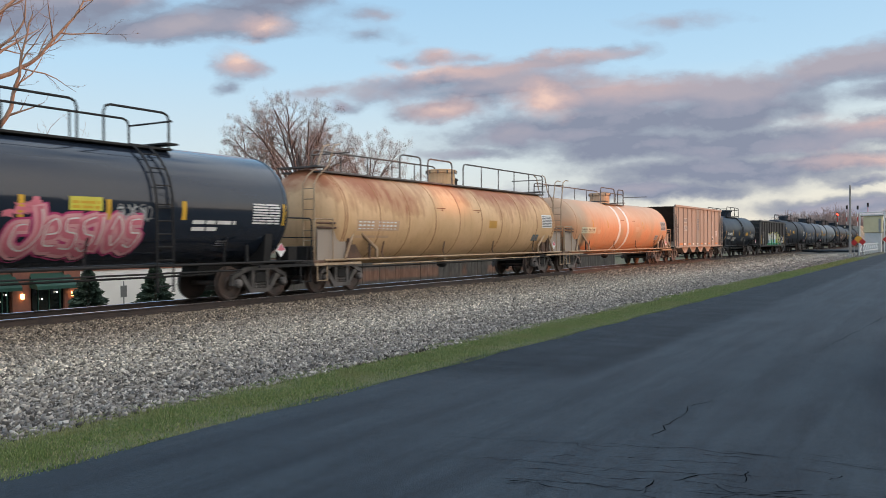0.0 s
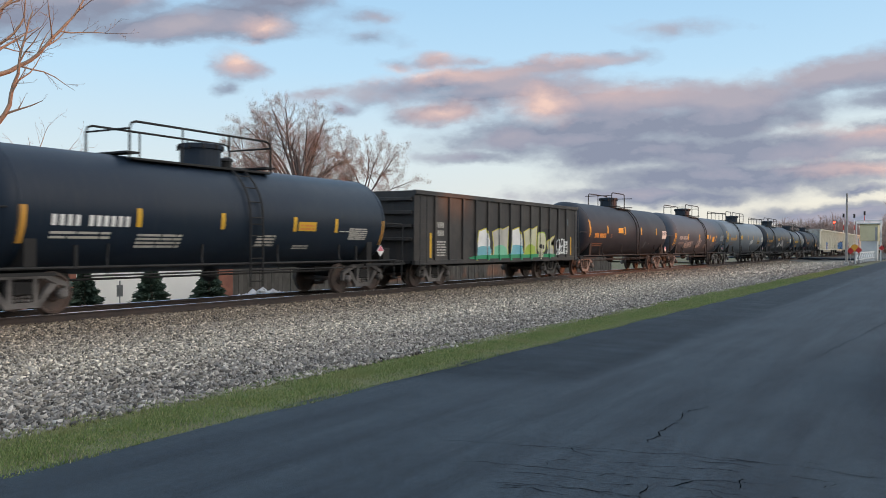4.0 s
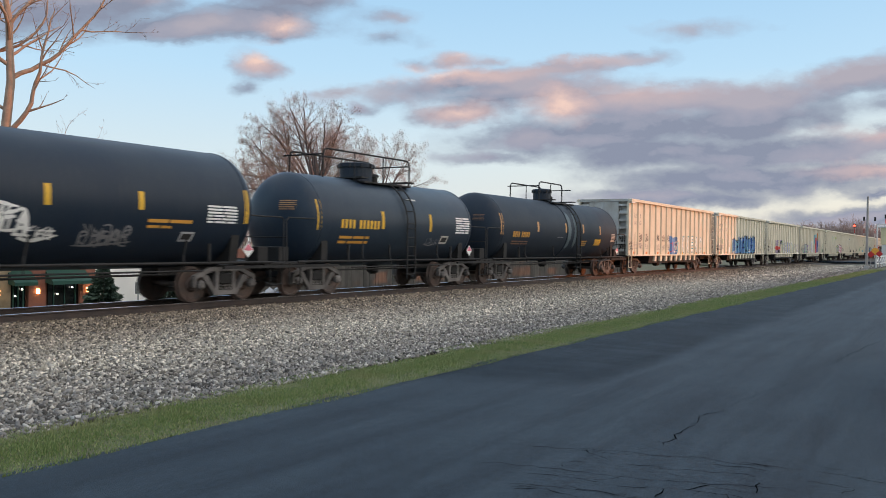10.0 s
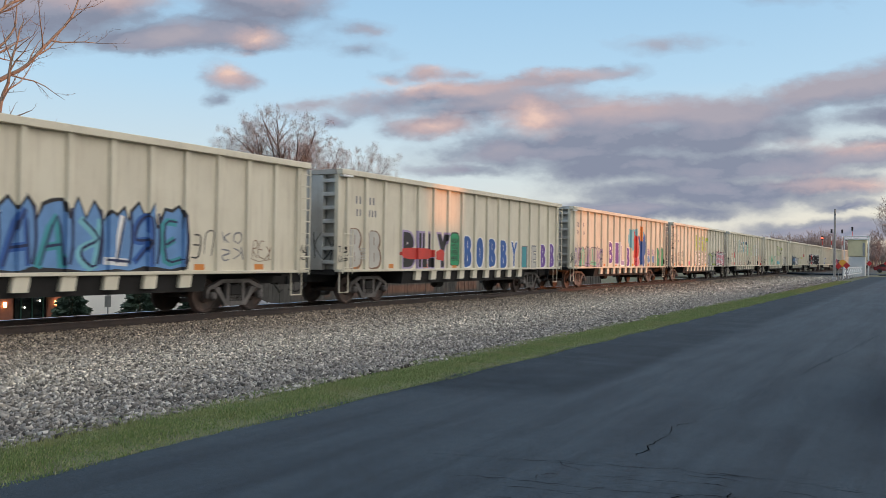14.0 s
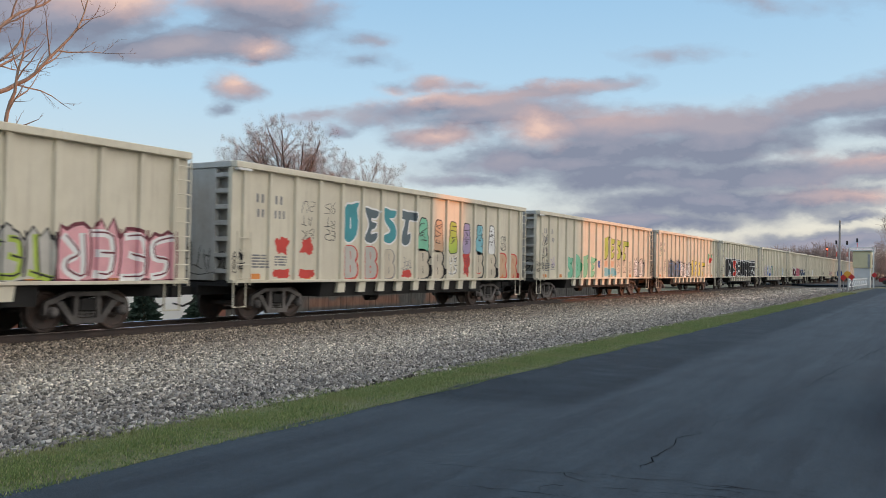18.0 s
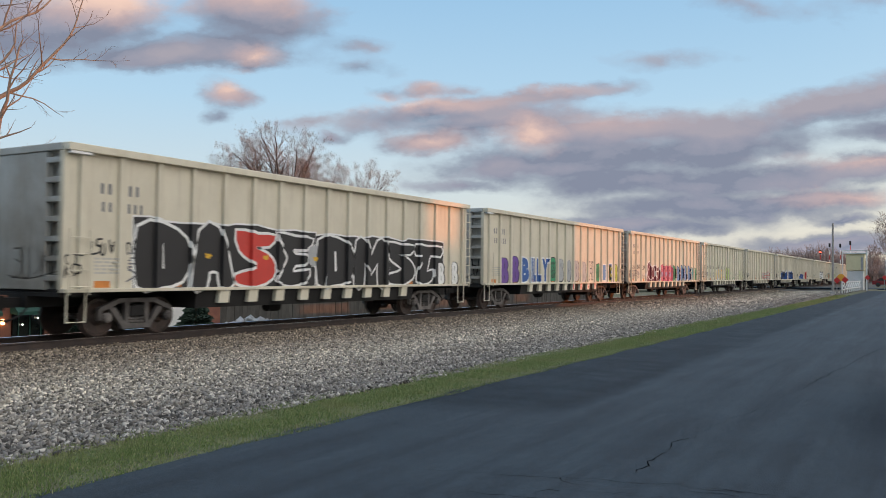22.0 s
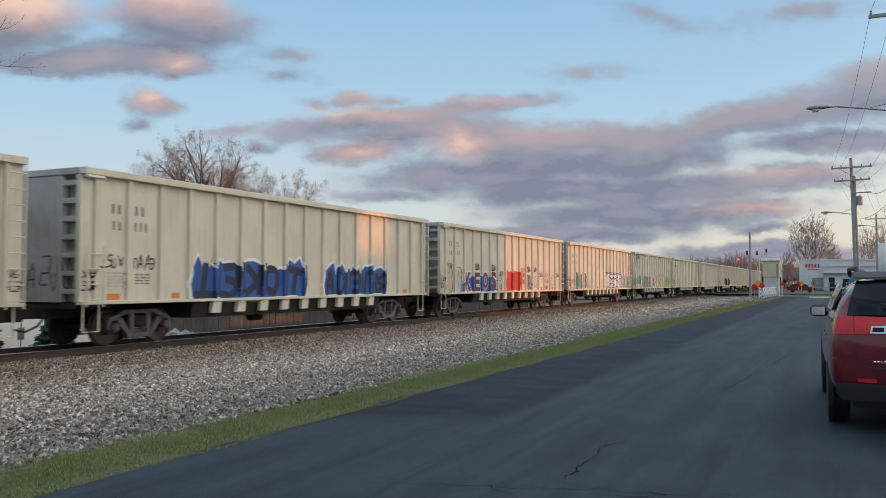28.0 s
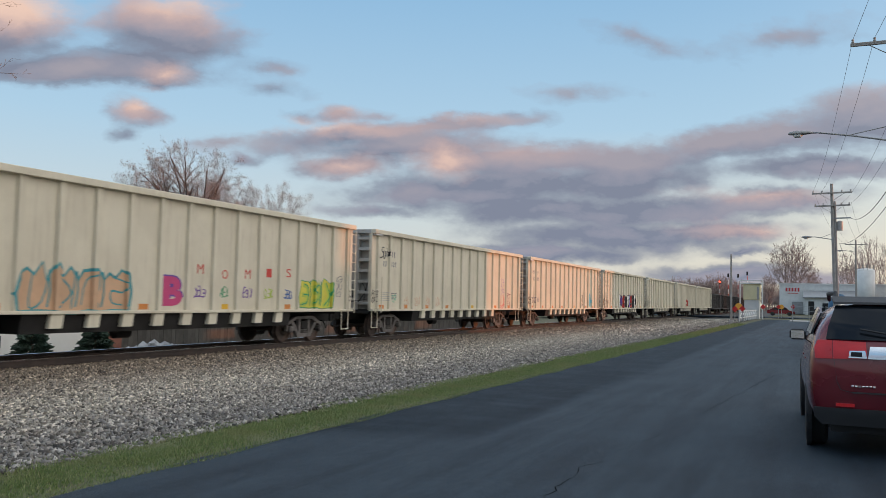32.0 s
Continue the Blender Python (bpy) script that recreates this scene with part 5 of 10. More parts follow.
# ---------------------------------------------------------------- other open cars
def bay_hopper():
    """A taupe open hopper with sloping bays and flat side posts."""
    L_, half, sill, top = 14.0, 1.55, 1.10, 4.02
    car = thing("hopper_car", "taupe steel open hopper car with discharge bays", "railcar")
    h = L_ / 2
    posts = [0.98 + 1.195 * k for k in range(11)]
    stops = posts[:]
    for a, b in zip(stops, stops[1:]):
        part("side_panel", box(half - 0.03, a - h, sill, half, b - h, top - 0.08), M_HOPPERGREY, car)
    for s in (-1, 1):
        part("side_panel", prism([(s * h, top - 0.09), (s * (h - 0.98), top - 0.09), (s * (h - 0.98), sill), (s * (h - 0.93), sill), (s * (h - 0.93), 2.55), (s * (h - 0.3), 3.35), (s * h, 3.4)], half - 0.034, half - 0.004, "x"), M_HOPPERGREY, car)
        part("end_stanchion", box(half - 0.06, s * (h - 0.55) - 0.05, sill, half + 0.03, s * (h - 0.55) + 0.05, top - 0.16), M_HOPPERGREY, car)
    post = part("side_post", box(half, -0.06, sill, half + 0.05, 0.06, top - 0.1, 0.01), M_HOPPERGREY, car)
    post.location.y = posts[0] - h
    for p in posts[1:]:
        again(post, pose(0, p - h, 0), car)
    part("top_chord", box(half - 0.05, -h, top - 0.14, half + 0.08, h, top, 0.01), M_HOPPERGREY, car)
    part("top_chord", box(-half - 0.08, -h, top - 0.14, -half + 0.05, h, top, 0.01), M_HOPPERGREY, car)
    part("side_sill", box(half - 0.05, -h, sill - 0.08, half + 0.08, h, sill + 0.04, 0.01), M_HOPPERGREY, car)
    part("far_side", box(-half, -h + 0.9, sill, -half + 0.03, h - 0.9, top - 0.1), M_HOPPERGREY, car)
    for s in (-1, 1):
        # black instead of taupe: the shade under the sloping end is put into the colour
        part("end_sheet", prism([(s * (h - 0.25), top - 0.1), (s * (h - 0.30), top - 0.1), (s * (h - 2.6), 1.5), (s * (h - 2.55), 1.45)], -half + 0.04, half - 0.06, "x"), M_COALBLACK, car)
        for x in (-half, half - 0.10):
            part("corner_post", box(x, s * (h - 0.12) - 0.06, sill, x + 0.10, s * (h - 0.12) + 0.06, top - 0.14), M_HOPPERGREY, car)
        part("end_platform", box(-1.4, s * (h - 0.9) - 0.85, 1.0, 1.4, s * (h - 0.9) + 0.85, 1.1), M_UNDER, car)
        coupler(car, s * (h - 0.12), s)
        truck(car, s * (h - 1.45))
        ladder(car, half + 0.12, s * (h - 0.3) - 0.22, s * (h - 0.3) + 0.22, 0.9, top - 0.5, 8, M_HOPPERGREY)
        part("stirrup", pipe([(1.5, s * (h - 0.1), 1.08), (1.5, s * (h - 0.1), 0.42), (1.5, s * (h - 0.55), 0.42), (1.5, s * (h - 0.55), 1.08)], 0.022), M_HOPPERGREY, car)
    for k in range(4):
        y = -3.9 + 2.25 * k
        part("discharge_bay", prism([(y - 1.05, sill - 0.02), (y + 1.05, sill - 0.02), (y + 0.28, 0.64), (y - 0.28, 0.64)], -1.3, 1.44, "x"), M_HOPPERGREY, car)
        part("bay_door", prism([(y - 0.26, 0.64), (y + 0.26, 0.64), (y + 0.14, 0.52), (y - 0.14, 0.52)], -1.2, 1.2, "x"), M_UNDER, car)
    part("centre_sill", box(-0.3, -h, 0.72, 0.3, h, 1.0), M_UNDER, car)
    dep = lambda y, z: half + 0.004
    b = posts
    apply_flat("mark_panel", outline([(0, 0), (1.0, 0), (1.0, 0.36), (0, 0.36)]), (b[1] - h + 0.1, 2.78), P["pale"], car, dep)
    apply_flat("car_mark", marks(4, 0.85, 0.24), (b[1] - h + 0.17, 2.84), P["grey"], car, lambda y, z: half + 0.008)
    apply_flat("mark_panel", outline([(0, 0), (1.0, 0), (1.0, 0.36), (0, 0.36)]), (b[1] - h + 0.1, 2.24), P["pale"], car, dep)
    apply_flat("car_mark", marks(4, 0.8, 0.24), (b[1] - h + 0.17, 2.30), P["grey"], car, lambda y, z: half + 0.008)
    apply_flat("small_print", bars(0.5, 0.9, 7, 3), (b[4] - h + 0.35, 2.3), P["grey"], car, dep)
    for k, (i, w, c) in enumerate(((0, 0.9, "orange"), (1, 0.5, "white"), (2, 0.7, "orange"), (4, 0.4, "white"), (5, 0.7, "orange"), (6, 0.4, "white"), (7, 0.6, "orange"), (9, 0.7, "orange"), (3, 0.35, "white"))):
        apply_flat("reflective_stripe", outline([(0, 0), (w, 0), (w, 0.11), (0, 0.11)]), (b[i] - h + 0.2, sill + 0.12), P[c], car, dep)
    apply_flat("inspection_label", outline([(0, 0), (0.38, 0), (0.38, 0.32), (0, 0.32)]), (b[8] - h + 0.25, 1.5), P["white"], car, dep)
    apply_flat("inspection_label", outline([(0.06, 0.06), (0.32, 0.06), (0.32, 0.24), (0.06, 0.24)]), (b[8] - h + 0.25, 1.5), P["black"], car, lambda y, z: half + 0.008)
    apply_flat("notice_panel", outline([(0, 0), (0.5, 0), (0.5, 0.42), (0, 0.42)]), (b[9] - h + 0.2, 1.85), P["white"], car, dep)
    apply_flat("small_print", bars(0.4, 0.32, 5, 8), (b[9] - h + 0.25, 1.9), P["grey"], car, lambda y, z: half + 0.008)
    return car


B_LEN, B_HALF, B_SILL, B_TOP = 15.4, 1.55, 0.98, 3.52
B_POSTS = [1.40 + 1.046 * k for k in range(12)] + [13.90]
B_CUTS = sorted([p - 0.07 - B_LEN / 2 for p in B_POSTS] + [p + 0.07 - B_LEN / 2 for p in B_POSTS])


def b_depth(lift):
    return lambda y, z: B_HALF + lift + (0.07 if any(abs(y + B_LEN / 2 - p) < 0.069 for p in B_POSTS) else 0.0)


def black_gondola():
    car = thing("gondola_car", "weathered black steel gondola car with sprayed letters and a skull", "railcar")
    h = B_LEN / 2
    stops = [0.0] + B_POSTS + [B_LEN]
    for a, b in zip(stops, stops[1:]):
        part("side_panel", box(B_HALF - 0.03, a - h, B_SILL, B_HALF, b - h, B_TOP - 0.1), M_COALBLACK, car)
    post = part("side_post", box(B_HALF, -0.07, B_SILL, B_HALF + 0.07, 0.07, B_TOP - 0.12, 0.012), M_COALBLACK, car)
    post.location.y = B_POSTS[0] - h
    for p in B_POSTS[1:]:
        again(post, pose(0, p - h, 0), car)
    for s in (-1, 1):
        part("top_chord", box(s * B_HALF - 0.08, -h, B_TOP - 0.16, s * B_HALF + 0.08, h, B_TOP, 0.012), M_COALBLACK, car)
        part("end_sheet", box(-B_HALF + 0.04, s * (h - 0.1) - 0.03, B_SILL, B_HALF - 0.04, s * (h - 0.1) + 0.03, B_TOP - 0.02), M_COALBLACK, car)
        rib = part("end_rib", box(-B_HALF + 0.1, s * (h - 0.02) - 0.07, 1.7, B_HALF - 0.1, s * (h - 0.02) + 0.07, 1.82, 0.01), M_COALBLACK, car)
        for k in range(1, 4):
            again(rib, pose(0, 0, 0.48 * k), car)
        part("end_platform", box(-1.4, s * (h - 0.3) - 0.3, 0.9, 1.4, s * (h - 0.3) + 0.3, 0.98), M_UNDER, car)
        coupler(car, s * (h - 0.1), s)
        truck(car, s * (h - 2.2))
        ladder(car, B_HALF + 0.14, s * (h - 0.4) - 0.22, s * (h - 0.4) + 0.22, 0.75, B_TOP - 0.2, 9, M_COALBLACK)
    part("side_sill", box(B_HALF - 0.08, -h, B_SILL - 0.14, B_HALF + 0.05, h, B_SILL + 0.03, 0.01), M_COALBLACK, car)
    part("far_side", box(-B_HALF, -h, B_SILL, -B_HALF + 0.03, h, B_TOP - 0.1), M_COALBLACK, car)
    part("floor", box(-B_HALF + 0.04, -h + 0.15, B_SILL - 0.1, B_HALF - 0.09, h - 0.15, B_SILL), M_UNDER, car)
    part("centre_sill", box(-0.3, -h, 0.7, 0.3, h, 0.94), M_UNDER, car)
    return car

# ---------------------------------------------------------------- the train, car by car
UNIT = 1.22
SPEED = 13.12 * UNIT
TAN_START, TAN_STEP = 204.87, 16.18 * UNIT
N_TAN = 23
TRAIN = []       # (car, place along the track at the start)


def place(car, y):
    car.matrix_basis = pose(TRACK_X, y, 0)
    TRAIN.append((car, y))
    return car


def sheet_sign(lay, y, z, w, h, colour="yellow", rows=3, ink="grey", seed=1):
    """A painted or bolted notice with plain bars for its print."""
    lay("notice_panel", outline([(0, 0), (w, 0), (w, h), (0, h)]), y, z, P[colour])
    lay("notice_print", bars(w * 0.84, h * 0.7, rows, seed), y + w * 0.08, z + h * 0.15, P[ink], "", 0.010)


def word_block(lay, y, z, w, h, colour, n1=4, n2=6, low=0.0, low_w=1.5, low_h=0.22, low_c=None):
    """A car's mark and number as plain upright bars, with bars of small print at height low."""
    w1 = w * n1 / (n1 + n2 + 0.8)
    lay("car_mark", marks(n1, w1, h), y, z, P[colour])
    lay("car_mark", marks(n2, w - w1 * (1 + 0.8 / n1), h), y + w1 * (1 + 0.8 / n1), z, P[colour])
    if low:
        lay("small_print", bars(low_w, low_h, 2, n1 + n2), y, low, P[low_c or colour])


def print_block(lay, y, z, w, h, rows, seed, colour="white", ground=None):
    """A block of small white print."""
    if ground:
        lay("notice_panel", outline([(-0.04, -0.04), (w + 0.04, -0.04), (w + 0.04, h + 0.04), (-0.04, h + 0.04)]), y, z, P[ground])
    lay("small_print", bars(w, h, rows, seed, 0.4), y, z, P[colour], "", 0.010)


def tank_tag(lay, y, z, w, h, colour, seed, strokes=8, pen=0.05):
    lay("sprayed_tag", scrawl(w, h, seed, strokes, pen), y, z, P[colour])


def tank_spray(lay, y, z, w, h, colour, seed, rough=0.15, lift=0.006, bumps=9):
    bm = blob(w, h, seed, bumps, rough)
    bmesh.ops.triangulate(bm, faces=list(bm.faces))
    return lay("sprayed_patch", bm, y, z, P[colour], "", lift)


# black car with pink lettering
car, lay = tank_car(-0.35, 19.35, 0.35, 18.75, 1.55, 4.05, M_GLOSS, "glossy black tank car with pink sprayed lettering", 8.8, ((1, 4.6, 11.9), (-1, 4.2, 14.6), (1, 12.6, 14.5)), (4.0, 14.6), 13.66)
stripes(lay, ((10.04, 2.12, 0.13, 0.46), (12.11, 2.10, 0.13, 0.46), (14.27, 2.14, 0.14, 0.46), (5.5, 2.12, 0.13, 0.46), (17.9, 2.05, 0.12, 0.6)))
sheet_sign(lay, 11.19, 2.30, 0.82, 0.30, "lemon", 2, "yellow")
lay("small_print", bars(1.47, 0.11, 1, 4, 0.15), 14.64, 2.05, P["white"])
lay("small_print", bars(0.84, 0.11, 1, 6, 0.15), 14.64, 1.88, P["white"])
print_block(lay, 16.72, 2.08, 1.05, 0.58, 8, 5)
lay("small_print", bars(0.38, 0.17, 3, 6), 15.64, 1.49, P["grey"])
# swollen pink script: a soft hot-pink body, pale ribbon signs and fine inner lines
r = random.Random(5)
SCRIPT = [[(0.75, 1.0), (0.82, 0.45), (0.5, 0.05), (0.1, 0.2), (0.15, 0.55), (0.45, 0.6)], [(0.1, 0.45), (0.8, 0.55), (0.6, 0.95), (0.15, 0.75), (0.2, 0.15), (0.9, 0.1)],
          [(0.85, 0.9), (0.25, 0.85), (0.3, 0.55), (0.8, 0.45), (0.75, 0.08), (0.1, 0.1)], [(0.85, 0.95), (0.2, 0.8), (0.35, 0.5), (0.85, 0.4), (0.6, 0.02), (0.1, 0.15)],
          [(0.4, 0.95), (0.5, 0.5), (0.4, 0.05)], [(0.2, 0.5), (0.5, 0.95), (0.85, 0.5), (0.5, 0.1), (0.2, 0.45)], [(0.85, 0.85), (0.3, 0.8), (0.4, 0.45), (0.85, 0.4), (0.6, 0.0), (0.1, 0.1)]]
for k, (y, z, w, hh) in enumerate(((9.88, 1.34, 0.85, 0.98), (10.62, 1.42, 0.46, 0.66), (11.02, 1.36, 0.50, 0.80), (11.46, 1.34, 0.48, 0.82), (11.88, 1.42, 0.30, 0.78), (12.16, 1.40, 0.50, 0.78), (12.62, 1.44, 0.52, 0.76))):
    line = curve_through([(x * w, v * hh) for x, v in SCRIPT[k]], n=5)
    for pen, col, up in ((0.40, "magenta", 0.004), (0.30, "rose", 0.010), (0.16, "pink", 0.014), (0.035, "white", 0.018)):
        lay("sprayed_sign", stroke(line if pen > 0.1 else [(x + 0.04, v + 0.05) for x, v in line[1:-1]], pen, None, 0.0012 * (k % 2)), y, z, P[col], "", up)
for y, z, w, hh, sd in ((9.72, 2.12, 0.22, 0.14, 71), (9.95, 2.18, 0.3, 0.22, 73), (10.25, 2.22, 0.34, 0.28, 72)):
    tank_spray(lay, y, z, w, hh, "pink", sd, 0.35)
for w, col, sd in ((0.95, "grey", 72), (0.8, "silver", 74)):
    tank_tag(lay, 12.4, 2.08, w, 0.40, col, sd, 8, 0.075)
place(car, car["along"])

# rust-stained ochre car
car, lay = tank_car(19.35, 38.55, 20.0, 37.75, 1.55, 3.92, M_OCHRE, "rust-stained ochre tank car with welded bands", 29.15, ((1, 24.9, 26.3), (1, 26.8, 28.6), (1, 29.5, 37.3), (-1, 22.0, 30.0)), (20.5, 37.4), None, "ochre", 0.55,
                    [20.0 + 17.75 * (k + 0.5) / 10 for k in range(10)], True)
lay("mark_panel", outline([(0, 0), (2.39, 0), (2.39, 0.36), (0, 0.36)]), 21.41, 1.93, P["peach"])
word_block(lay, 21.5, 1.99, 2.2, 0.25, "white", 4, 5)
lay("small_print", bars(1.88, 0.15, 1, 7), 21.41, 1.70, P["peach"])
print_block(lay, 35.66, 2.22, 1.05, 0.52, 7, 3, "grey", "white")
print_block(lay, 34.8, 1.62, 0.58, 0.2, 3, 7, "grey", "slate")
lay("notice_panel", outline([(0, 0), (0.68, 0), (0.68, 0.32), (0, 0.32)]), 30.38, 2.1, P["amber"])
for y in (28.2, 29.6):
    part("support_leg", pipe([(1.46, y, 1.03), (1.25, y + (0.55 if y > 29 else -0.55), 1.55)], 0.055), M_SILLTAN, car)
for y, z in ((26.6, 2.75), (29.4, 2.75)):
    lay("rust_run", outline([(0, 0), (0.06, -0.45), (0.12, 0)]), y + 0.05, z, M_RUST)
    lay("welded_cleat", outline([(-0.28, 0), (0.35, 0), (0.35, 0.035), (-0.28, 0.035)]), y, z + 0.03, M_RUST, "", 0.012)
for yl, s in ((19.85, 1), (38.05, -1)):
    bm = bmesh.new()
    for x in (0.62, 1.06):
        pipe([(x, yl - 28.95, 1.05), (x, yl - 28.95, 3.35), (x, yl - 28.95 + s * 0.2, 3.62), (x, yl - 28.95 + s * 0.7, 3.95), (x, yl - 28.95 + s * 1.0, 4.62), (x, yl - 28.95 + s * 1.3, 4.70)], 0.024, 6, bm)
    for z in np.arange(1.3, 3.5, 0.32):
        rod((0.62, yl - 28.95, z), (1.06, yl - 28.95, z), 0.018, 0.018, 6, bm)
    part("end_ladder", bm, M_SILLTAN, car)
place(car, car["along"])

# faded orange car with white bands
car, lay = tank_car(38.55, 57.35, 39.3, 56.8, 1.50, 3.81, M_ORANGE, "faded orange tank car with two white bands", 47.35, ((1, 45.3, 47.6), (1, 48.2, 49.2), (-1, 39.9, 49.2), (-1, 49.6, 54.0)), (46.3, 49.3), None, "ochre", 0.58, (), True)
for a in (46.45, 47.92):
    part("paint_band", lathe([(a - 48.05, 1.504), (a + 0.34 - 48.05, 1.504)], 64, "y", cap=False), P["white"], [c for c in car.children if c.name.startswith("tank")][0], "white painted band", smooth=True)
lay("mark_panel", outline([(0, 0), (2.04, 0), (2.04, 0.32), (0, 0.32)]), 40.73, 1.95, P["cream"])
word_block(lay, 40.82, 2.01, 1.86, 0.2, "brown", 4, 5)
print_block(lay, 54.8, 2.24, 1.0, 0.5, 6, 3, "slate", "silver")
print_block(lay, 53.7, 1.62, 0.6, 0.22, 3, 5, "slate", "silver")
for y, z, w, hh in ((43.04, 1.93, 0.47, 0.23), (49.53, 2.08, 0.7, 0.3)):
    lay("notice_panel", outline([(0, 0), (w, 0), (w, hh), (0, hh)]), y, z, P["peach"])
for y in (42.3, 44.6, 50.9):
    lay("faded_stripe", outline([(0, 0), (0.12, 0), (0.12, 0.42), (0, 0.42)]), y, 2.25, P["amber"])
for y in (46.9, 48.9):
    lay("welded_cleat", outline([(0, 0), (0.6, 0), (0.6, 0.035), (0, 0.035)]), y, 2.70, M_RUST, "", 0.010)
bm = bmesh.new()
for x in (0.62, 1.06):
    pipe([(x, 39.0 - 47.95, 1.05), (x, 39.0 - 47.95, 3.3), (x, 39.1 - 47.95, 3.7), (x, 39.3 - 47.95, 4.5), (x, 39.6 - 47.95, 4.62), (x, 40.0 - 47.95, 4.62)], 0.024, 6, bm)
for z in np.arange(1.3, 3.5, 0.32):
    rod((0.62, 39.0 - 47.95, z), (1.06, 39.0 - 47.95, z), 0.018, 0.018, 6, bm)
part("end_ladder", bm, M_SILLTAN, car)
place(car, car["along"])
place(bay_hopper(), 64.9)

# black tank with white mark
car, lay = tank_car(72.7, 88.4, 73.5, 87.85, 1.45, 3.73, M_BLACK, "black tank car with yellow stripes and white marks", 80.4, ((1, 77.4, 82.3), (-1, 77.4, 82.3)), (77.5, 82.3), 81.0, dome_r=0.55)
stripes(lay, ((77.12, 1.94, 0.15, 0.44), (79.78, 1.94, 0.14, 0.42), (82.62, 1.93, 0.15, 0.42), (84.55, 1.93, 0.14, 0.42)))
stripes(lay, ((74.2, 1.55, 0.18, 0.80), (87.05, 1.55, 0.16, 0.80)), "amber")
word_block(lay, 74.95, 1.94, 2.05, 0.24, "white", 4, 6, 1.66, 1.5, 0.2, "pale")
for y, z, w, hh, n in ((77.2, 1.46, 1.35, 0.36, 4), (81.2, 1.5, 0.74, 0.34, 4), (82.8, 1.42, 0.7, 0.14, 2), (84.8, 1.95, 0.5, 0.06, 1), (85.3, 1.72, 0.95, 0.38, 6)):
    print_block(lay, y, z, w, hh, n, int(y), "pale")
sheet_sign(lay, 82.85, 1.95, 0.8, 0.27, "yellow", 2, "orange")
lay.head(2.9, 0.8, 0.3, 3, 5, "pale")
place(car, car["along"])

# weathered black gondola with sprayed letters
gb = black_gondola()
place(gb, 96.6)


def gb_lay(nm, bm, y, z, col, lift, label=""):
    bmesh.ops.triangulate(bm, faces=list(bm.faces))
    return apply_flat(nm, bm, (y - 96.6, z), P[col], gb, b_depth(lift), B_CUTS, label)


BLOCKS = {
    "H": ([(0.0, 0.04), (0.30, 0.0), (0.34, 0.40), (0.58, 0.42), (0.60, 0.02), (1.0, 0.0), (0.98, 0.5), (1.05, 1.06), (0.62, 0.94), (0.60, 0.66), (0.42, 0.66), (0.40, 0.98), (-0.06, 0.86), (0.04, 0.5)]),
    "A": ([(0.0, 0.0), (0.18, 0.9), (0.62, 1.0), (1.0, 0.06), (0.70, 0.0), (0.62, 0.26), (0.44, 0.28), (0.36, 0.02)]),
    "E": ([(0.1, 0.08), (0.95, 0.0), (0.9, 0.25), (0.5, 0.3), (0.9, 0.42), (0.85, 0.58), (0.45, 0.6), (1.1, 1.05), (0.5, 0.9), (0.0, 0.75), (0.2, 0.4)])}
gb_lay("sprayed_patch", blob(8.2, 1.45, 5, 23, 0.07), 93.3, 0.95, "black", 0.002)
for k, (ch, y, w, hh, col, low) in enumerate((("A", 93.5, 1.35, 1.25, "white", "cyan"), ("H", 95.0, 1.35, 1.3, "pale", "mint"), ("A", 96.5, 1.5, 1.35, "white", "cyan"), ("H", 98.05, 1.25, 1.36, "cream", "lime"), ("E", 100.5, 0.85, 1.0, "cream", "pale"))):
    pts = BLOCKS[ch]
    gb_lay("sprayed_outline", outline(grown([(x * w, zz * hh) for x, zz in pts], 0.06)), y, 0.98, "lemon", 0.004)
    gb_lay("sprayed_letter", outline([(x * w, zz * hh) for x, zz in pts]), y, 0.98, col, 0.006)
    gb_lay("sprayed_shade", blob(w * 0.9, hh * 0.42, 8 + k, 7, 0.1), y + 0.05, 1.0, low, 0.008)
gb_lay("sprayed_patch", blob(8.4, 0.24, 6, 21, 0.12), 93.3, 0.93, "green", 0.010)
# the skull: cranium, jaw, eye and nose marks
gb_lay("sprayed_outline", blob(0.98, 0.98, 3, 3, 0.04), 99.40, 1.22, "lime", 0.011)
gb_lay("sprayed_skull", blob(0.88, 0.88, 3, 3, 0.04), 99.45, 1.26, "cream", 0.013, "pale sprayed skull")
gb_lay("sprayed_skull", blob(0.52, 0.5, 4, 3, 0.04), 99.55, 0.92, "cream", 0.014)
for y, z, w, hh in ((99.62, 1.42, 0.18, 0.20), (99.98, 1.40, 0.18, 0.20), (99.84, 1.27, 0.10, 0.10)):
    gb_lay("sprayed_eye", blob(w, hh, 2, 3, 0.05), y, z, "black", 0.017)
for z in (1.0, 1.1, 1.19):
    gb_lay("sprayed_tooth_line", outline([(0, 0), (0.42, 0.02), (0.42, 0.045), (0, 0.025)]), 99.6, z, "black", 0.017)
for sd in (12, 14):
    gb_lay("sprayed_tag", scrawl(1.25, 0.85, sd, 5, 0.085), 101.65, 1.12, "white", 0.004 + 0.001 * (sd - 12))
for y in (89.95, 103.40):
    gb_lay("reflective_stripe", outline([(0, 0), (0.14, 0), (0.14, 0.92), (0, 0.92)]), y, 1.08, "yellow", 0.004)
gb_lay("car_mark", marks(4, 0.6, 0.2), 90.4, 2.2, "pale", 0.004)
gb_lay("car_mark", marks(4, 0.6, 0.2), 90.4, 1.9, "pale", 0.004)
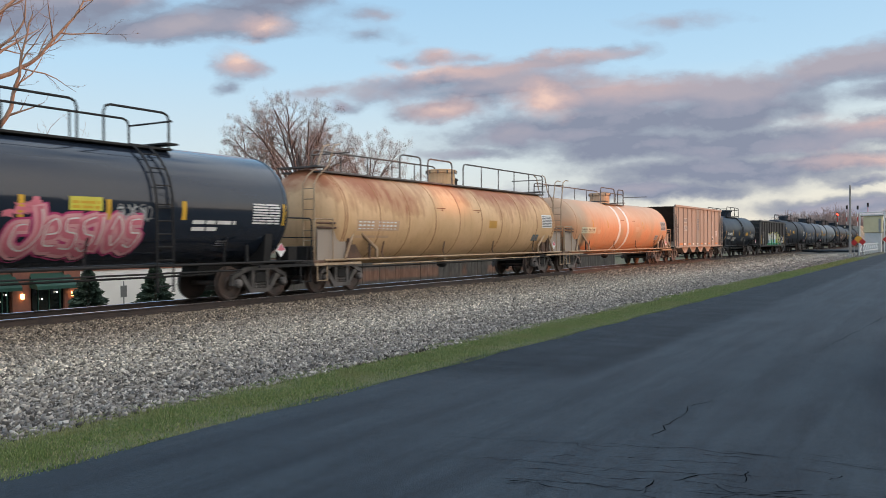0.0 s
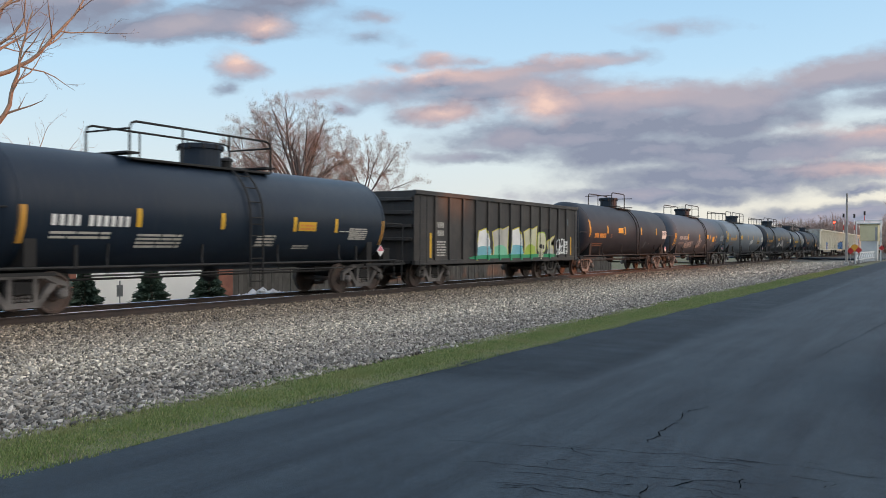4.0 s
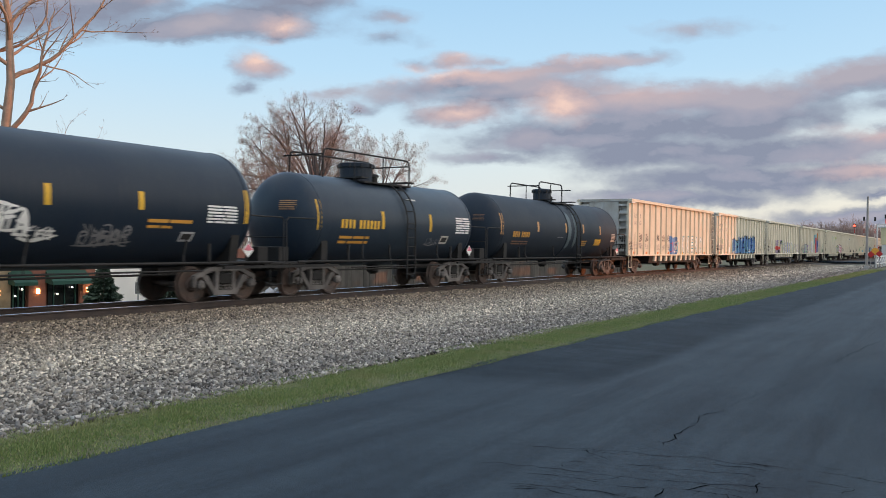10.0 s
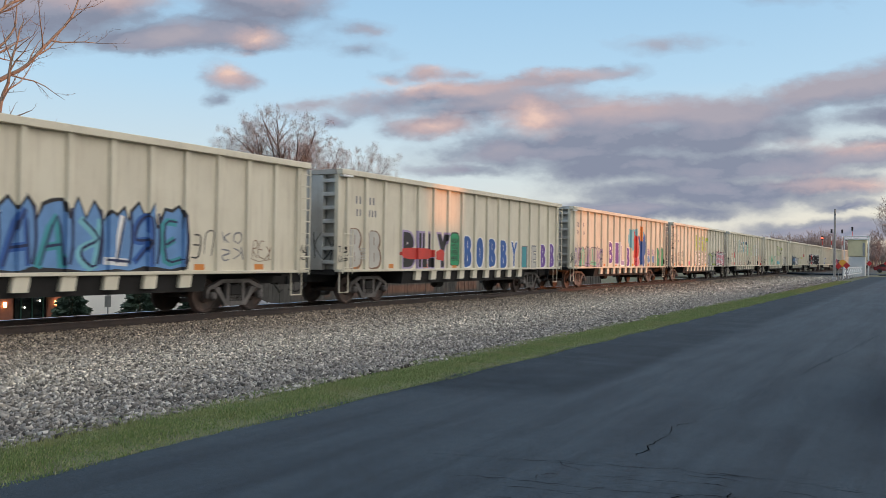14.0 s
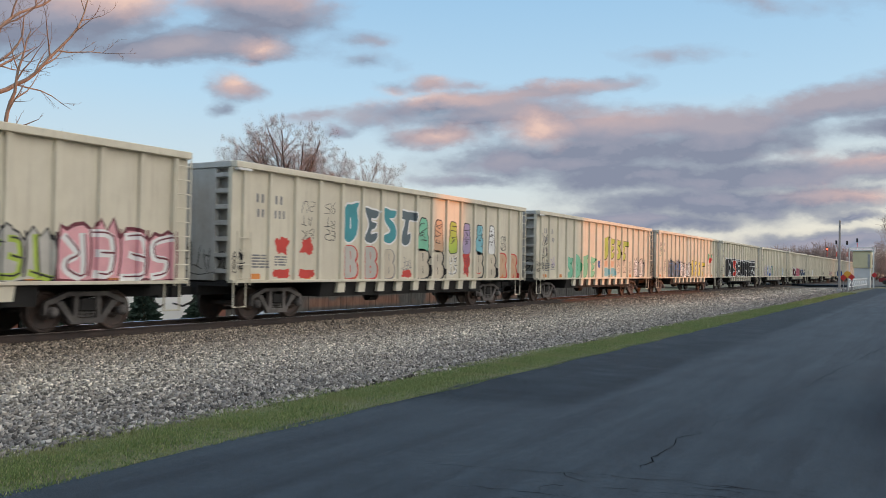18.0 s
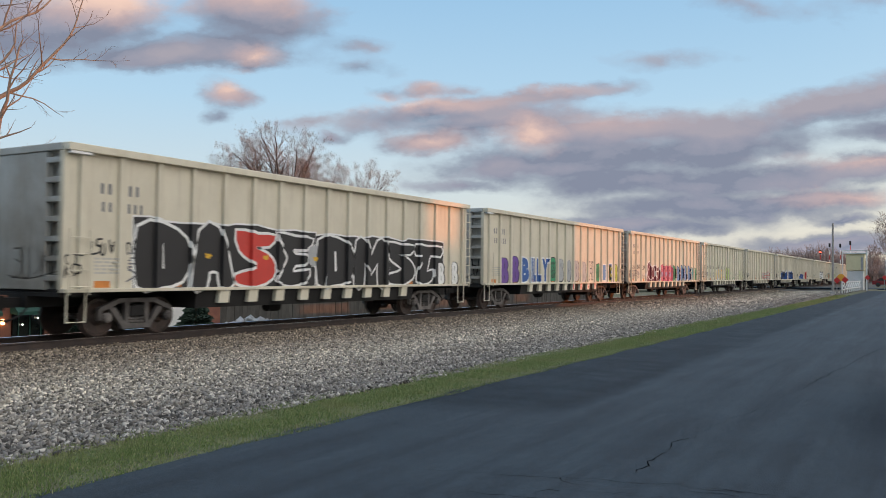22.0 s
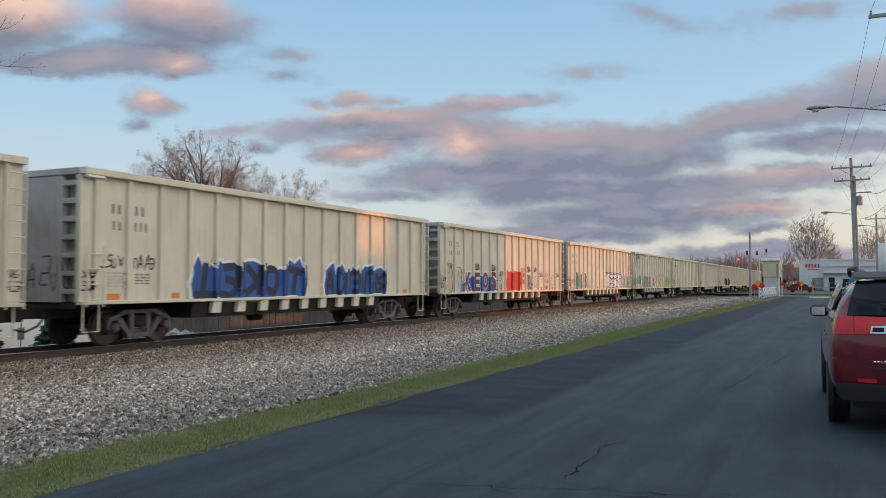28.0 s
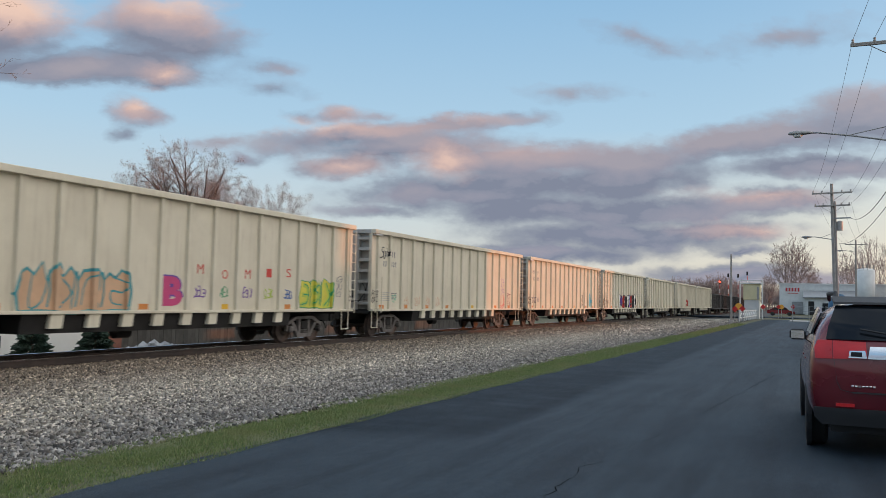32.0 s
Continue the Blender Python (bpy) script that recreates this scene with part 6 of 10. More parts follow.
gb_lay("small_print", bars(0.7, 0.6, 6, 3), 90.4, 1.15, "pale", 0.004)
gb_lay("car_mark", marks(1, 0.25, 0.32), 102.95, 2.55, "slate", 0.004)

# matt black car
car, lay = tank_car(104.95, 121.95, 105.6, 121.4, 1.53, 3.93, M_MATTBLACK, "matt black tank car with yellow stripes and marks", 113.35, ((1, 111.6, 113.9), (-1, 112.1, 115.4)), (112.9, 115.2), 114.2, dome_r=0.5)
stripes(lay, ((106.25, 2.05, 0.16, 0.90), (108.94, 2.25, 0.17, 0.44), (111.93, 2.23, 0.15, 0.44), (115.07, 2.25, 0.15, 0.44), (118.26, 2.27, 0.14, 0.44), (120.70, 2.05, 0.15, 0.88)))
word_block(lay, 107.04, 2.0, 1.8, 0.25, "amber", 4, 6, 1.56, 1.45, 0.18, "brown")
print_block(lay, 109.56, 2.02, 0.26, 0.22, 3, 4, "brown")
sheet_sign(lay, 110.84, 2.30, 0.82, 0.30, "yellow", 2, "amber", 4)
print_block(lay, 119.66, 2.03, 0.98, 0.56, 7, 5)
lay.head(2.7, 0.9, 0.35, 3, 9, "brown")
tank_tag(lay, 116.1, 1.5, 0.4, 0.35, "slate", 5, 4, 0.04)
tank_tag(lay, 117.0, 1.7, 0.3, 0.12, "grey", 6, 3, 0.04)
place(car, car["along"])

# slate grey car with scrawls
car, lay = tank_car(121.95, 139.15, 122.5, 138.8, 1.54, 3.95, M_SLATE, "slate grey tank car with chalky scrawls", 130.45, ((1, 128.2, 132.2), (-1, 128.2, 132.2)), (130.0, 132.3), 131.4, dome_r=0.55)
stripes(lay, ((123.05, 1.62, 0.18, 0.87), (126.42, 2.0, 0.17, 0.46), (129.72, 2.02, 0.15, 0.44), (133.2, 2.02, 0.15, 0.44), (135.25, 2.03, 0.15, 0.43), (137.95, 1.68, 0.16, 0.85)))
word_block(lay, 124.14, 2.04, 2.2, 0.25, "silver", 4, 6, 1.70, 1.5, 0.22, "grey")
for sd in (5, 8):
    tank_tag(lay, 125.75, 1.46, 2.3, 0.5, "silver", sd, 10, 0.05)
tank_tag(lay, 129.0, 1.46, 1.7, 0.16, "grey", 9, 10, 0.03)
for sd in (6, 7):
    tank_tag(lay, 129.4, 1.5, 1.2, 0.6, "silver", sd, 4, 0.07)
sheet_sign(lay, 131.93, 2.14, 0.78, 0.31, "yellow", 3, "amber", 4)
sheet_sign(lay, 134.08, 1.93, 0.66, 0.40, "yellow", 4, "amber", 6)
for y, z, w, n in ((131.9, 1.42, 0.8, 4), (134.0, 1.62, 0.55, 3), (135.5, 1.75, 0.9, 2)):
    print_block(lay, y, z, w, 0.09 * n, n, int(y), "grey")
print_block(lay, 136.92, 2.03, 0.98, 0.45, 6, 5, "silver")
lay.head(2.85, 0.8, 0.3, 3, 8, "silver")
place(car, car["along"])

# grey car
car, lay = tank_car(139.15, 158.1, 139.5, 157.45, 1.54, 3.95, M_GREY, "grey tank car with a yellow notice", 148.7, ((1, 142.2, 144.3), (-1, 142.2, 150.0), (1, 144.9, 150.0)), (143.8, 150.1), 144.65, dome_r=0.52)
stripes(lay, ((139.98, 1.99, 0.19, 0.89), (143.36, 2.18, 0.17, 0.44), (146.12, 2.18, 0.15, 0.43), (148.74, 2.17, 0.15, 0.44), (151.33, 2.20, 0.15, 0.42), (153.82, 2.18, 0.15, 0.43), (156.78, 2.1, 0.16, 0.85)))
word_block(lay, 141.08, 2.10, 2.08, 0.25, "amber", 4, 6, 1.72, 1.25, 0.26, "brown")
lay("mark_panel", outline([(0, 0), (0.42, 0), (0.42, 0.28), (0, 0.28)]), 140.52, 2.38, P["brown"])
print_block(lay, 143.6, 2.1, 0.28, 0.22, 3, 7, "brown")
sheet_sign(lay, 145.26, 2.23, 0.82, 0.30, "yellow", 3, "amber", 4)
lay("notice_panel", outline([(0, 0), (0.22, 0), (0.28, 0.14), (0.06, 0.14)]), 140.9, 1.52, P["white"])
for sd in (6, 9):
    tank_tag(lay, 150.0, 1.82, 1.3, 0.44, "white", sd, 6, 0.09)
lay("notice_panel", outline([(0, 0), (1.2, 0), (1.3, 0.26), (0.1, 0.26)]), 153.6, 1.80, P["black"])
lay("small_print", bars(1.25, 0.10, 1, 5, 0.2), 153.65, 2.08, P["yellow"])
lay("small_print", bars(1.0, 0.06, 1, 6, 0.2), 153.75, 1.88, P["amber"], "", 0.010)
print_block(lay, 155.70, 2.05, 0.95, 0.54, 7, 5)
lay.head(2.75, 1.0, 0.4, 3, 4, "brown")
place(car, car["along"])

# long black car with white tags
car, lay = tank_car(158.1, 177.6, 158.85, 176.75, 1.55, 3.97, M_BLACK, "long black tank car with white sprayed tags", 167.9, ((1, 161.3, 163.5), (-1, 161.3, 169.3), (1, 164.0, 169.3)), (163.0, 169.4), 163.6, dome_r=0.55)
stripes(lay, ((159.5, 2.09, 0.18, 0.87), (162.93, 2.29, 0.16, 0.45), (165.35, 2.29, 0.15, 0.44), (168.33, 2.29, 0.15, 0.44), (170.28, 2.28, 0.15, 0.45), (172.6, 2.28, 0.15, 0.42), (175.92, 2.05, 0.15, 0.88)))
word_block(lay, 160.41, 2.03, 2.17, 0.27, "amber", 4, 6, 1.62, 1.55, 0.3, "brown")
print_block(lay, 163.27, 2.05, 0.3, 0.22, 3, 7, "brown")
sheet_sign(lay, 166.39, 2.23, 0.83, 0.28, "yellow", 2, "amber", 4)
for y, z, w, hh, col, n in ((163.7, 1.4, 0.6, 0.55, "slate", 2), (164.5, 1.5, 1.0, 0.32, "silver", 4), (166.7, 1.58, 1.15, 0.5, "white", 4), (168.52, 1.65, 1.5, 0.62, "white", 5), (169.9, 1.54, 0.75, 0.3, "white", 3), (171.2, 1.42, 1.3, 0.46, "grey", 5)):
    for sd in (5, 6):
        tank_tag(lay, y, z, w, hh, col, int(y * 10) + sd, n, 0.085)
lay("small_print", bars(1.35, 0.10, 1, 5, 0.2), 172.9, 2.0, P["amber"])
lay("small_print", bars(0.7, 0.08, 1, 6, 0.2), 172.9, 1.87, P["amber"])
print_block(lay, 174.66, 2.04, 1.0, 0.47, 6, 5)
lay("inspection_label", outline([(0, 0), (0.42, 0), (0.46, 0.24), (0.04, 0.24)]), 173.9, 1.56, P["silver"])
lay("inspection_label", outline([(0.06, 0.05), (0.37, 0.05), (0.40, 0.19), (0.09, 0.19)]), 173.9, 1.56, P["black"], "", 0.010)
lay.head(2.75, 1.0, 0.42, 4, 4, "ochre")
place(car, car["along"])

# short black car with large yellow marks
car, lay = tank_car(177.6, 189.25, 178.45, 188.6, 1.45, 3.72, M_SLATEBLACK, "short black tank car with large yellow marks", 182.6, ((1, 179.9, 184.6), (-1, 180.2, 184.6)), (182.0, 184.7), 183.75, dome_r=0.55)
stripes(lay, ((179.0, 1.96, 0.19, 0.90), (182.16, 2.06, 0.15, 0.57), (185.03, 2.02, 0.15, 0.62), (188.0, 2.02, 0.15, 0.85)))
word_block(lay, 180.07, 2.04, 2.04, 0.27, "yellow", 4, 6, 1.57, 1.5, 0.3, "amber")
print_block(lay, 186.84, 2.0, 1.0, 0.62, 7, 5)
print_block(lay, 183.9, 3.08, 0.55, 0.09, 1, 5, "pale")
lay("inspection_label", outline([(0, 0), (0.48, 0), (0.52, 0.29), (0.04, 0.29)]), 185.85, 1.6, P["pale"])
lay("inspection_label", outline([(0.07, 0.06), (0.42, 0.06), (0.45, 0.23), (0.1, 0.23)]), 185.85, 1.6, P["black"], "", 0.010)
tank_tag(lay, 184.9, 1.55, 0.8, 0.26, "grey", 6, 4, 0.05)
lay.head(2.55, 0.9, 0.45, 4, 3, "ochre")
place(car, car["along"])

# black car with faded stripes
car, lay = tank_car(189.25, 205.35, 189.95, 204.55, 1.46, 3.78, M_MATTBLACK, "black tank car with faded stripes and a scuffed band", 197.35, ((1, 195.3, 197.9), (-1, 195.6, 199.0)), (197.0, 199.4), 198.4, dome_r=0.42, band=(197.2, 198.65))
stripes(lay, ((190.5, 2.03, 0.18, 0.88), (193.89, 2.21, 0.17, 0.44), (196.98, 2.23, 0.15, 0.44), (199.11, 2.23, 0.15, 0.44), (201.38, 2.20, 0.15, 0.44), (203.95, 2.0, 0.15, 0.85)), "ochre")
word_block(lay, 191.57, 1.94, 1.62, 0.24, "amber", 4, 5, 1.63, 1.55, 0.2, "brown")
sheet_sign(lay, 200.86, 1.64, 0.8, 0.31, "yellow", 3, "amber", 4)
print_block(lay, 199.15, 1.62, 0.65, 0.28, 3, 6, "amber")
print_block(lay, 196.1, 1.97, 0.7, 0.07, 1, 5, "grey")
print_block(lay, 203.12, 1.84, 0.98, 0.45, 6, 5, "pale")
for y, w in ((197.25, 0.35), (198.0, 0.3)):
    tank_spray(lay, y, 1.5, w, 1.7, "slate", int(y), 0.12, 0.036)
lay.head(2.6, 0.8, 0.4, 4, 6, "brown")
place(car, car["along"])

first = gondola()
TANS = []
for k in range(N_TAN):
    y = TAN_START + TAN_STEP * (k + 0.5)
    car = first if k == 0 else copy_thing(first, pose(TRACK_X, y, 0))
    car.matrix_basis = pose(TRACK_X, y, 0)
    TANS.append(car)
    TRAIN.append((car, y))
# dark gondolas close the train
dark = black_gondola()
tagged(dark, "weathered black steel gondola car", "railcar", "black gondola cars")
for k in range(7):
    y = TAN_START + TAN_STEP * N_TAN + 13.6 * UNIT * (k + 0.5)
    car = dark if k == 0 else copy_thing(dark, pose(TRACK_X, y, 0))
    car.matrix_basis = pose(TRACK_X, y, 0)
    TRAIN.append((car, y))

# ---------------------------------------------------------------- marks and sprayed pieces on the tan cars
def panel_mid(p):
    """Middle of a side bay, counted from the car's low end."""
    e = [0.0] + G_POSTS + [G_LEN]
    return (e[p] + e[p + 1]) / 2 - G_LEN / 2


def fit_letter(ch, w, h, offset, like=None):
    """One fat letter in a box w by h; like: the box of the thinner letter that it must match."""
    bm = glyphs(ch, 1.0, round(offset, 3))
    xs, ys = [v.co.x for v in bm.verts], [v.co.y for v in bm.verts]
    bb = like or (min(xs), max(xs), min(ys), max(ys))
    for v in bm.verts:
        v.co.x = (v.co.x - bb[0]) / (bb[1] - bb[0]) * w
        v.co.y = (v.co.y - bb[2]) / (bb[3] - bb[2]) * h
    return bm, bb


def letters(car, text, p, z, h, fill, edge="black", w=0.80, step=1, fat=0.035, rim=0.045, tilt=0.0, jitter=3, spread=None):
    """A sprayed word, a letter to each bay from bay p on (or spread evenly over that many metres); fill may be a list."""
    r = random.Random(hash_text(text) + p)
    for k, ch in enumerate(text):
        if ch == " ":
            continue
        f = fill[k % len(fill)] if isinstance(fill, (list, tuple)) else fill
        y = panel_mid(p + k * step) - w / 2 if spread is None else panel_mid(p) - 0.4 + spread * k
        zz = z + r.uniform(-0.03, 0.03) * jitter
        hh = h * r.uniform(0.95, 1.05)
        bm, bb = fit_letter(ch, w, hh, fat)
        if edge:
            rimmed, _ = fit_letter(ch, w, hh, fat + rim, bb)
            for v in rimmed.verts:
                v.co.x += (v.co.y - hh / 2) * tilt
            apply_flat("sprayed_outline", rimmed, (y, zz), P[edge], car, g_depth(0.003), G_CUTS)
        for v in bm.verts:
            v.co.x += (v.co.y - hh / 2) * tilt
        apply_flat("sprayed_letter", bm, (y, zz), P[f], car, g_depth(0.006), G_CUTS)


def big_letter(car, ch, y0, y1, z0, z1, fill, edge, fat=0.10, rim=0.075):
    """One swollen letter that fills a stretch of the side, post and panel alike."""
    bm, bb = fit_letter(ch, y1 - y0, z1 - z0, fat)
    ring, _ = fit_letter(ch, y1 - y0, z1 - z0, fat + rim, bb)
    apply_flat("sprayed_outline", ring, (y0 - 9.38, z0), P[edge], car, g_depth(0.003), G_CUTS)
    apply_flat("sprayed_letter", bm, (y0 - 9.38, z0), P[fill], car, g_depth(0.006), G_CUTS)


def hash_text(s):
    return sum((i + 1) * ord(c) for i, c in enumerate(s))


def spray(car, p, z, w, h, colour, seed, rough=0.14, lift=0.004, name="sprayed_patch", dy=0.0, bumps=9):
    bm = blob(w, h, seed, bumps, rough)
    bmesh.ops.triangulate(bm, faces=list(bm.faces))
    return apply_flat(name, bm, (panel_mid(p) - w / 2 + dy, z), P[colour], car, g_depth(lift), G_CUTS)


def bubble(car, p, z, w, h, colour, edge, seed, words="", ink="black"):
    """A swollen outlined shape, with small words in it where they can be read."""
    spray(car, p, z - 0.04, w + 0.09, h + 0.09, edge, seed, 0.06, 0.003, "sprayed_outline", 0, 3)
    spray(car, p, z, w, h, colour, seed, 0.06, 0.006, "sprayed_bubble", 0, 3)
    for k, word in enumerate(words.split()):
        n = len(words.split())
        bm = glyphs(word, 0.26, 0.006)
        ww = max(v.co.x for v in bm.verts)
        for v in bm.verts:
            v.co.x *= w * 0.72 / ww if ww > w * 0.72 else 1.0
        ww = max(v.co.x for v in bm.verts)
        apply_flat("sprayed_word", bm, (panel_mid(p) - ww / 2, z + h * (0.80 - 0.72 * k / n) - 0.12), P[ink], car, g_depth(0.009), G_CUTS)


STYLE = {
    "B": ([(0.05, 0.90), (0.5, 1.0), (1.0, 1.08), (0.86, 0.86), (0.95, 0.55), (0.85, 0.2), (0.5, 0.0), (0.05, 0.08)], [[(0.42, 0.64), (0.45, 0.36)]]),
    "E": ([(0.0, 1.0), (0.5, 0.95), (1.0, 0.92), (0.8, 0.72), (0.45, 0.72), (0.5, 0.6), (0.85, 0.58), (0.7, 0.42), (0.5, 0.4), (0.45, 0.25), (0.9, 0.3), (0.8, 0.1), (0.4, 0.0), (0.0, 0.1), (0.2, 0.35), (0.3, 0.55), (0.15, 0.75)], []),
    "S": ([(0.0, 1.0), (0.5, 0.95), (0.95, 0.95), (0.8, 0.75), (0.4, 0.72), (0.75, 0.6), (0.95, 0.4), (0.9, 0.15), (0.5, 0.0), (0.05, 0.05), (0.0, 0.2), (0.35, 0.28), (0.5, 0.38), (0.3, 0.5), (0.08, 0.65)], []),
    "T": ([(0.0, 0.98), (0.5, 0.95), (1.15, 0.95), (1.1, 0.72), (0.65, 0.74), (0.55, 0.5), (0.5, 0.3), (0.75, 0.35), (0.7, 0.1), (0.35, 0.0), (0.05, 0.08), (0.1, 0.35), (0.25, 0.55), (0.28, 0.74), (0.0, 0.74)], []),
    "M": ([(0.0, 0.0), (0.05, 0.98), (0.32, 1.0), (0.5, 0.66), (0.68, 1.0), (0.95, 0.98), (1.0, 0.0), (0.72, 0.0), (0.70, 0.5), (0.5, 0.25), (0.30, 0.5), (0.28, 0.0)], []),
    "U": ([(0.0, 0.95), (0.35, 1.0), (0.38, 0.42), (0.62, 0.42), (0.65, 1.0), (1.0, 0.95), (0.95, 0.1), (0.6, 0.0), (0.2, 0.0), (0.02, 0.15)], []),
    "A": ([(0.0, 0.0), (0.2, 0.95), (0.6, 1.02), (0.95, 0.05), (0.65, 0.0), (0.6, 0.25), (0.4, 0.25), (0.35, 0.0)], []),
    "D": ([(0.0, 0.95), (0.5, 1.02), (0.92, 0.8), (1.0, 0.45), (0.85, 0.1), (0.4, 0.0), (0.0, 0.03)], [[(0.45, 0.68), (0.47, 0.32)]]),
}
ROUND = {
    "B": ([(0.04, 0.0), (0.02, 0.5), (0.0, 0.97), (0.30, 1.02), (0.66, 1.0), (0.90, 0.86), (0.92, 0.68), (0.80, 0.54), (0.96, 0.42), (1.0, 0.2), (0.85, 0.03), (0.45, -0.02)], [[(0.42, 0.84), (0.44, 0.62)], [(0.44, 0.38), (0.46, 0.16)]]),
    "O": ([(0.5, -0.02), (0.12, 0.12), (0.0, 0.5), (0.12, 0.9), (0.5, 1.02), (0.88, 0.9), (1.0, 0.5), (0.88, 0.12)], [[(0.48, 0.66), (0.5, 0.34)]]),
    "R": ([(0.04, 0.0), (0.02, 0.5), (0.0, 0.97), (0.40, 1.02), (0.85, 0.95), (0.95, 0.70), (0.82, 0.52), (0.98, 0.25), (1.0, 0.0), (0.62, -0.02), (0.52, 0.2), (0.42, 0.0)], [[(0.42, 0.84), (0.46, 0.62)]]),
}


def fill_flat(pts):
    bm = outline(pts)
    bmesh.ops.triangulate(bm, faces=list(bm.faces))
    return bm


def hand(car, text, p, z, h, fill, edge, w=0.8, book=None, rim=0.05, drop=(0.03, -0.02), step=1, soft=False):
    """A sprayed word in a writer's own letter shapes, one to a bay, with a rim pushed to one side."""
    book = book or STYLE
    for k, ch in enumerate(text):
        f = fill[k % len(fill)] if isinstance(fill, (list, tuple)) else fill
        pts, slits = book[ch]
        r = random.Random(hash_text(text) + 7 * k + p)
        hh = h * r.uniform(0.96, 1.04)
        zz = z + r.uniform(-0.05, 0.05)
        y = panel_mid(p + k * step) - w / 2 + r.uniform(-0.04, 0.04)
        line = curve_through([(x * w, v * hh) for x, v in pts], True, 3 if book is ROUND else 2)
        if edge:
            apply_flat("sprayed_outline", fill_flat(grown(line, rim)), (y + drop[0], zz + drop[1]), P[edge], car, g_depth(0.003), G_CUTS)
        apply_flat("sprayed_letter", fill_flat(line), (y, zz), P[f], car, g_depth(0.006), G_CUTS)
        for sl in slits:
            apply_flat("sprayed_line", stroke([(x * w, v * hh) for x, v in sl], 0.09 * w, taper=0.4), (y, zz), P[edge or "black"], car, g_depth(0.008), G_CUTS)


def packed(car, text, y0, y1, z, h, fill, edge, back, rim=0.05, seed=1):
    """Big letters shoulder to shoulder on one ragged ground."""
    r = random.Random(seed)
    step = (y1 - y0) / len(text)
    n = 4 * len(text)
    body = [(-0.1, -0.03), (y1 - y0 + 0.1, -0.03)] + [((y1 - y0) * (1 - i / n) + (0.12 if i == 0 else -0.12 if i == n else 0), h * (1.04 + r.uniform(-0.02, 0.06))) for i in range(n + 1)]
    apply_flat("sprayed_outline", fill_flat(grown(body, 0.05)), (y0 - 9.38, z), P[edge], car, g_depth(0.001), G_CUTS)
    apply_flat("sprayed_body", fill_flat(body), (y0 - 9.38, z), P[back], car, g_depth(0.003), G_CUTS)
    for k, ch in enumerate(text):
        pts, slits = STYLE[ch]
        w = step * 1.0 * (0.86 if ch == "T" else 1.0)
        line = curve_through([(x * w, v * h * 0.98) for x, v in pts], True, 2)
        f = fill[k % len(fill)] if isinstance(fill, (list, tuple)) else fill
        at = (y0 - 9.38 + k * step, z)
        apply_flat("sprayed_outline", fill_flat(grown(line, rim)), at, P[edge], car, g_depth(0.005), G_CUTS)
        apply_flat("sprayed_letter", fill_flat(line), at, P[f], car, g_depth(0.007), G_CUTS)
        for sl in slits:
            apply_flat("sprayed_line", stroke([(x * w, v * h) for x, v in sl], 0.10 * w, taper=0.5), at, P[edge], car, g_depth(0.009), G_CUTS)


def wild(car, p0, p1, z, h, colours, seed, edge="black", n=None, spike=0.35, rim=0.07):
    """Interlocked ribbon signs from bay p0 to bay p1: rim, fill, and a fine inner line."""
    r = random.Random(seed)
    y0, y1 = panel_mid(p0) - 0.5, panel_mid(p1) + 0.5
    n = n or (p1 - p0 + 1)
    step = (y1 - y0) / n
    pen = min(0.34 * step, 0.30 * h)
    signs = [mangled(r, step * 0.92, h * r.uniform(0.8, 1.0), 3) for _ in range(n)]
    for layer, width, col in ((0, pen + 2.2 * rim, edge), (1, pen, None), (2, 0.03, edge)):
        for k, lines in enumerate(signs):
            bm = bmesh.new()
            for i, line in enumerate(lines):
                if layer == 2:
                    line = [(x + r.uniform(-0.02, 0.02) + pen * 0.1, v + pen * 0.12) for x, v in line[1:-1]]
                if len(line) > 1:
                    stroke(line, width, bm, 0.0004 * i + 0.0012 * (k % 2), 0.0 if layer < 2 else 0.5)
            if bm.faces:
                apply_flat("sprayed_outline" if layer == 0 else "sprayed_sign" if layer == 1 else "sprayed_line", bm, (y0 + k * step + 0.04 * step, z), P[col or colours[k % len(colours)]], car, g_depth(0.003 + 0.003 * layer), G_CUTS)


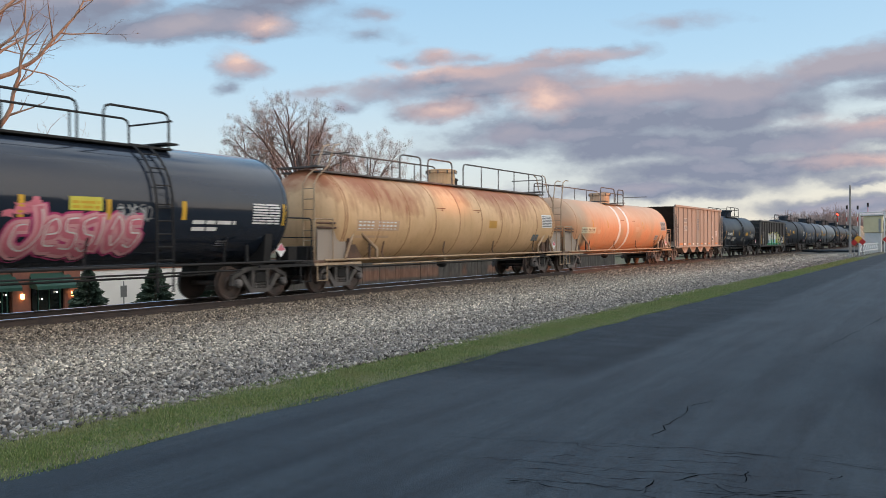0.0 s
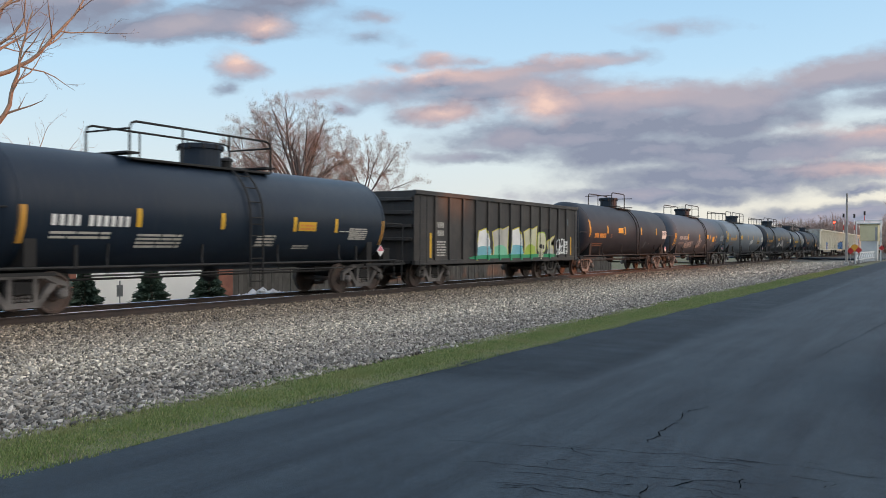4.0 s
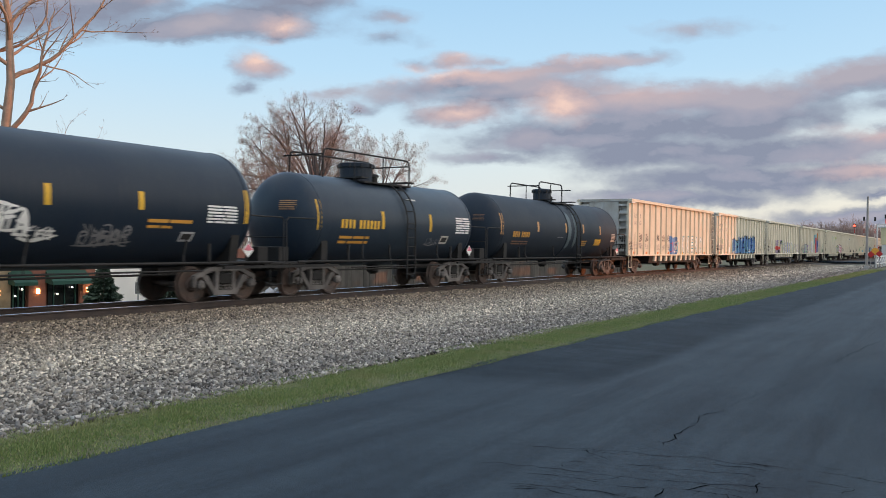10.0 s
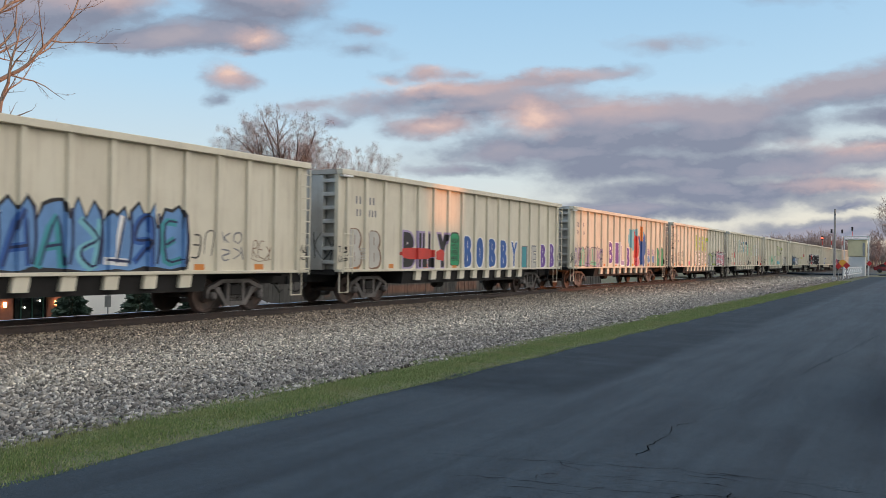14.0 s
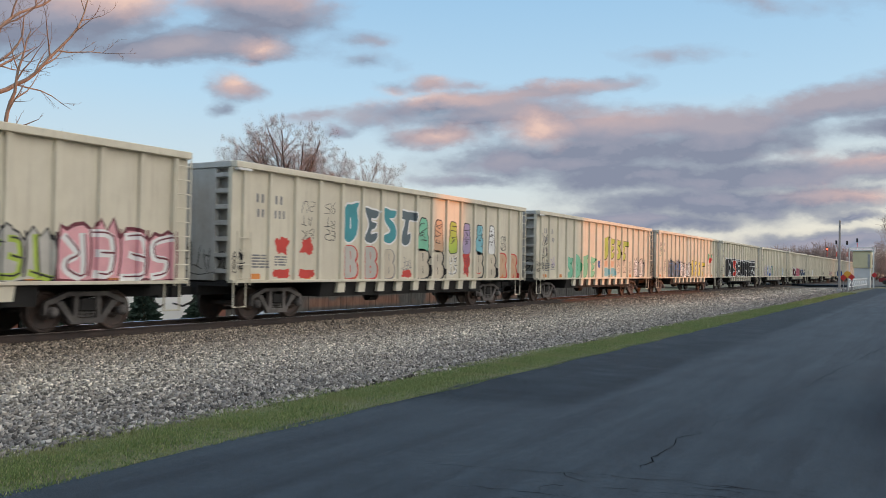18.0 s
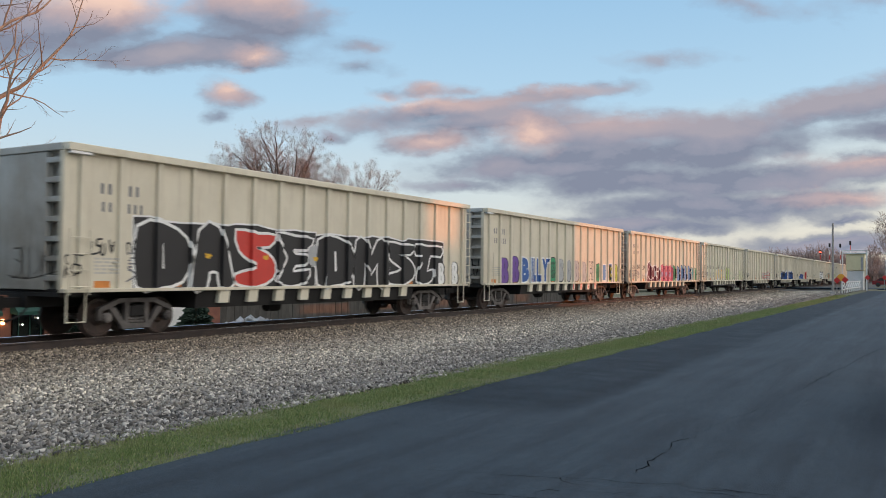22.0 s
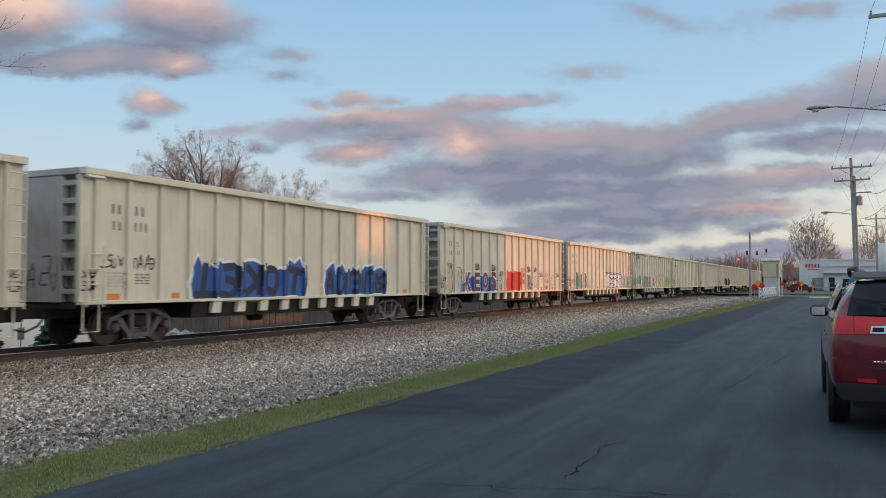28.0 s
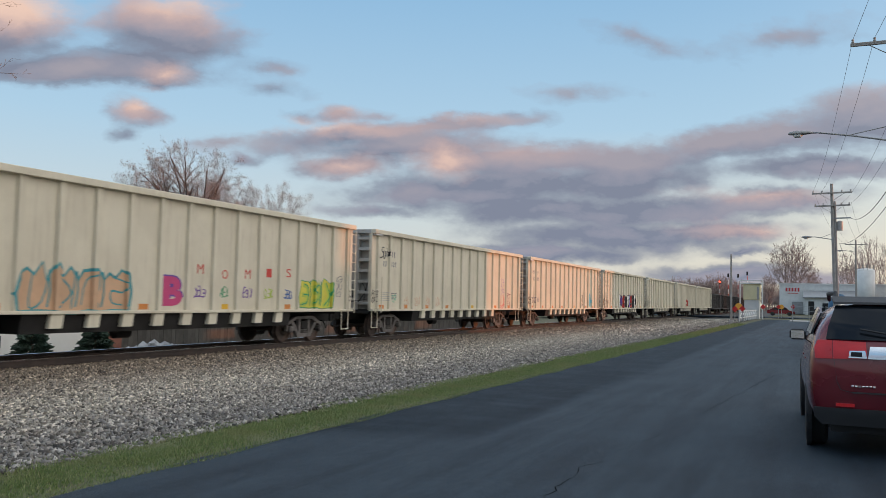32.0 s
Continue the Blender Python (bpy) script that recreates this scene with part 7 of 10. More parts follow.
def throw(car, p0, p1, z, h, fills, edge, seed, n=None, ink=None, rim=0.06, jag=0.10, pen=0.05):
    """A quick swollen piece: one joined body with a ragged outline, the signs drawn on it in lines."""
    r = random.Random(seed)
    y0, y1 = panel_mid(p0) - 0.5, panel_mid(p1) + 0.5
    n = n or (p1 - p0 + 1)
    step = (y1 - y0) / n
    top = []
    for k in range(n):
        for x, v in ((0.08, 0.86), (0.3, 1.0), (0.55, 0.93), (0.8, 1.02), (0.95, 0.84)):
            top.append(((k + x) * step, h * (v + r.uniform(-jag, jag))))
    low = [(x, h * r.uniform(-0.03, 0.06)) for x in [(y1 - y0) * (1 - i / (2 * n)) for i in range(2 * n + 1)]]
    body = [(-0.06, 0.4 * h)] + top + [(y1 - y0 + 0.06, 0.5 * h)] + low
    apply_flat("sprayed_outline", fill_flat(grown(body, rim)), (y0, z), P[edge], car, g_depth(0.003), G_CUTS)
    apply_flat("sprayed_body", fill_flat(body), (y0, z), P[fills[0]], car, g_depth(0.005), G_CUTS)
    for k in range(n):
        signs = mangled(r, step * 0.8, h * 0.78, 3)
        if len(fills) > 1:
            bm = bmesh.new()
            for i, line in enumerate(signs):
                stroke(line, 0.22 * step, bm, 0.0004 * i + 0.001 * (k % 2))
            apply_flat("sprayed_sign", bm, (y0 + (k + 0.1) * step, z + 0.08 * h), P[fills[1 + k % (len(fills) - 1)]], car, g_depth(0.007), G_CUTS)
        bm = bmesh.new()
        for i, line in enumerate(signs):
            stroke([(x + 0.07 * step, v + 0.02) for x, v in line], pen, bm, 0.0004 * i, 0.3)
        stroke(curve_through([(0.9 * step, 0.02 * h), (0.98 * step, 0.4 * h), (0.93 * step, 0.9 * h)], n=3), pen, bm, 0.0016)
        apply_flat("sprayed_line", bm, (y0 + (k + 0.1) * step, z + 0.08 * h), P[ink or edge], car, g_depth(0.010), G_CUTS)


def tag(car, p, z, w, h, colour, seed, strokes=7, pen=0.035):
    apply_flat("sprayed_tag", scrawl(w, h, seed, strokes, pen), (panel_mid(p) - w / 2, z), P[colour], car, g_depth(0.005), G_CUTS)


def common_marks(car, seed):
    r = random.Random(seed)
    dep = g_depth(0.003)
    apply_flat("car_mark", marks(2, 0.40, 0.24, 0.42), (panel_mid(1) - 0.02, 3.28), P["grey"], car, dep)
    apply_flat("car_mark", marks(2, 0.40, 0.24, 0.42), (panel_mid(2) - 0.32, 3.28), P["grey"], car, dep)
    apply_flat("car_mark", marks(2, 0.36, 0.22, 0.42), (panel_mid(1) + 0.02, 2.88), P["grey"], car, dep)
    apply_flat("car_mark", marks(3, 0.52, 0.22, 0.42), (panel_mid(2) - 0.34, 2.88), P["grey"], car, dep)
    apply_flat("small_print", bars(0.6, 0.40, 5, seed), (panel_mid(1) - 0.15, 1.48), P["pale" if r.random() < 0.4 else "grey"], car, dep)
    apply_flat("small_print", bars(0.5, 0.30, 4, seed + 1), (panel_mid(2) - 0.3, 1.55), P["grey"], car, dep)
    for p, w in ((1, 0.42), (3, 0.30), (5, 0.30), (7, 0.34), (10, 0.30), (13, 0.34), (15, 0.36)):
        apply_flat("reflective_sticker", outline([(0, 0), (w, 0), (w, 0.15), (0, 0.15)]), (panel_mid(p) - w / 2 + r.uniform(-0.1, 0.1), G_SILL + 0.05), P["orange" if p % 2 else "yellow"], car, dep)
    for p in (0, 17):
        if r.random() < 0.7:
            tag(car, p, 1.4, 0.36, 0.55, "black", seed + p, 5, 0.04)
    # spray on the lower end wall
    if r.random() < 0.8:
        bm = scrawl(1.6, 0.9, seed + 5, 9, 0.05)
        for v in bm.verts:
            v.co = Vector((v.co.x - 0.3, -G_LEN / 2 + 0.02, v.co.y + 1.35))
        part("end_tag", bm, P["black"], car)


def foot_flashes(car, posts):
    """Red and white reflective sheets on the feet of some posts."""
    for p in posts:
        y = G_POSTS[p] - G_LEN / 2
        for x0, w, col in ((-0.09, 0.13, "red"), (0.045, 0.07, "white")):
            apply_flat("reflective_sheet", outline([(0, 0), (w, 0), (w, 0.27), (0, 0.27)]), (y + x0, 0.80), P[col], car, lambda yy, zz: G_HALF + 0.063)


def k0(c):
    for p, q in ((2, 0.5), (3, 0.5), (5, 0.5), (6, 0.6), (7, 0.5)):
        tag(c, p, 1.95, 0.55, 0.45, "black", p + 3, 5, 0.07)
        tag(c, p, 1.45, 0.7, 0.35, "grey", p + 30, 7, 0.03)
    spray(c, 8, 1.15, 1.9, 1.15, "sky", 4, 0.18, 0.003, dy=0.0); spray(c, 9, 1.3, 0.9, 0.7, "cyan", 5, 0.25, 0.005, dy=-0.4)
    wild(c, 8, 8, 1.3, 0.8, ["pink", "lilac", "white"], 8, "sky", 3, 0.4, 0.03); tag(c, 8, 1.25, 1.4, 0.8, "red", 9, 5, 0.05)
    letters(c, "KKERO", 10, 1.25, 1.05, "white", "teal", 0.56, fat=0.02, tilt=0.08)


def k1(c):
    tag(c, 1, 2.0, 0.3, 0.4, "mint", 3, 4); tag(c, 2, 1.95, 0.4, 0.35, "green", 5, 7, 0.04); tag(c, 3, 3.0, 0.2, 0.25, "grey", 8, 4, 0.02)
    spray(c, 4, 1.25, 0.5, 0.45, "white", 9, 0.2)
    spray(c, 8, 1.1, 7.4, 1.1, "black", 14, 0.05, 0.002, dy=1.3, bumps=21)
    throw(c, 5, 6, 1.2, 1.1, ["sky", "cyan", "white"], "black", 21, 3, "navy", 0.07, 0.14, 0.06)
    throw(c, 7, 12, 1.2, 1.35, ["sky", "cyan", "white", "blue", "teal"], "black", 24, 8, "navy", 0.09, 0.15, 0.07)
    tag(c, 13, 1.5, 0.8, 0.8, "black", 31, 9, 0.05); tag(c, 14, 1.4, 0.8, 0.9, "grey", 32, 8, 0.05); tag(c, 15, 1.4, 0.8, 0.6, "brown", 33, 8)


def k2(c):
    hand(c, "BB", 1, 1.25, 1.2, "pale", "brown", 0.62, ROUND)
    for ch, y0, y1 in (("B", 3.95, 4.85), ("I", 5.0, 5.3), ("L", 5.4, 5.7), ("L", 5.8, 6.1), ("Y", 6.45, 7.25)):
        big_letter(c, ch, y0, y1, 1.2, 2.45, "black", "lilac", 0.07, 0.05)
    spray(c, 4, 1.5, 2.3, 0.4, "red", 42, 0.05, 0.011, dy=0.5); spray(c, 6, 1.45, 0.6, 0.4, "red", 43, 0.1, 0.011)
    bubble(c, 7, 1.25, 0.8, 1.25, "green", "black", 5, "WISH YOU WERE HERE")
    hand(c, "BOBB", 8, 1.2, 1.15, "blue", "white", 0.62, ROUND); letters(c, "Y", 12, 1.2, 1.1, "blue", "white", 0.6)
    letters(c, "IE", 13, 1.25, 0.95, ["teal", "pale"], "grey", 0.45)
    hand(c, "BB", 15, 1.22, 1.05, "purple", "white", 0.60, ROUND)


def k3(c):
    letters(c, "BIL", 6, 1.3, 1.2, ["purple", "purple", "lilac"], "white", 0.75)
    hand(c, "B", 9, 1.2, 1.1, "purple", "white", 0.70, ROUND)
    spray(c, 10, 2.2, 1.9, 1.35, "cyan", 6, 0.16, 0.003, dy=0.0)
    spray(c, 11, 1.3, 1.0, 1.9, "red", 7, 0.22, 0.006, dy=-0.5)
    spray(c, 12, 1.2, 1.3, 2.1, "blue", 8, 0.22, 0.008, dy=-0.3)
    spray(c, 11, 1.15, 0.8, 0.6, "pink", 9, 0.25, 0.010, dy=-0.3)
    spray(c, 12, 2.8, 0.6, 0.9, "orange", 10, 0.2, 0.011, dy=-0.55); spray(c, 12, 3.1, 0.35, 0.3, "cyan", 12, 0.3, 0.012, dy=-0.1)
    for p in (13, 14):
        tag(c, p, 1.9, 0.6, 0.45, "purple", p, 6, 0.06); spray(c, p, 1.4, 0.7, 0.45, "sky", p + 3, 0.2); tag(c, p, 1.2, 0.6, 0.2, "black", p + 8, 7)
    hand(c, "BB", 15, 1.2, 1.2, "green", "black", 0.74, ROUND)
    throw(c, 1, 4, 1.2, 1.0, ["pale", "lilac", "mint"], "grey", 77, 5)


def k4(c):
    hand(c, "BEST", 7, 2.32, 1.25, "lime", "cyan", 0.76, rim=0.03)
    letters(c, "KERO", 7, 1.2, 0.95, "white", "black", 0.62, fat=0.02, rim=0.05, tilt=0.1)
    throw(c, 11, 13, 1.15, 1.05, ["pale", "lime"], "black", 51, 5, "black", 0.05)
    throw(c, 14, 16, 1.15, 1.2, ["rose", "white", "white"], "maroon", 52, 4, "maroon", 0.09, 0.12, 0.05)
    tag(c, 0, 2.4, 0.3, 1.6, "black", 6, 8, 0.045); tag(c, 1, 1.9, 0.7, 0.7, "black", 7, 8, 0.05); tag(c, 2, 1.9, 0.6, 0.3, "black", 8, 6, 0.05); tag(c, 3, 1.5, 0.7, 0.8, "black", 9, 9, 0.06); tag(c, 2, 1.2, 0.8, 0.3, "brown", 10, 8)
    spray(c, 5, 1.2, 0.7, 0.3, "pink", 11, 0.2)


def figure(c, p, z, w, h, colour, seed):
    """A sprayed two-lobed figure: a wide lobe below, a small one above, outlined and scrawled over in black."""
    for (dz, ww, hh) in ((0.0, w, h * 0.56), (h * 0.46, w * 0.78, h * 0.50)):
        spray(c, p, z + dz - 0.03, ww + 0.08, hh + 0.07, "black", seed, 0.07, 0.003, "sprayed_outline", 0, 3)
    for k, (dz, ww, hh) in enumerate(((0.0, w, h * 0.56), (h * 0.46, w * 0.78, h * 0.50))):
        spray(c, p, z + dz, ww, hh, colour, seed, 0.07, 0.006 + 0.002 * k, "sprayed_patch", 0, 3)
    r = random.Random(seed)
    for k in range(4):
        pts = [((r.uniform(0.1, 0.9)) * w, h * (0.3 + 0.15 * k) + r.uniform(-0.05, 0.15)) for _ in range(4)]
        apply_flat("sprayed_line", stroke(curve_through(pts, n=4), 0.035, None, 0.0004 * k, 0.3), (panel_mid(p) - w / 2, z), P["black"], c, g_depth(0.011), G_CUTS)


def k5(c):
    hand(c, "BEST", 5, 2.35, 1.2, ["teal", "slate", "teal", "slate"], "white", 0.80, rim=0.06, drop=(0, 0))
    hand(c, "BB", 5, 1.18, 1.0, "pale", "red", 0.66, ROUND, 0.05); hand(c, "B", 7, 1.2, 0.95, "tan", "grey", 0.6, ROUND, 0.03); spray(c, 8, 1.2, 0.6, 0.25, "red", 3, 0.2); tag(c, 8, 1.5, 0.6, 0.4, "grey", 5, 6)
    for p, col in ((9, "mint"), (10, "peach"), (11, "lime"), (12, "lilac"), (13, "cyan"), (14, "white")):
        figure(c, p, 2.12, 0.70 - 0.03 * (p - 9), 1.25, col, p + 2)
    hand(c, "BB", 9, 1.18, 1.02, "tan", "black", 0.78, ROUND, 0.07); tag(c, 11, 1.3, 0.6, 0.8, "black", 3, 5, 0.04); tag(c, 11, 1.3, 0.6, 0.8, "white", 6, 5, 0.05)
    hand(c, "BB", 13, 1.18, 1.02, "tan", "black", 0.74, ROUND, 0.07); hand(c, "RR", 15, 1.18, 0.95, "peach", "red", 0.66, ROUND, 0.07)
    spray(c, 12, 1.3, 0.5, 0.9, "red", 8, 0.25); tag(c, 12, 1.35, 0.45, 0.7, "maroon", 9, 4, 0.05); tag(c, 13, 1.35, 0.4, 0.4, "red", 19, 4, 0.06); tag(c, 15, 2.35, 0.5, 0.6, "black", 29, 5, 0.05)
    for p in (2, 3):
        spray(c, p, 1.9, 0.5, 0.45, "red", p, 0.3); spray(c, p, 1.2, 0.7, 0.25, "red", p + 4, 0.2)
    for p in (3, 4):
        tag(c, p, 2.3, 0.6, 1.2, "black", p + 21, 12, 0.03)


def k6(c):
    for z in (1.5, 2.1, 2.7):
        tag(c, 1, z, 0.7, 0.55, "black", int(z * 10), 7, 0.06)
    tag(c, 2, 1.6, 0.6, 0.6, "lilac", 4, 8, 0.05)
    hand(c, "SDBE", 4, 1.18, 1.1, "mint", "green", 0.80, None, 0.035)
    spray(c, 8, 1.7, 0.35, 0.4, "blue", 6, 0.3)
    hand(c, "BEST", 9, 2.2, 1.2, "lime", "black", 0.84, rim=0.04)
    for p in (9, 10):
        spray(c, p, 1.2, 1.0, 0.5, "cyan", p, 0.08, 0.003); spray(c, p, 1.75, 0.6, 0.35, "peach", p + 5, 0.2)
    for p in (11, 12, 13):
        tag(c, p, 1.4, 0.6, 0.8, "black", p, 9, 0.035)
    throw(c, 14, 15, 1.2, 1.05, ["pale", "white"], "black", 64, 2, "black", 0.05)
    tag(c, 15, 1.3, 0.7, 0.6, "cyan", 9, 6)


def k7(c):
    tag(c, 1, 2.6, 0.5, 0.7, "green", 3, 7, 0.06)
    spray(c, 5, 1.15, 4.6, 0.8, "yellow", 4, 0.08, 0.001, dy=0.6, bumps=15); throw(c, 3, 5, 1.15, 1.2, ["slate", "grey"], "black", 71, 3, "sky", 0.05); throw(c, 6, 8, 1.15, 1.1, ["pale", "white"], "black", 73, 3, "black", 0.05)
    hand(c, "BEST", 9, 1.18, 1.2, "lemon", "black", 0.76, rim=0.04)
    spray(c, 14, 2.6, 0.5, 0.5, "green", 4, 0.3); spray(c, 14, 2.3, 0.5, 0.4, "red", 5, 0.3, 0.007, dy=0.4); spray(c, 15, 2.5, 0.6, 0.5, "red", 6, 0.35); spray(c, 15, 2.75, 0.3, 0.3, "green", 7, 0.3, 0.008)
    tag(c, 2, 1.4, 0.4, 1.0, "black", 7, 6, 0.04); tag(c, 14, 1.3, 0.5, 0.9, "grey", 17, 6, 0.03)


def k8(c):
    for p in (1, 2):
        tag(c, p, 1.9, 0.7, 0.4, "black", p + 2, 9, 0.08)
    tag(c, 2, 1.3, 0.7, 0.8, "grey", 9, 7, 0.05)
    packed(c, "DASE", 2.25, 8.75, 1.17, 1.52, ["black", "black", "red", "black"], "white", "black", 0.08, 4)
    packed(c, "DMST", 9.0, 16.5, 1.17, 1.46, "black", "white", "black", 0.08, 5)
    bubble(c, 8, 1.75, 0.62, 0.62, "silver", "white", 6)
    hand(c, "BB", 15, 1.18, 0.8, "white", "black", 0.46, ROUND)
    for p in (4, 6, 8):
        spray(c, p, 1.9, 0.2, 0.12, "yellow", p, 0.3, 0.010)


def k9(c):
    hand(c, "BB", 2, 1.2, 1.1, "purple", "black", 0.70, ROUND, 0.04)
    for ch, y0, y1 in (("B", 3.95, 4.9), ("I", 5.0, 5.3), ("L", 5.4, 5.7), ("L", 5.8, 6.15), ("Y", 6.45, 7.2)):
        big_letter(c, ch, y0, y1, 1.2, 2.3, "blue", "white", 0.07, 0.05)
    bubble(c, 7, 1.2, 0.75, 1.15, "green", "black", 5, "WISH YOU WERE HERE")
    hand(c, "BOBB", 8, 1.2, 1.05, "silver", "black", 0.60, ROUND, 0.03)
    letters(c, "H", 12, 1.25, 0.9, "pale", "black", 0.6)
    bubble(c, 13, 1.2, 0.6, 0.95, "green", "black", 6, "US AND THEM")
    letters(c, "IE", 14, 1.2, 0.9, "sky", "white", 0.55)
    hand(c, "BB", 15, 1.2, 0.95, "lime", "black", 0.55, ROUND)
    foot_flashes(c, (9, 10, 11, 12))


def k10(c):
    for p in (1, 2, 3):
        tag(c, p, 1.9, 0.6, 0.35, "black", p, 8, 0.06); tag(c, p, 1.3, 0.5, 0.4, "grey", p + 6, 6, 0.04)
    throw(c, 4, 6, 1.15, 1.1, ["maroon"], "white", 101, 3, "white", 0.09, 0.18, 0.08)
    throw(c, 7, 9, 1.15, 1.1, ["pink"], "magenta", 105, 3, "maroon", 0.05, 0.05)
    for p in (7, 8, 9):
        spray(c, p, 1.45, 0.7, 0.35, "lilac", p, 0.12, 0.0085)
    bubble(c, 10, 1.15, 0.85, 1.1, "green", "black", 7, "WISH YOU WERE HERE")
    hand(c, "BOBB", 11, 1.2, 1.05, "sky", "navy", 0.80, ROUND, 0.075)
    for p in range(10, 15):
        for i in range(8):
            apply_flat("sprayed_check", outline([(0, 0), (0.06, 0), (0.06, 0.10), (0, 0.10)]), (G_POSTS[p] - G_LEN / 2 - 0.06 + 0.06 * (i % 2), 1.2 + 0.11 * i), P["red" if i % 2 else "white"], c, g_depth(0.009), G_CUTS)
    bubble(c, 15, 1.2, 0.7, 0.95, "teal", "navy", 8); bubble(c, 16, 1.2, 0.7, 0.9, "green", "black", 9, "US AND THEM")


def k11(c):
    for p in (1, 2, 3, 4, 5, 6, 7, 8):
        tag(c, p, 2.1, 0.6, 0.38, "black", p + 1, 7, 0.085)
    for p in (1, 2, 3, 4):
        tag(c, p, 1.35, 0.6, 0.6, "grey", p + 11, 8, 0.06)
    spray(c, 1, 1.35, 0.5, 0.7, "pale", 3, 0.2)
    letters(c, "IRDK", 5, 1.2, 0.9, "yellow", "white", 0.62, fat=0.03)
    hand(c, "BB", 9, 1.2, 1.1, "lime", "black", 0.60, ROUND)
    for p in (11, 12, 13, 14):
        tag(c, p, 1.25, 0.55, 0.7, "green" if p < 13 else "black", p, 9, 0.08)
    hand(c, "BB", 15, 1.2, 0.95, "lime", "black", 0.5, ROUND)


def k12(c):
    wild(c, 9, 13, 1.2, 0.75, ["pale", "pale"], 121, "red", 6, 0.1, 0.03)
    tag(c, 3, 1.3, 0.7, 0.5, "grey", 3, 8); tag(c, 5, 1.3, 0.7, 0.5, "orange", 4, 8)
    tag(c, 15, 1.5, 0.45, 0.9, "blue", 5, 12, 0.06); tag(c, 16, 1.3, 0.5, 0.9, "red", 6, 10, 0.05)
    tag(c, 1, 2.4, 0.3, 0.9, "lilac", 7, 8, 0.05)


def k13(c):
    tag(c, 1, 1.95, 0.7, 0.35, "black", 3, 7, 0.07); tag(c, 2, 1.9, 0.7, 0.4, "black", 4, 5, 0.07)
    spray(c, 4, 1.4, 0.5, 0.5, "lemon", 5, 0.3)
    throw(c, 4, 8, 1.15, 1.05, ["blue", "navy"], "white", 131, 5, "black", 0.10, 0.26, 0.06)
    throw(c, 10, 13, 1.15, 0.95, ["blue", "navy"], "white", 132, 5, "black", 0.09, 0.22, 0.06)
    tag(c, 5, 1.2, 3.0, 1.1, "black", 135, 5, 0.03)


def k14(c):
    hand(c, "BB", 1, 1.2, 1.15, "tan", "black", 0.70, ROUND, 0.045)
    spray(c, 2, 1.17, 0.35, 0.4, "sky", 4, 0.15, 0.009, dy=0.35)
    spray(c, 4, 1.15, 4.2, 0.75, "blue", 5, 0.10, 0.002, dy=0.6, bumps=15)
    letters(c, "KEOS", 3, 1.2, 0.88, "maroon", "white", 0.78, fat=0.05)
    throw(c, 8, 9, 1.17, 1.05, ["red", "red"], "red", 6, 2, "maroon", 0.03, 0.08, 0.03)
    spray(c, 10, 1.17, 0.5, 1.1, "red", 7, 0.14, 0.005, dy=-0.25, bumps=7)
    spray(c, 10, 1.9, 0.26, 0.24, "red", 8, 0.2, 0.006, dy=0.22); spray(c, 10, 1.5, 0.24, 0.26, "red", 9, 0.2, 0.006, dy=0.22)
    tag(c, 10, 1.5, 0.55, 0.5, "black", 31, 6, 0.025); tag(c, 10, 2.2, 0.7, 0.25, "red", 12, 8, 0.06)
    spray(c, 11, 1.18, 0.8, 0.85, "slate", 61, 0.14, 0.004); tag(c, 11, 1.2, 0.7, 0.8, "silver", 62, 9, 0.05); tag(c, 11, 1.2, 0.8, 0.7, "black", 63, 6, 0.03)
    for p in (1, 4, 6, 11, 12):
        tag(c, p, 2.22, 0.6, 0.34, "black", p, 8, 0.09); tag(c, p, 2.24, 0.5, 0.28, "black", p + 50, 7, 0.08)
    for p in (7, 13, 16):
        tag(c, p, 1.96, 0.6, 0.26, "black", p, 8, 0.085); tag(c, p, 1.97, 0.5, 0.22, "grey", p + 60, 6, 0.06)
    for p in (7, 12, 15):
        tag(c, p, 1.3, 0.6, 0.75, "grey" if p == 12 else "black", p + 7, 9, 0.035)
    tag(c, 14, 1.95, 0.4, 0.4, "red", 22, 9, 0.10); tag(c, 14, 1.6, 0.5, 0.2, "black", 23, 7, 0.03); spray(c, 14, 1.2, 0.5, 0.22, "red", 8, 0.3)
    foot_flashes(c, (9, 10, 11, 12))


def k15(c):
    bubble(c, 2, 1.2, 0.75, 1.05, "green", "black", 3, "WISH YOU WERE HERE")
    hand(c, "BB", 3, 1.2, 1.05, "navy", "white", 0.62, ROUND)
    for p, col in ((5, "peach"), (6, "cyan"), (7, "lemon"), (8, "pink"), (9, "lime")):
        tag(c, p, 1.3, 0.5, 0.6, col, p, 7, 0.08)
    packed(c, "BEST", 10.1, 15.1, 1.17, 1.1, "white", "black", "white", 0.07, 6)
    spray(c, 9, 1.2, 0.5, 0.5, "lime", 5, 0.3, 0.008)
    hand(c, "BB", 14, 1.2, 0.95, "sky", "navy", 0.56, ROUND)
    bubble(c, 16, 1.2, 0.6, 0.85, "green", "black", 6, "US AND THEM")


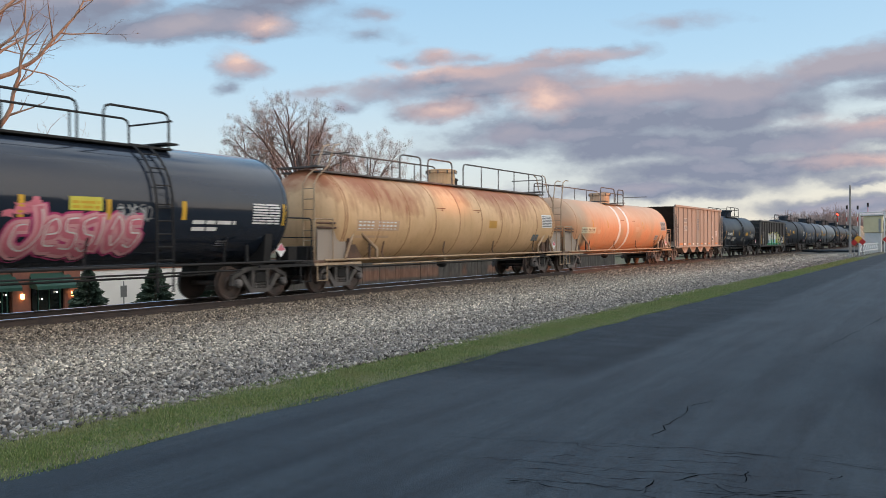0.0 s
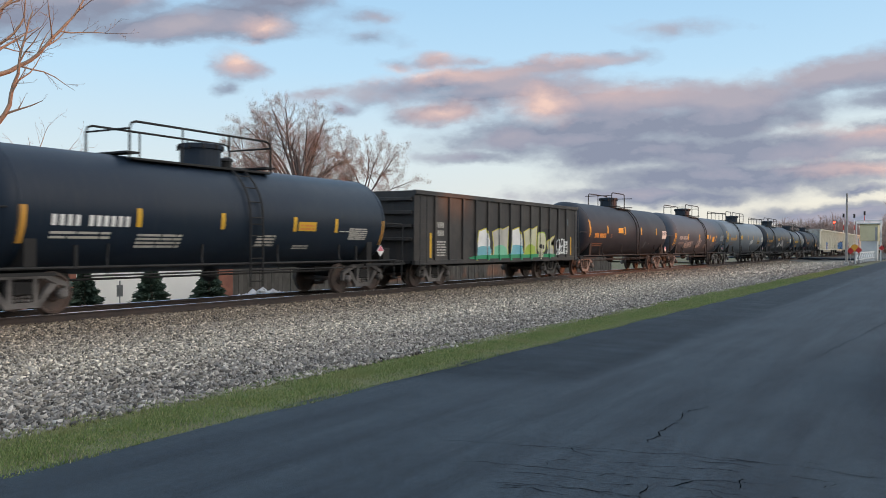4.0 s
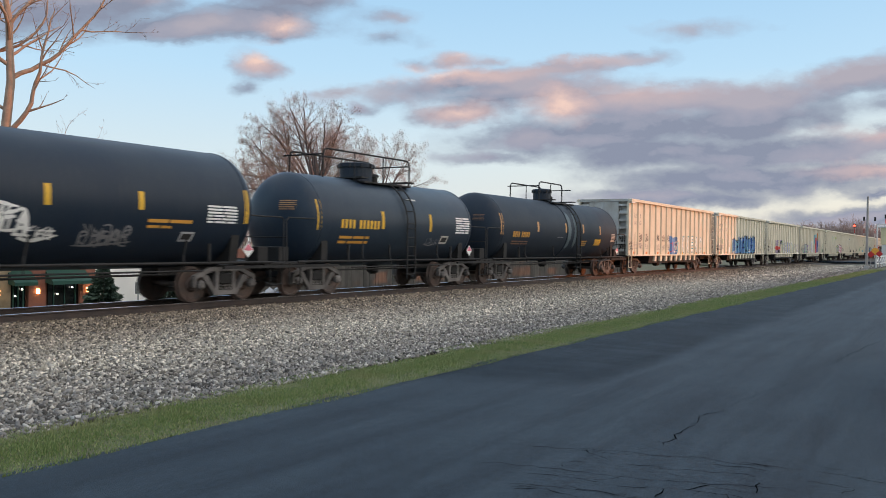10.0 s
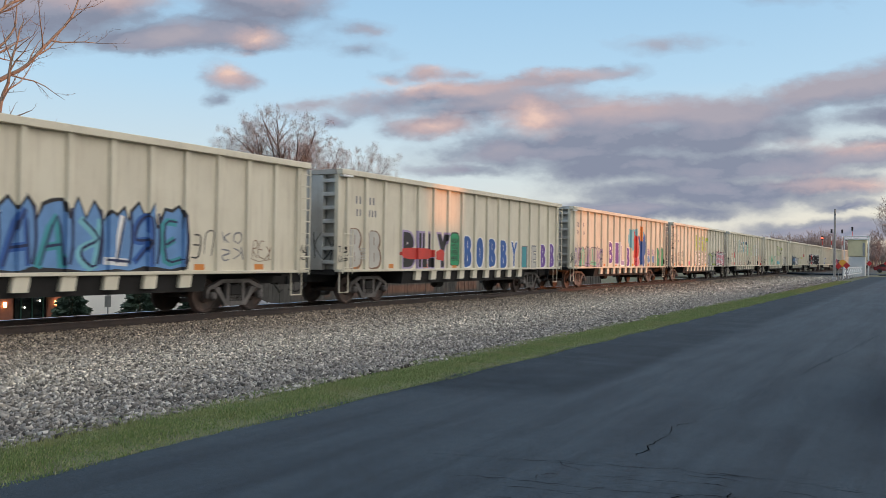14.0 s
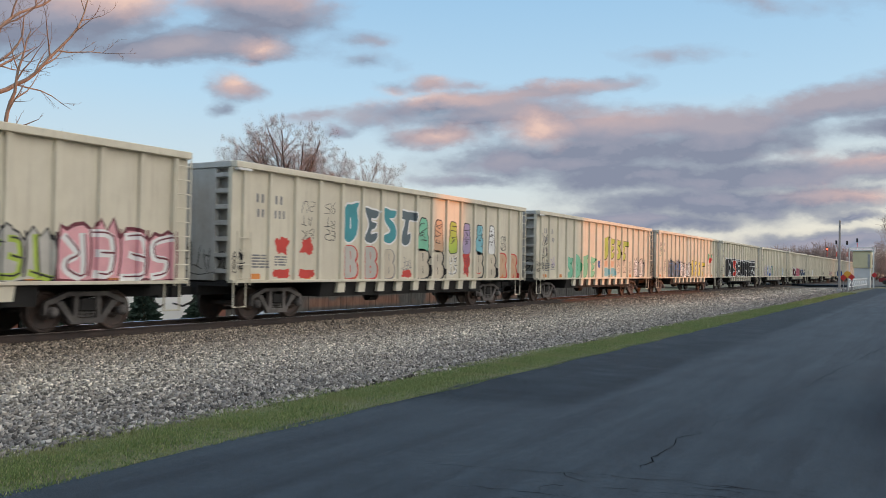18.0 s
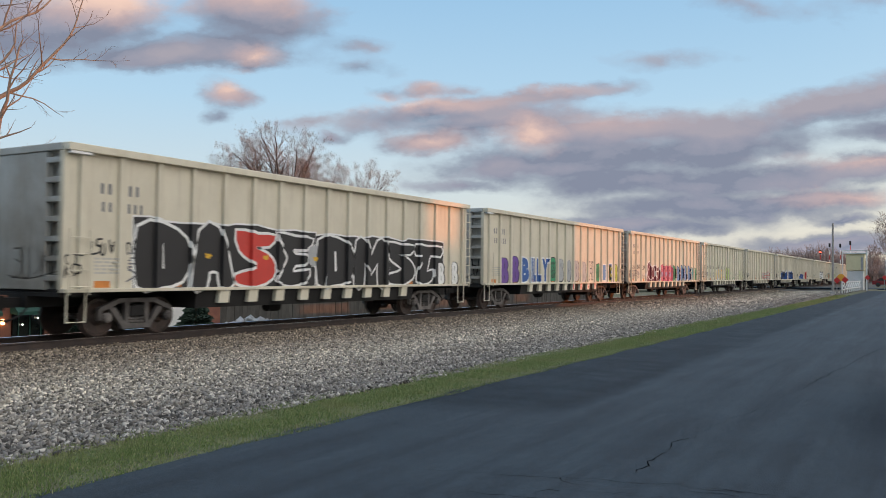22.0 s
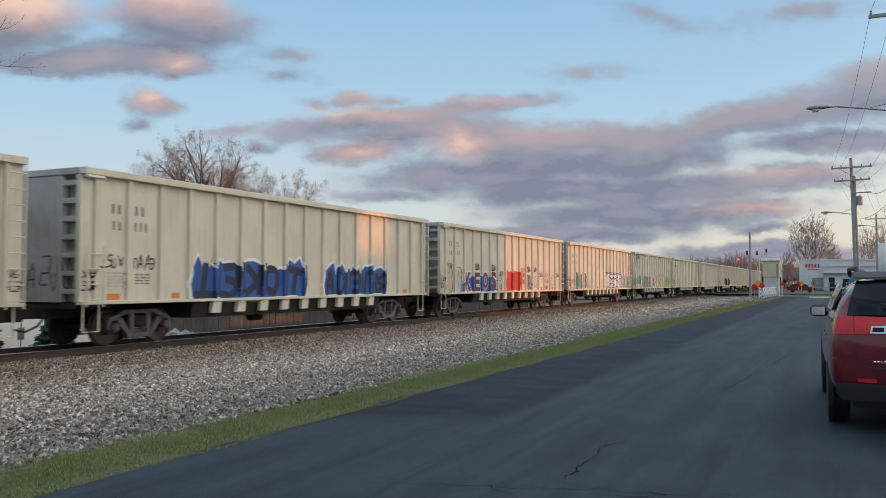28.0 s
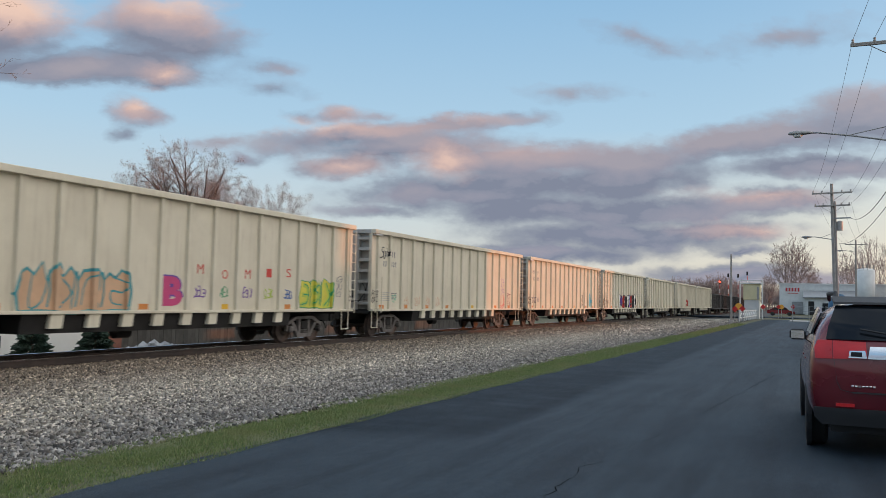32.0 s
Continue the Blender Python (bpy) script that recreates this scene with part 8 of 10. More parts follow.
def k16(c):
    spray(c, 1, 3.2, 0.6, 1.1, "maroon", 4, 0.3, 0.004); spray(c, 2, 3.7, 0.5, 0.5, "maroon", 5, 0.3, 0.004)
    tag(c, 1, 1.8, 0.6, 0.35, "black", 6, 7, 0.05); wild(c, 2, 2, 1.6, 0.6, ["cyan", "teal"], 7, "teal", 1)
    throw(c, 4, 6, 1.15, 0.95, ["peach"], "teal", 9, 4, "teal", 0.08, 0.15)
    letters(c, "B", 8, 1.2, 0.8, "magenta", "purple", 0.75, fat=0.05)
    letters(c, "MOMIS", 9, 2.15, 0.28, "red", None, 0.28, fat=0.0)
    for p in range(9, 14):
        tag(c, p, 1.5, 0.45, 0.35, ("purple", "green", "purple", "lime", "blue")[p - 9], p, 8, 0.05)
    throw(c, 14, 15, 1.2, 0.95, ["lemon", "lime"], "green", 10, 3, "green", 0.03)
    tag(c, 16, 1.6, 0.4, 0.8, "grey", 11, 6)


def k17(c):
    tag(c, 1, 3.2, 0.9, 0.5, "black", 3, 9, 0.05); tag(c, 2, 1.4, 0.4, 0.4, "mint", 4, 5, 0.1)
    for p in (3, 4, 5, 6):
        tag(c, p, 1.3, 0.5, 0.4, "peach", p, 6, 0.04)
    tag(c, 14, 1.9, 0.7, 1.0, "lilac", 5, 12, 0.08); tag(c, 14, 1.2, 0.7, 0.7, "red", 6, 9, 0.06); tag(c, 15, 1.3, 0.5, 0.7, "maroon", 7, 8, 0.06)


def k18(c):
    spray(c, 14, 1.3, 0.8, 0.9, "cyan", 3, 0.3); tag(c, 12, 1.3, 0.5, 0.9, "black", 4, 6, 0.06)


def k19(c):
    wild(c, 6, 12, 1.3, 1.0, ["white", "purple", "red", "black"], 191, "black", 9, 0.3, 0.05)


def k20(c):
    tag(c, 5, 1.3, 1.6, 0.8, "grey", 3, 9, 0.06)


def k21(c):
    spray(c, 9, 1.3, 1.4, 0.9, "red", 4, 0.2); hand(c, "BB", 11, 1.2, 1.0, "sky", "white", 0.64, ROUND)


NOTES = ("blue patch and white lettering", "jagged blue and cyan sprayed piece", "black, red and blue round letters", "violet letters and a blue-orange cloud", "lime letters over a white throw-up", "teal letters and bright figures",
         "lime lettering and mint piece", "yellow lettering and red cherries", "huge black and red letters", "purple, blue and green round letters", "maroon and pink sprayed piece", "black tags and small yellow letters",
         "thin red outlines and small tags", "two dark blue jagged pieces", "maroon letters on a blue band", "white block letters outlined in black", "peach piece outlined in teal", "lilac and red tags near one end", "cyan patch near one end",
         "small black and purple piece", "few grey tags", "red patch and blue letters")
for k, (car, draw) in enumerate(zip(TANS, (k0, k1, k2, k3, k4, k5, k6, k7, k8, k9, k10, k11, k12, k13, k14, k15, k16, k17, k18, k19, k20, k21))):
    common_marks(car, 100 + k)
    draw(car)
    tagged(car, "tan steel gondola car with " + NOTES[k])

# ---------------------------------------------------------------- trees
M_BARK = surf("grey_brown_bark", (0.34, 0.25, 0.19), 0.9, 0, 0.4, 3.0, 30.0, 0.01, (0.25, 0.185, 0.14))
M_TWIG = surf("reddish_twig", (0.27, 0.19, 0.15), 0.9, 0, 0.3, 2.0, 20.0, 0.0)
M_BUD = surf("bud_and_young_leaf", (0.40, 0.27, 0.245), 0.8, 0, 0.4, 1.5, 8.0, 0.0, (0.26, 0.18, 0.11))
# bark and twig again, darker and greyer: shade put into the colour
M_SHADEBARK = surf("dark_grey_bark", (0.17, 0.135, 0.125), 0.9, 0, 0.4, 3.0, 30.0, 0.01, (0.12, 0.098, 0.092))
M_SHADETWIG = surf("grey_purple_twig", (0.25, 0.20, 0.19), 0.9, 0, 0.3, 2.0, 20.0, 0.0)
# paler than the near wood: distance haze is put into this colour
M_HAZEWOOD = surf("far_bare_wood", (0.34, 0.26, 0.235), 0.95, 0, 0.35, 0.1, 1.0, 0.0, (0.26, 0.205, 0.19))
M_CONIFER = surf("spruce_needles", (0.046, 0.078, 0.056), 0.8, 0, 0.4, 3.0, 25.0, 0.0, (0.065, 0.10, 0.066))


def tube_net(segs, sides):
    """Tapered tubes (a, b, ra, rb) as vertices and faces."""
    n = len(segs)
    a, b = np.array([s[0] for s in segs]), np.array([s[1] for s in segs])
    ra, rb = np.array([s[2] for s in segs]), np.array([s[3] for s in segs])
    d = b - a
    d /= np.linalg.norm(d, axis=1)[:, None] + 1e-9
    ref = np.where(np.abs(d[:, 2:3]) < 0.9, np.array([[0, 0, 1.0]]), np.array([[1.0, 0, 0]]))
    u = np.cross(d, ref)
    u /= np.linalg.norm(u, axis=1)[:, None] + 1e-9
    w = np.cross(d, u)
    ang = 2 * np.pi * np.arange(sides) / sides
    off = u[:, None] * np.cos(ang)[None, :, None] + w[:, None] * np.sin(ang)[None, :, None]
    v = np.concatenate([a[:, None] + off * ra[:, None, None], b[:, None] + off * rb[:, None, None]], 1).reshape(-1, 3)
    i = np.arange(sides)
    f = np.stack([i, (i + 1) % sides, (i + 1) % sides + sides, i + sides], -1)
    return v, (f[None] + 2 * sides * np.arange(n)[:, None, None]).reshape(-1, 4)


def bare_tree(x, y, z, crowns, seed, label, trunk=0.3, fork=2.5, bend=0.45, twigs=4, twig_len=0.55, buds=0, tip=0.006, twig=None, bark=None, bud_size=0.05, lean=(0.0, 0.0), shell=0.42, straight=0):
    """A leafless tree: limbs reach for points strewn through its crowns (middle, half widths, count), each from the best-placed wood already grown."""
    r = np.random.RandomState(seed)
    pts = [np.array([lean[0] * k / 4, lean[1] * k / 4, fork * k / 4]) for k in range(5)]
    goal = []
    for cx, cy, cz, rx, ry, rz, n in crowns:
        u = r.normal(size=(n, 3))
        u /= np.linalg.norm(u, axis=1)[:, None]
        u *= (r.rand(n) ** shell)[:, None]
        u *= (1 + 0.16 * np.sin(5 * np.arctan2(u[:, 1], u[:, 0]) + seed))[:, None]
        goal.append(np.array([cx, cy, cz]) + u * [rx, ry, rz])
    goal = np.concatenate(goal)
    goal = goal[goal[:, 2] > fork * 0.8]
    n0, n = 5, 5 + len(goal)
    node = np.zeros((n, 3))
    node[:5] = pts
    node[5:] = goal
    up = np.full(n, -1)
    up[1:5] = np.arange(4)
    path = np.full(n, np.inf)
    path[:5] = np.linalg.norm(node[:5], axis=1)
    best = np.full(n, np.inf)
    src = np.zeros(n, int)
    done = np.zeros(n, bool)
    done[:5] = True
    fresh = [3, 4]
    for _ in range(len(goal)):
        for k in fresh:
            d = np.linalg.norm(node - node[k], axis=1)
            c = d + bend * path[k] + 0.6 * np.maximum(0, node[k, 2] - node[:, 2])
            c[d > 5.0] += 2.0
            m = (~done) & (c < best)
            best[m], src[m] = c[m], k
        k = int(np.argmin(np.where(done, np.inf, best)))
        done[k], up[k] = True, src[k]
        path[k] = path[src[k]] + np.linalg.norm(node[k] - node[src[k]])
        fresh = [k]
    order = np.argsort(path)[::-1]
    load = np.zeros(n)
    for k in order:
        load[k] = max(load[k], 1.0)
        if up[k] >= 0:
            load[up[k]] += load[k]
    # straighten the limbs: each joint drifts to the line between its parent and its heaviest child
    heir = np.full(n, -1)
    for k in np.argsort(load):
        if up[k] >= 0:
            heir[up[k]] = k
    for _ in range(straight):
        for k in range(5, n):
            if heir[k] >= 0:
                node[k] = 0.6 * node[k] + 0.4 * (node[up[k]] + node[heir[k]]) / 2
    rad = np.maximum(tip * 1.15, trunk * (load / load[0]) ** 0.53)
    kids = np.bincount(up[up >= 0], minlength=n)
    groups = [[], [], []]
    for k in range(1, n):
        p, q = node[up[k]], node[k]
        mid = (p + q) / 2 + r.normal(0, 0.05, 3) * np.linalg.norm(q - p)
        rp = min(rad[up[k]], rad[k] * 1.35) if up[k] > 4 else rad[up[k]]
        rm = (rp + rad[k]) / 2
        g = 0 if rad[k] > trunk * 0.30 else 1
        groups[g] += [(p, mid, rp, rm), (mid, q, rm, rad[k])]
        if rad[k] < trunk * 0.22:
            out = q - p
            out = out / (np.linalg.norm(out) + 1e-6)
            for _ in range(twigs if kids[k] == 0 else twigs - 2):
                w = out * 1.0 + r.normal(0, 0.5, 3) + np.array([0, 0, 0.12])
                w *= twig_len * r.uniform(0.5, 1.2) / np.linalg.norm(w)
                st = q if r.rand() < 0.6 else mid
                e1 = st + w * 0.55 + r.normal(0, 0.03, 3)
                groups[2] += [(st, e1, tip, tip * 0.8), (e1, st + w, tip * 0.8, tip * 0.5)]
                e2 = e1 + r.normal(0, 0.32, 3) * twig_len * 0.7 + w * 0.35
                groups[2].append((e1, e2, tip * 0.7, tip * 0.45))
    tree = thing("tree", label, "tree", at=pose(x, y, z))
    for nm, g, sides, m in (("trunk", groups[0], 8, bark or M_BARK), ("branch_work", groups[1], 5, bark or M_BARK), ("twig_work", groups[2], 3, twig or M_TWIG)):
        if g:
            v, f = tube_net(g, sides)
            soup(nm, v, f, m, "", smooth=True).parent = tree
    if buds:
        ends = np.array([s[1] for s in groups[2]])
        c = ends[r.randint(0, len(ends), buds)] + r.normal(0, 0.07, (buds, 3))
        t3 = r.normal(0, 1, (buds, 3, 3))
        t3 /= np.linalg.norm(t3, axis=2)[..., None]
        o = soup("crown", (c[:, None] + t3 * bud_size).reshape(-1, 3), np.arange(3 * buds).reshape(-1, 3), M_BUD, "")
        o.parent = tree
        o["label"] = "sparse reddish buds and young leaves"
    return tree


def at_bearing(deg, dist):
    """A place by its bearing to the left of the road's line, and distance."""
    return -dist * math.sin(radians(deg)), dist * math.cos(radians(deg))


def limbed_tree(bearing, dist, z, label, trunk, limbs, seed, rate=1.0, wobble=0.10, buds=0, bud_size=0.04, tip=0.006, depth=4, rise=0.03, twig=None, bark=None, bare=0.18):
    """A bare tree grown limb by limb. trunk: its joints as (across, up, radius). limbs: start height, turn about the trunk (0 is
    across to the road's side), rise in degrees, length. Every limb sheds smaller ones along its way, down to twigs."""
    r = random.Random(seed)
    b = radians(bearing)
    across, away = Vector((math.cos(b), math.sin(b), 0)), Vector((-math.sin(b), math.cos(b), 0))
    groups = [[], [], []]
    ends = []

    def turned(d, angle):
        side = d.orthogonal().normalized()
        side = (side * math.cos(q := r.uniform(0, 6.283)) + d.cross(side) * math.sin(q))
        return (d * math.cos(angle) + side * math.sin(angle)).normalized()

    def grow(p, d, length, rad, level):
        n = max(3, int(length / (0.42 if level < 2 else 0.22)))
        step, r0 = length / n, rad
        for i in range(n):
            f = (i + 1) / n
            d = (d + Vector((r.gauss(0, wobble), r.gauss(0, wobble), r.gauss(0, wobble) + rise))).normalized()
            q = p + d * step
            r1 = max(tip * 0.7, rad * (1 - 0.78 * f))
            groups[0 if r0 > 0.09 else 1 if r0 > 0.02 else 2].append((tuple(p), tuple(q), r0, r1))
            p, r0 = q, r1
            if level < depth and f > (bare if level == 0 else 0.18):
                k = rate * (1.0, 0.95, 1.05, 1.1, 1.0)[level]
                for _ in range(int(k) + (r.random() < k % 1)):
                    grow(p, turned(d, radians(r.uniform(26, 58))), length * (1 - 0.5 * f) * r.uniform(0.30, 0.58), r1 * r.uniform(0.45, 0.7), level + 1)
        if level >= depth - 2:
            ends.append(tuple(p))

    joints = [(across * a + Vector((0, 0, h)), rad) for a, h, rad in trunk]
    for (p, r0), (q, r1) in zip(joints, joints[1:]):
        groups[0].append((tuple(p), tuple(q), r0, r1))
    for h, turn, lift, length in limbs:
        k = next((i for i in range(len(trunk) - 1) if trunk[i][1] <= h <= trunk[i + 1][1]), len(trunk) - 2)
        f = (h - trunk[k][1]) / (trunk[k + 1][1] - trunk[k][1])
        p = joints[k][0].lerp(joints[k + 1][0], f)
        rad = joints[k][1] * (1 - f) + joints[k + 1][1] * f
        a, e = radians(turn), radians(lift)
        grow(p, across * math.cos(a) * math.cos(e) + away * math.sin(a) * math.cos(e) + Vector((0, 0, math.sin(e))), length, min(rad * 0.62, 0.020 * length), 0)
    x, y = at_bearing(bearing, dist)
    tree = thing("tree", label, "tree", at=pose(x, y, z))
    for nm, g, sides, m in (("trunk", groups[0], 9, bark or M_BARK), ("branch_work", groups[1], 5, bark or M_BARK), ("twig_work", groups[2], 3, twig or M_TWIG)):
        if g:
            v, f = tube_net(g, sides)
            soup(nm, v, f, m, "stuff" if nm != "trunk" else "", smooth=True).parent = tree
    if buds:
        rr = np.random.RandomState(seed)
        ends = np.array(ends)
        c = ends[rr.randint(0, len(ends), buds)] + rr.normal(0, 0.13, (buds, 3))
        t3 = rr.normal(0, 1, (buds, 3, 3))
        t3 /= np.linalg.norm(t3, axis=2)[..., None]
        o = soup("crown", (c[:, None] + t3 * bud_size).reshape(-1, 3), np.arange(3 * buds).reshape(-1, 3), M_BUD, "stuff")
        o.parent = tree
        o["label"] = "sparse reddish buds and young leaves"
    return tree


def fan(count, fork, middle, half, tall, seed):
    """Limbs that fan out from near the fork until they reach a broad dome."""
    r = random.Random(seed)
    out = []
    for k in range(count):
        h = fork + 2.0 * (k / count) ** 1.3
        turn, lift = (k * 137.5) % 360, math.degrees(math.asin(0.20 + 0.78 * (k + 0.5) / count)) + r.uniform(-5, 5)
        d = Vector((math.cos(radians(turn)) * math.cos(radians(lift)), math.sin(radians(turn)) * math.cos(radians(lift)), math.sin(radians(lift))))
        p, ln = Vector((0, 0, h)), 0.5
        while ln < 9 and ((p.x + d.x * ln - middle[0]) / half) ** 2 + ((p.y + d.y * ln) / half) ** 2 + ((p.z + d.z * ln - middle[1]) / tall) ** 2 < 1:
            ln += 0.1
        out.append((h, turn, lift, ln * r.uniform(0.82, 0.98)))
    return out


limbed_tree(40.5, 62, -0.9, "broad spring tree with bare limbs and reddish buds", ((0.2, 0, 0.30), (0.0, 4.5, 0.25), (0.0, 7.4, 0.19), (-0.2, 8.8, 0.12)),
            fan(36, 4.6, (-1.5, 7.4), 5.9, 5.5, 7), 7, 1.22, 0.10, 95000, 0.036, 0.0062, 4, 0.010, M_SHADETWIG, M_SHADEBARK, 0.34)
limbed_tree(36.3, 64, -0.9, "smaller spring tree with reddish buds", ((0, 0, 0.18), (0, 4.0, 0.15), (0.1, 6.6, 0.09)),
            fan(22, 3.8, (0.3, 6.9), 3.6, 4.2, 8), 17, 1.22, 0.10, 36000, 0.036, 0.0062, 4, 0.010, M_SHADETWIG, M_SHADEBARK, 0.34)
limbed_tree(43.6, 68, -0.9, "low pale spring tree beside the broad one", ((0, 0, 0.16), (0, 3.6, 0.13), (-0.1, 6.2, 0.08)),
            fan(18, 3.8, (0.0, 6.8), 3.6, 4.0, 9), 29, 1.2, 0.10, 22000, 0.036, 0.0062, 4, 0.010, M_SHADETWIG, M_SHADEBARK, 0.34)
limbed_tree(59.5, 38, -0.9, "tall bare tree with sunlit orange-brown limbs", ((-0.35, 0, 0.24), (-0.1, 6.5, 0.19), (0.1, 8.8, 0.165), (0.0, 11.2, 0.125), (-0.3, 13.5, 0.08), (-0.6, 17.0, 0.03)),
            ((6.6, 0, 44, 5.6), (8.9, 5, 40, 6.6), (9.4, 190, 34, 4.5), (11.0, 10, 58, 6.5), (11.4, 185, 55, 5.2), (10.0, 100, 40, 4.5), (10.4, 260, 40, 4.5), (12.2, 330, 46, 5.0), (12.8, 200, 60, 4.5), (13.6, 20, 62, 4.5), (14.4, 160, 60, 3.6), (7.6, 170, 20, 3.6), (15.2, 40, 66, 3.0), (9.8, 40, 30, 3.4)),
            23, 0.80, 0.14, 0, 0.04, 0.0066, 4, 0.035)
limbed_tree(61.9, 39, -0.9, "tall bare tree with sunlit orange-brown limbs", ((0, 0, 0.24), (0.05, 8.0, 0.18), (0.1, 12.0, 0.12), (0.0, 17.0, 0.04)),
            ((8.0, 180, 40, 5.5), (9.5, 20, 48, 5.0), (10.5, 90, 45, 4.5), (11.5, 200, 50, 5.0), (12.5, 330, 55, 4.5), (13.5, 150, 60, 4.0), (14.5, 30, 60, 3.5)), 31, 0.78, 0.14, 0, 0.04, 0.0066, 4, 0.035)
limbed_tree(56.9, 58, -0.9, "slender bare tree behind the tall one", ((0, 0, 0.14), (0, 5.0, 0.10), (0.1, 8.0, 0.05)),
            ((4.5, 0, 40, 4.2), (5.2, 180, 45, 3.2), (5.8, 10, 50, 4.4), (6.4, 90, 55, 3.0), (7.0, 200, 60, 2.8), (7.6, 20, 66, 3.2), (6.0, 350, 36, 4.0)), 37, 0.75, 0.13, 0, 0.04, 0.006, 4, 0.035, M_HAZEWOOD)
# far trees past the crossing
x, y = at_bearing(1.35, 250)
bare_tree(x, y, 0, ((0, 0, 12.5, 6.0, 6.0, 7.6, 700), (4.5, 0, 9.0, 2.6, 2.6, 3.5, 90)), 41, "big leafless tree behind the white building", 0.42, 3.5, 0.8, 5, 1.3, 0, 0.02, M_HAZEWOOD, M_HAZEWOOD)
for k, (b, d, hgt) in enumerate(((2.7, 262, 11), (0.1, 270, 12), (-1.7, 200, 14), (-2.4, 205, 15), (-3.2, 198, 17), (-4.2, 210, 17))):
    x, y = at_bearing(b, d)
    bare_tree(x, y, 0, ((0, 0, hgt * 0.62, hgt * 0.20, hgt * 0.2, hgt * 0.36, 190),), 50 + k, "leafless tree in the distance", 0.24, hgt * 0.2, 0.85, 5, 1.0, 0, 0.018, M_HAZEWOOD, M_HAZEWOOD)


def thicket(b0, b1, dist, h0, h1, seed, label, dense=5, wood=1.0):
    """A far belt of bare woods: many upright forked stems in one piece."""
    r = random.Random(seed)
    segs = []
    n = int(abs(b1 - b0) * dist * 0.0175 * dense)
    for k in range(n):
        x, y = at_bearing(r.uniform(b0, b1), dist + r.uniform(-14, 14))
        h = r.uniform(h0, h1) * (0.75 + 0.35 * noise.noise((x * 0.06, y * 0.06, seed)))
        p = Vector((x, y, -0.5))
        mid = p + Vector((r.gauss(0, 0.3), r.gauss(0, 0.3), h * 0.4))
        segs.append((tuple(p), tuple(mid), 0.12, 0.08))
        for _ in range(7):
            q = mid + Vector((r.gauss(0, h * 0.13), r.gauss(0, h * 0.13), h * r.uniform(0.1, 0.6)))
            segs.append((tuple(mid), tuple(q), 0.05 * wood, 0.03 * wood))
            for _ in range(3):
                e = q + Vector((r.gauss(0, h * 0.06), r.gauss(0, h * 0.06), h * r.uniform(0.0, 0.14)))
                segs.append((tuple(q), tuple(e), 0.03 * wood, 0.018 * wood))
    v, f = tube_net(segs, 3)
    return soup("woods", v, f, M_HAZEWOOD, "stuff", label, "woods")


thicket(3.6, 9.0, 330, 10.5, 14.5, 3, "far belt of bare reddish-brown woods", 13, 1.7)
thicket(9.0, 12.5, 335, 7, 11, 8, "far belt of bare reddish-brown woods", 7, 1.2)
thicket(12.5, 34, 360, 6, 9, 4, "far belt of bare reddish-brown woods")
thicket(-6, 3.2, 300, 7, 11, 5, "far belt of bare brown woods", 9, 1.4)
thicket(34, 70, 150, 5, 8, 6, "belt of bare brown scrub beyond the line")


def spruce(x, y, z, h, seed, label):
    r = np.random.RandomState(seed)
    n = 6500
    t = r.rand(n) ** 1.3
    rad = (1 - t) * h * 0.40 * (0.45 + 0.65 * r.rand(n)) * (1 + 0.22 * np.sin(t * 38)) + 0.03
    a = r.uniform(0, 2 * np.pi, n)
    c = np.stack([rad * np.cos(a), rad * np.sin(a), t * h + 0.1 - rad * 0.15], -1)
    out = np.stack([np.cos(a), np.sin(a), r.uniform(-0.5, 0.35, n)], -1) * (0.16 * (1.2 - t * 0.6))[:, None]
    sd = r.normal(0, 0.035, (n, 3))
    v = np.stack([c - sd, c + sd, c + out], 1).reshape(-1, 3)
    tree = thing("spruce", label, "tree", "spruces by the white wall", at=pose(x, y, z))
    o = soup("crown", v, np.arange(3 * n).reshape(-1, 3), M_CONIFER, "")
    o.parent = tree
    part("trunk", rod((0, 0, -0.1), (0, 0, h * 0.9), 0.09, 0.02), M_BARK, tree)
    return tree

# ---------------------------------------------------------------- beyond the track: shops, white wall, spruces
M_BRICK = surf("red_brown_brick", (0.30, 0.125, 0.085), 0.85, 0, 0.3, 2.0, 25.0, 0.004, (0.23, 0.095, 0.07))
M_WHITEWALL = surf("white_painted_wall", (0.90, 0.89, 0.86), 0.7, 0, 0.06, 0.6, 20.0, 0.002)
M_AWNING = surf("green_metal_awning", (0.022, 0.085, 0.065), 0.5, 0, 0.2, 1.0, 20.0, 0.0)
M_STONEWALL = surf("tan_stone_cladding", (0.36, 0.28, 0.18), 0.85, 0, 0.35, 2.0, 12.0, 0.01)
M_DARKGLASS = glass_mat("dark_shop_glass", (0.012, 0.016, 0.018), 0.06)
M_WARMLAMP = glow_mat("warm_shop_lamp", (1.0, 0.55, 0.20), 9.0)
M_COOLLAMP = glow_mat("small_shop_light", (0.9, 0.85, 0.7), 6.0)
M_ROOF = surf("brown_shingle_roof", (0.16, 0.10, 0.075), 0.9, 0, 0.3, 1.0, 15.0, 0.004)
M_DARKWALL = surf("weathered_dark_timber", (0.105, 0.098, 0.090), 0.9, 0, 0.35, 1.2, 18.0, 0.01, rand=0.10)
M_PALEROCK = surf("pale_limestone", (0.60, 0.58, 0.56), 0.85, 0, 0.35, 1.5, 10.0, 0.02, (0.34, 0.32, 0.31))
M_STEEL = surf("galvanised_steel", (0.34, 0.35, 0.36), 0.45, 0.7, 0.2, 2.0, 30.0, 0.0)
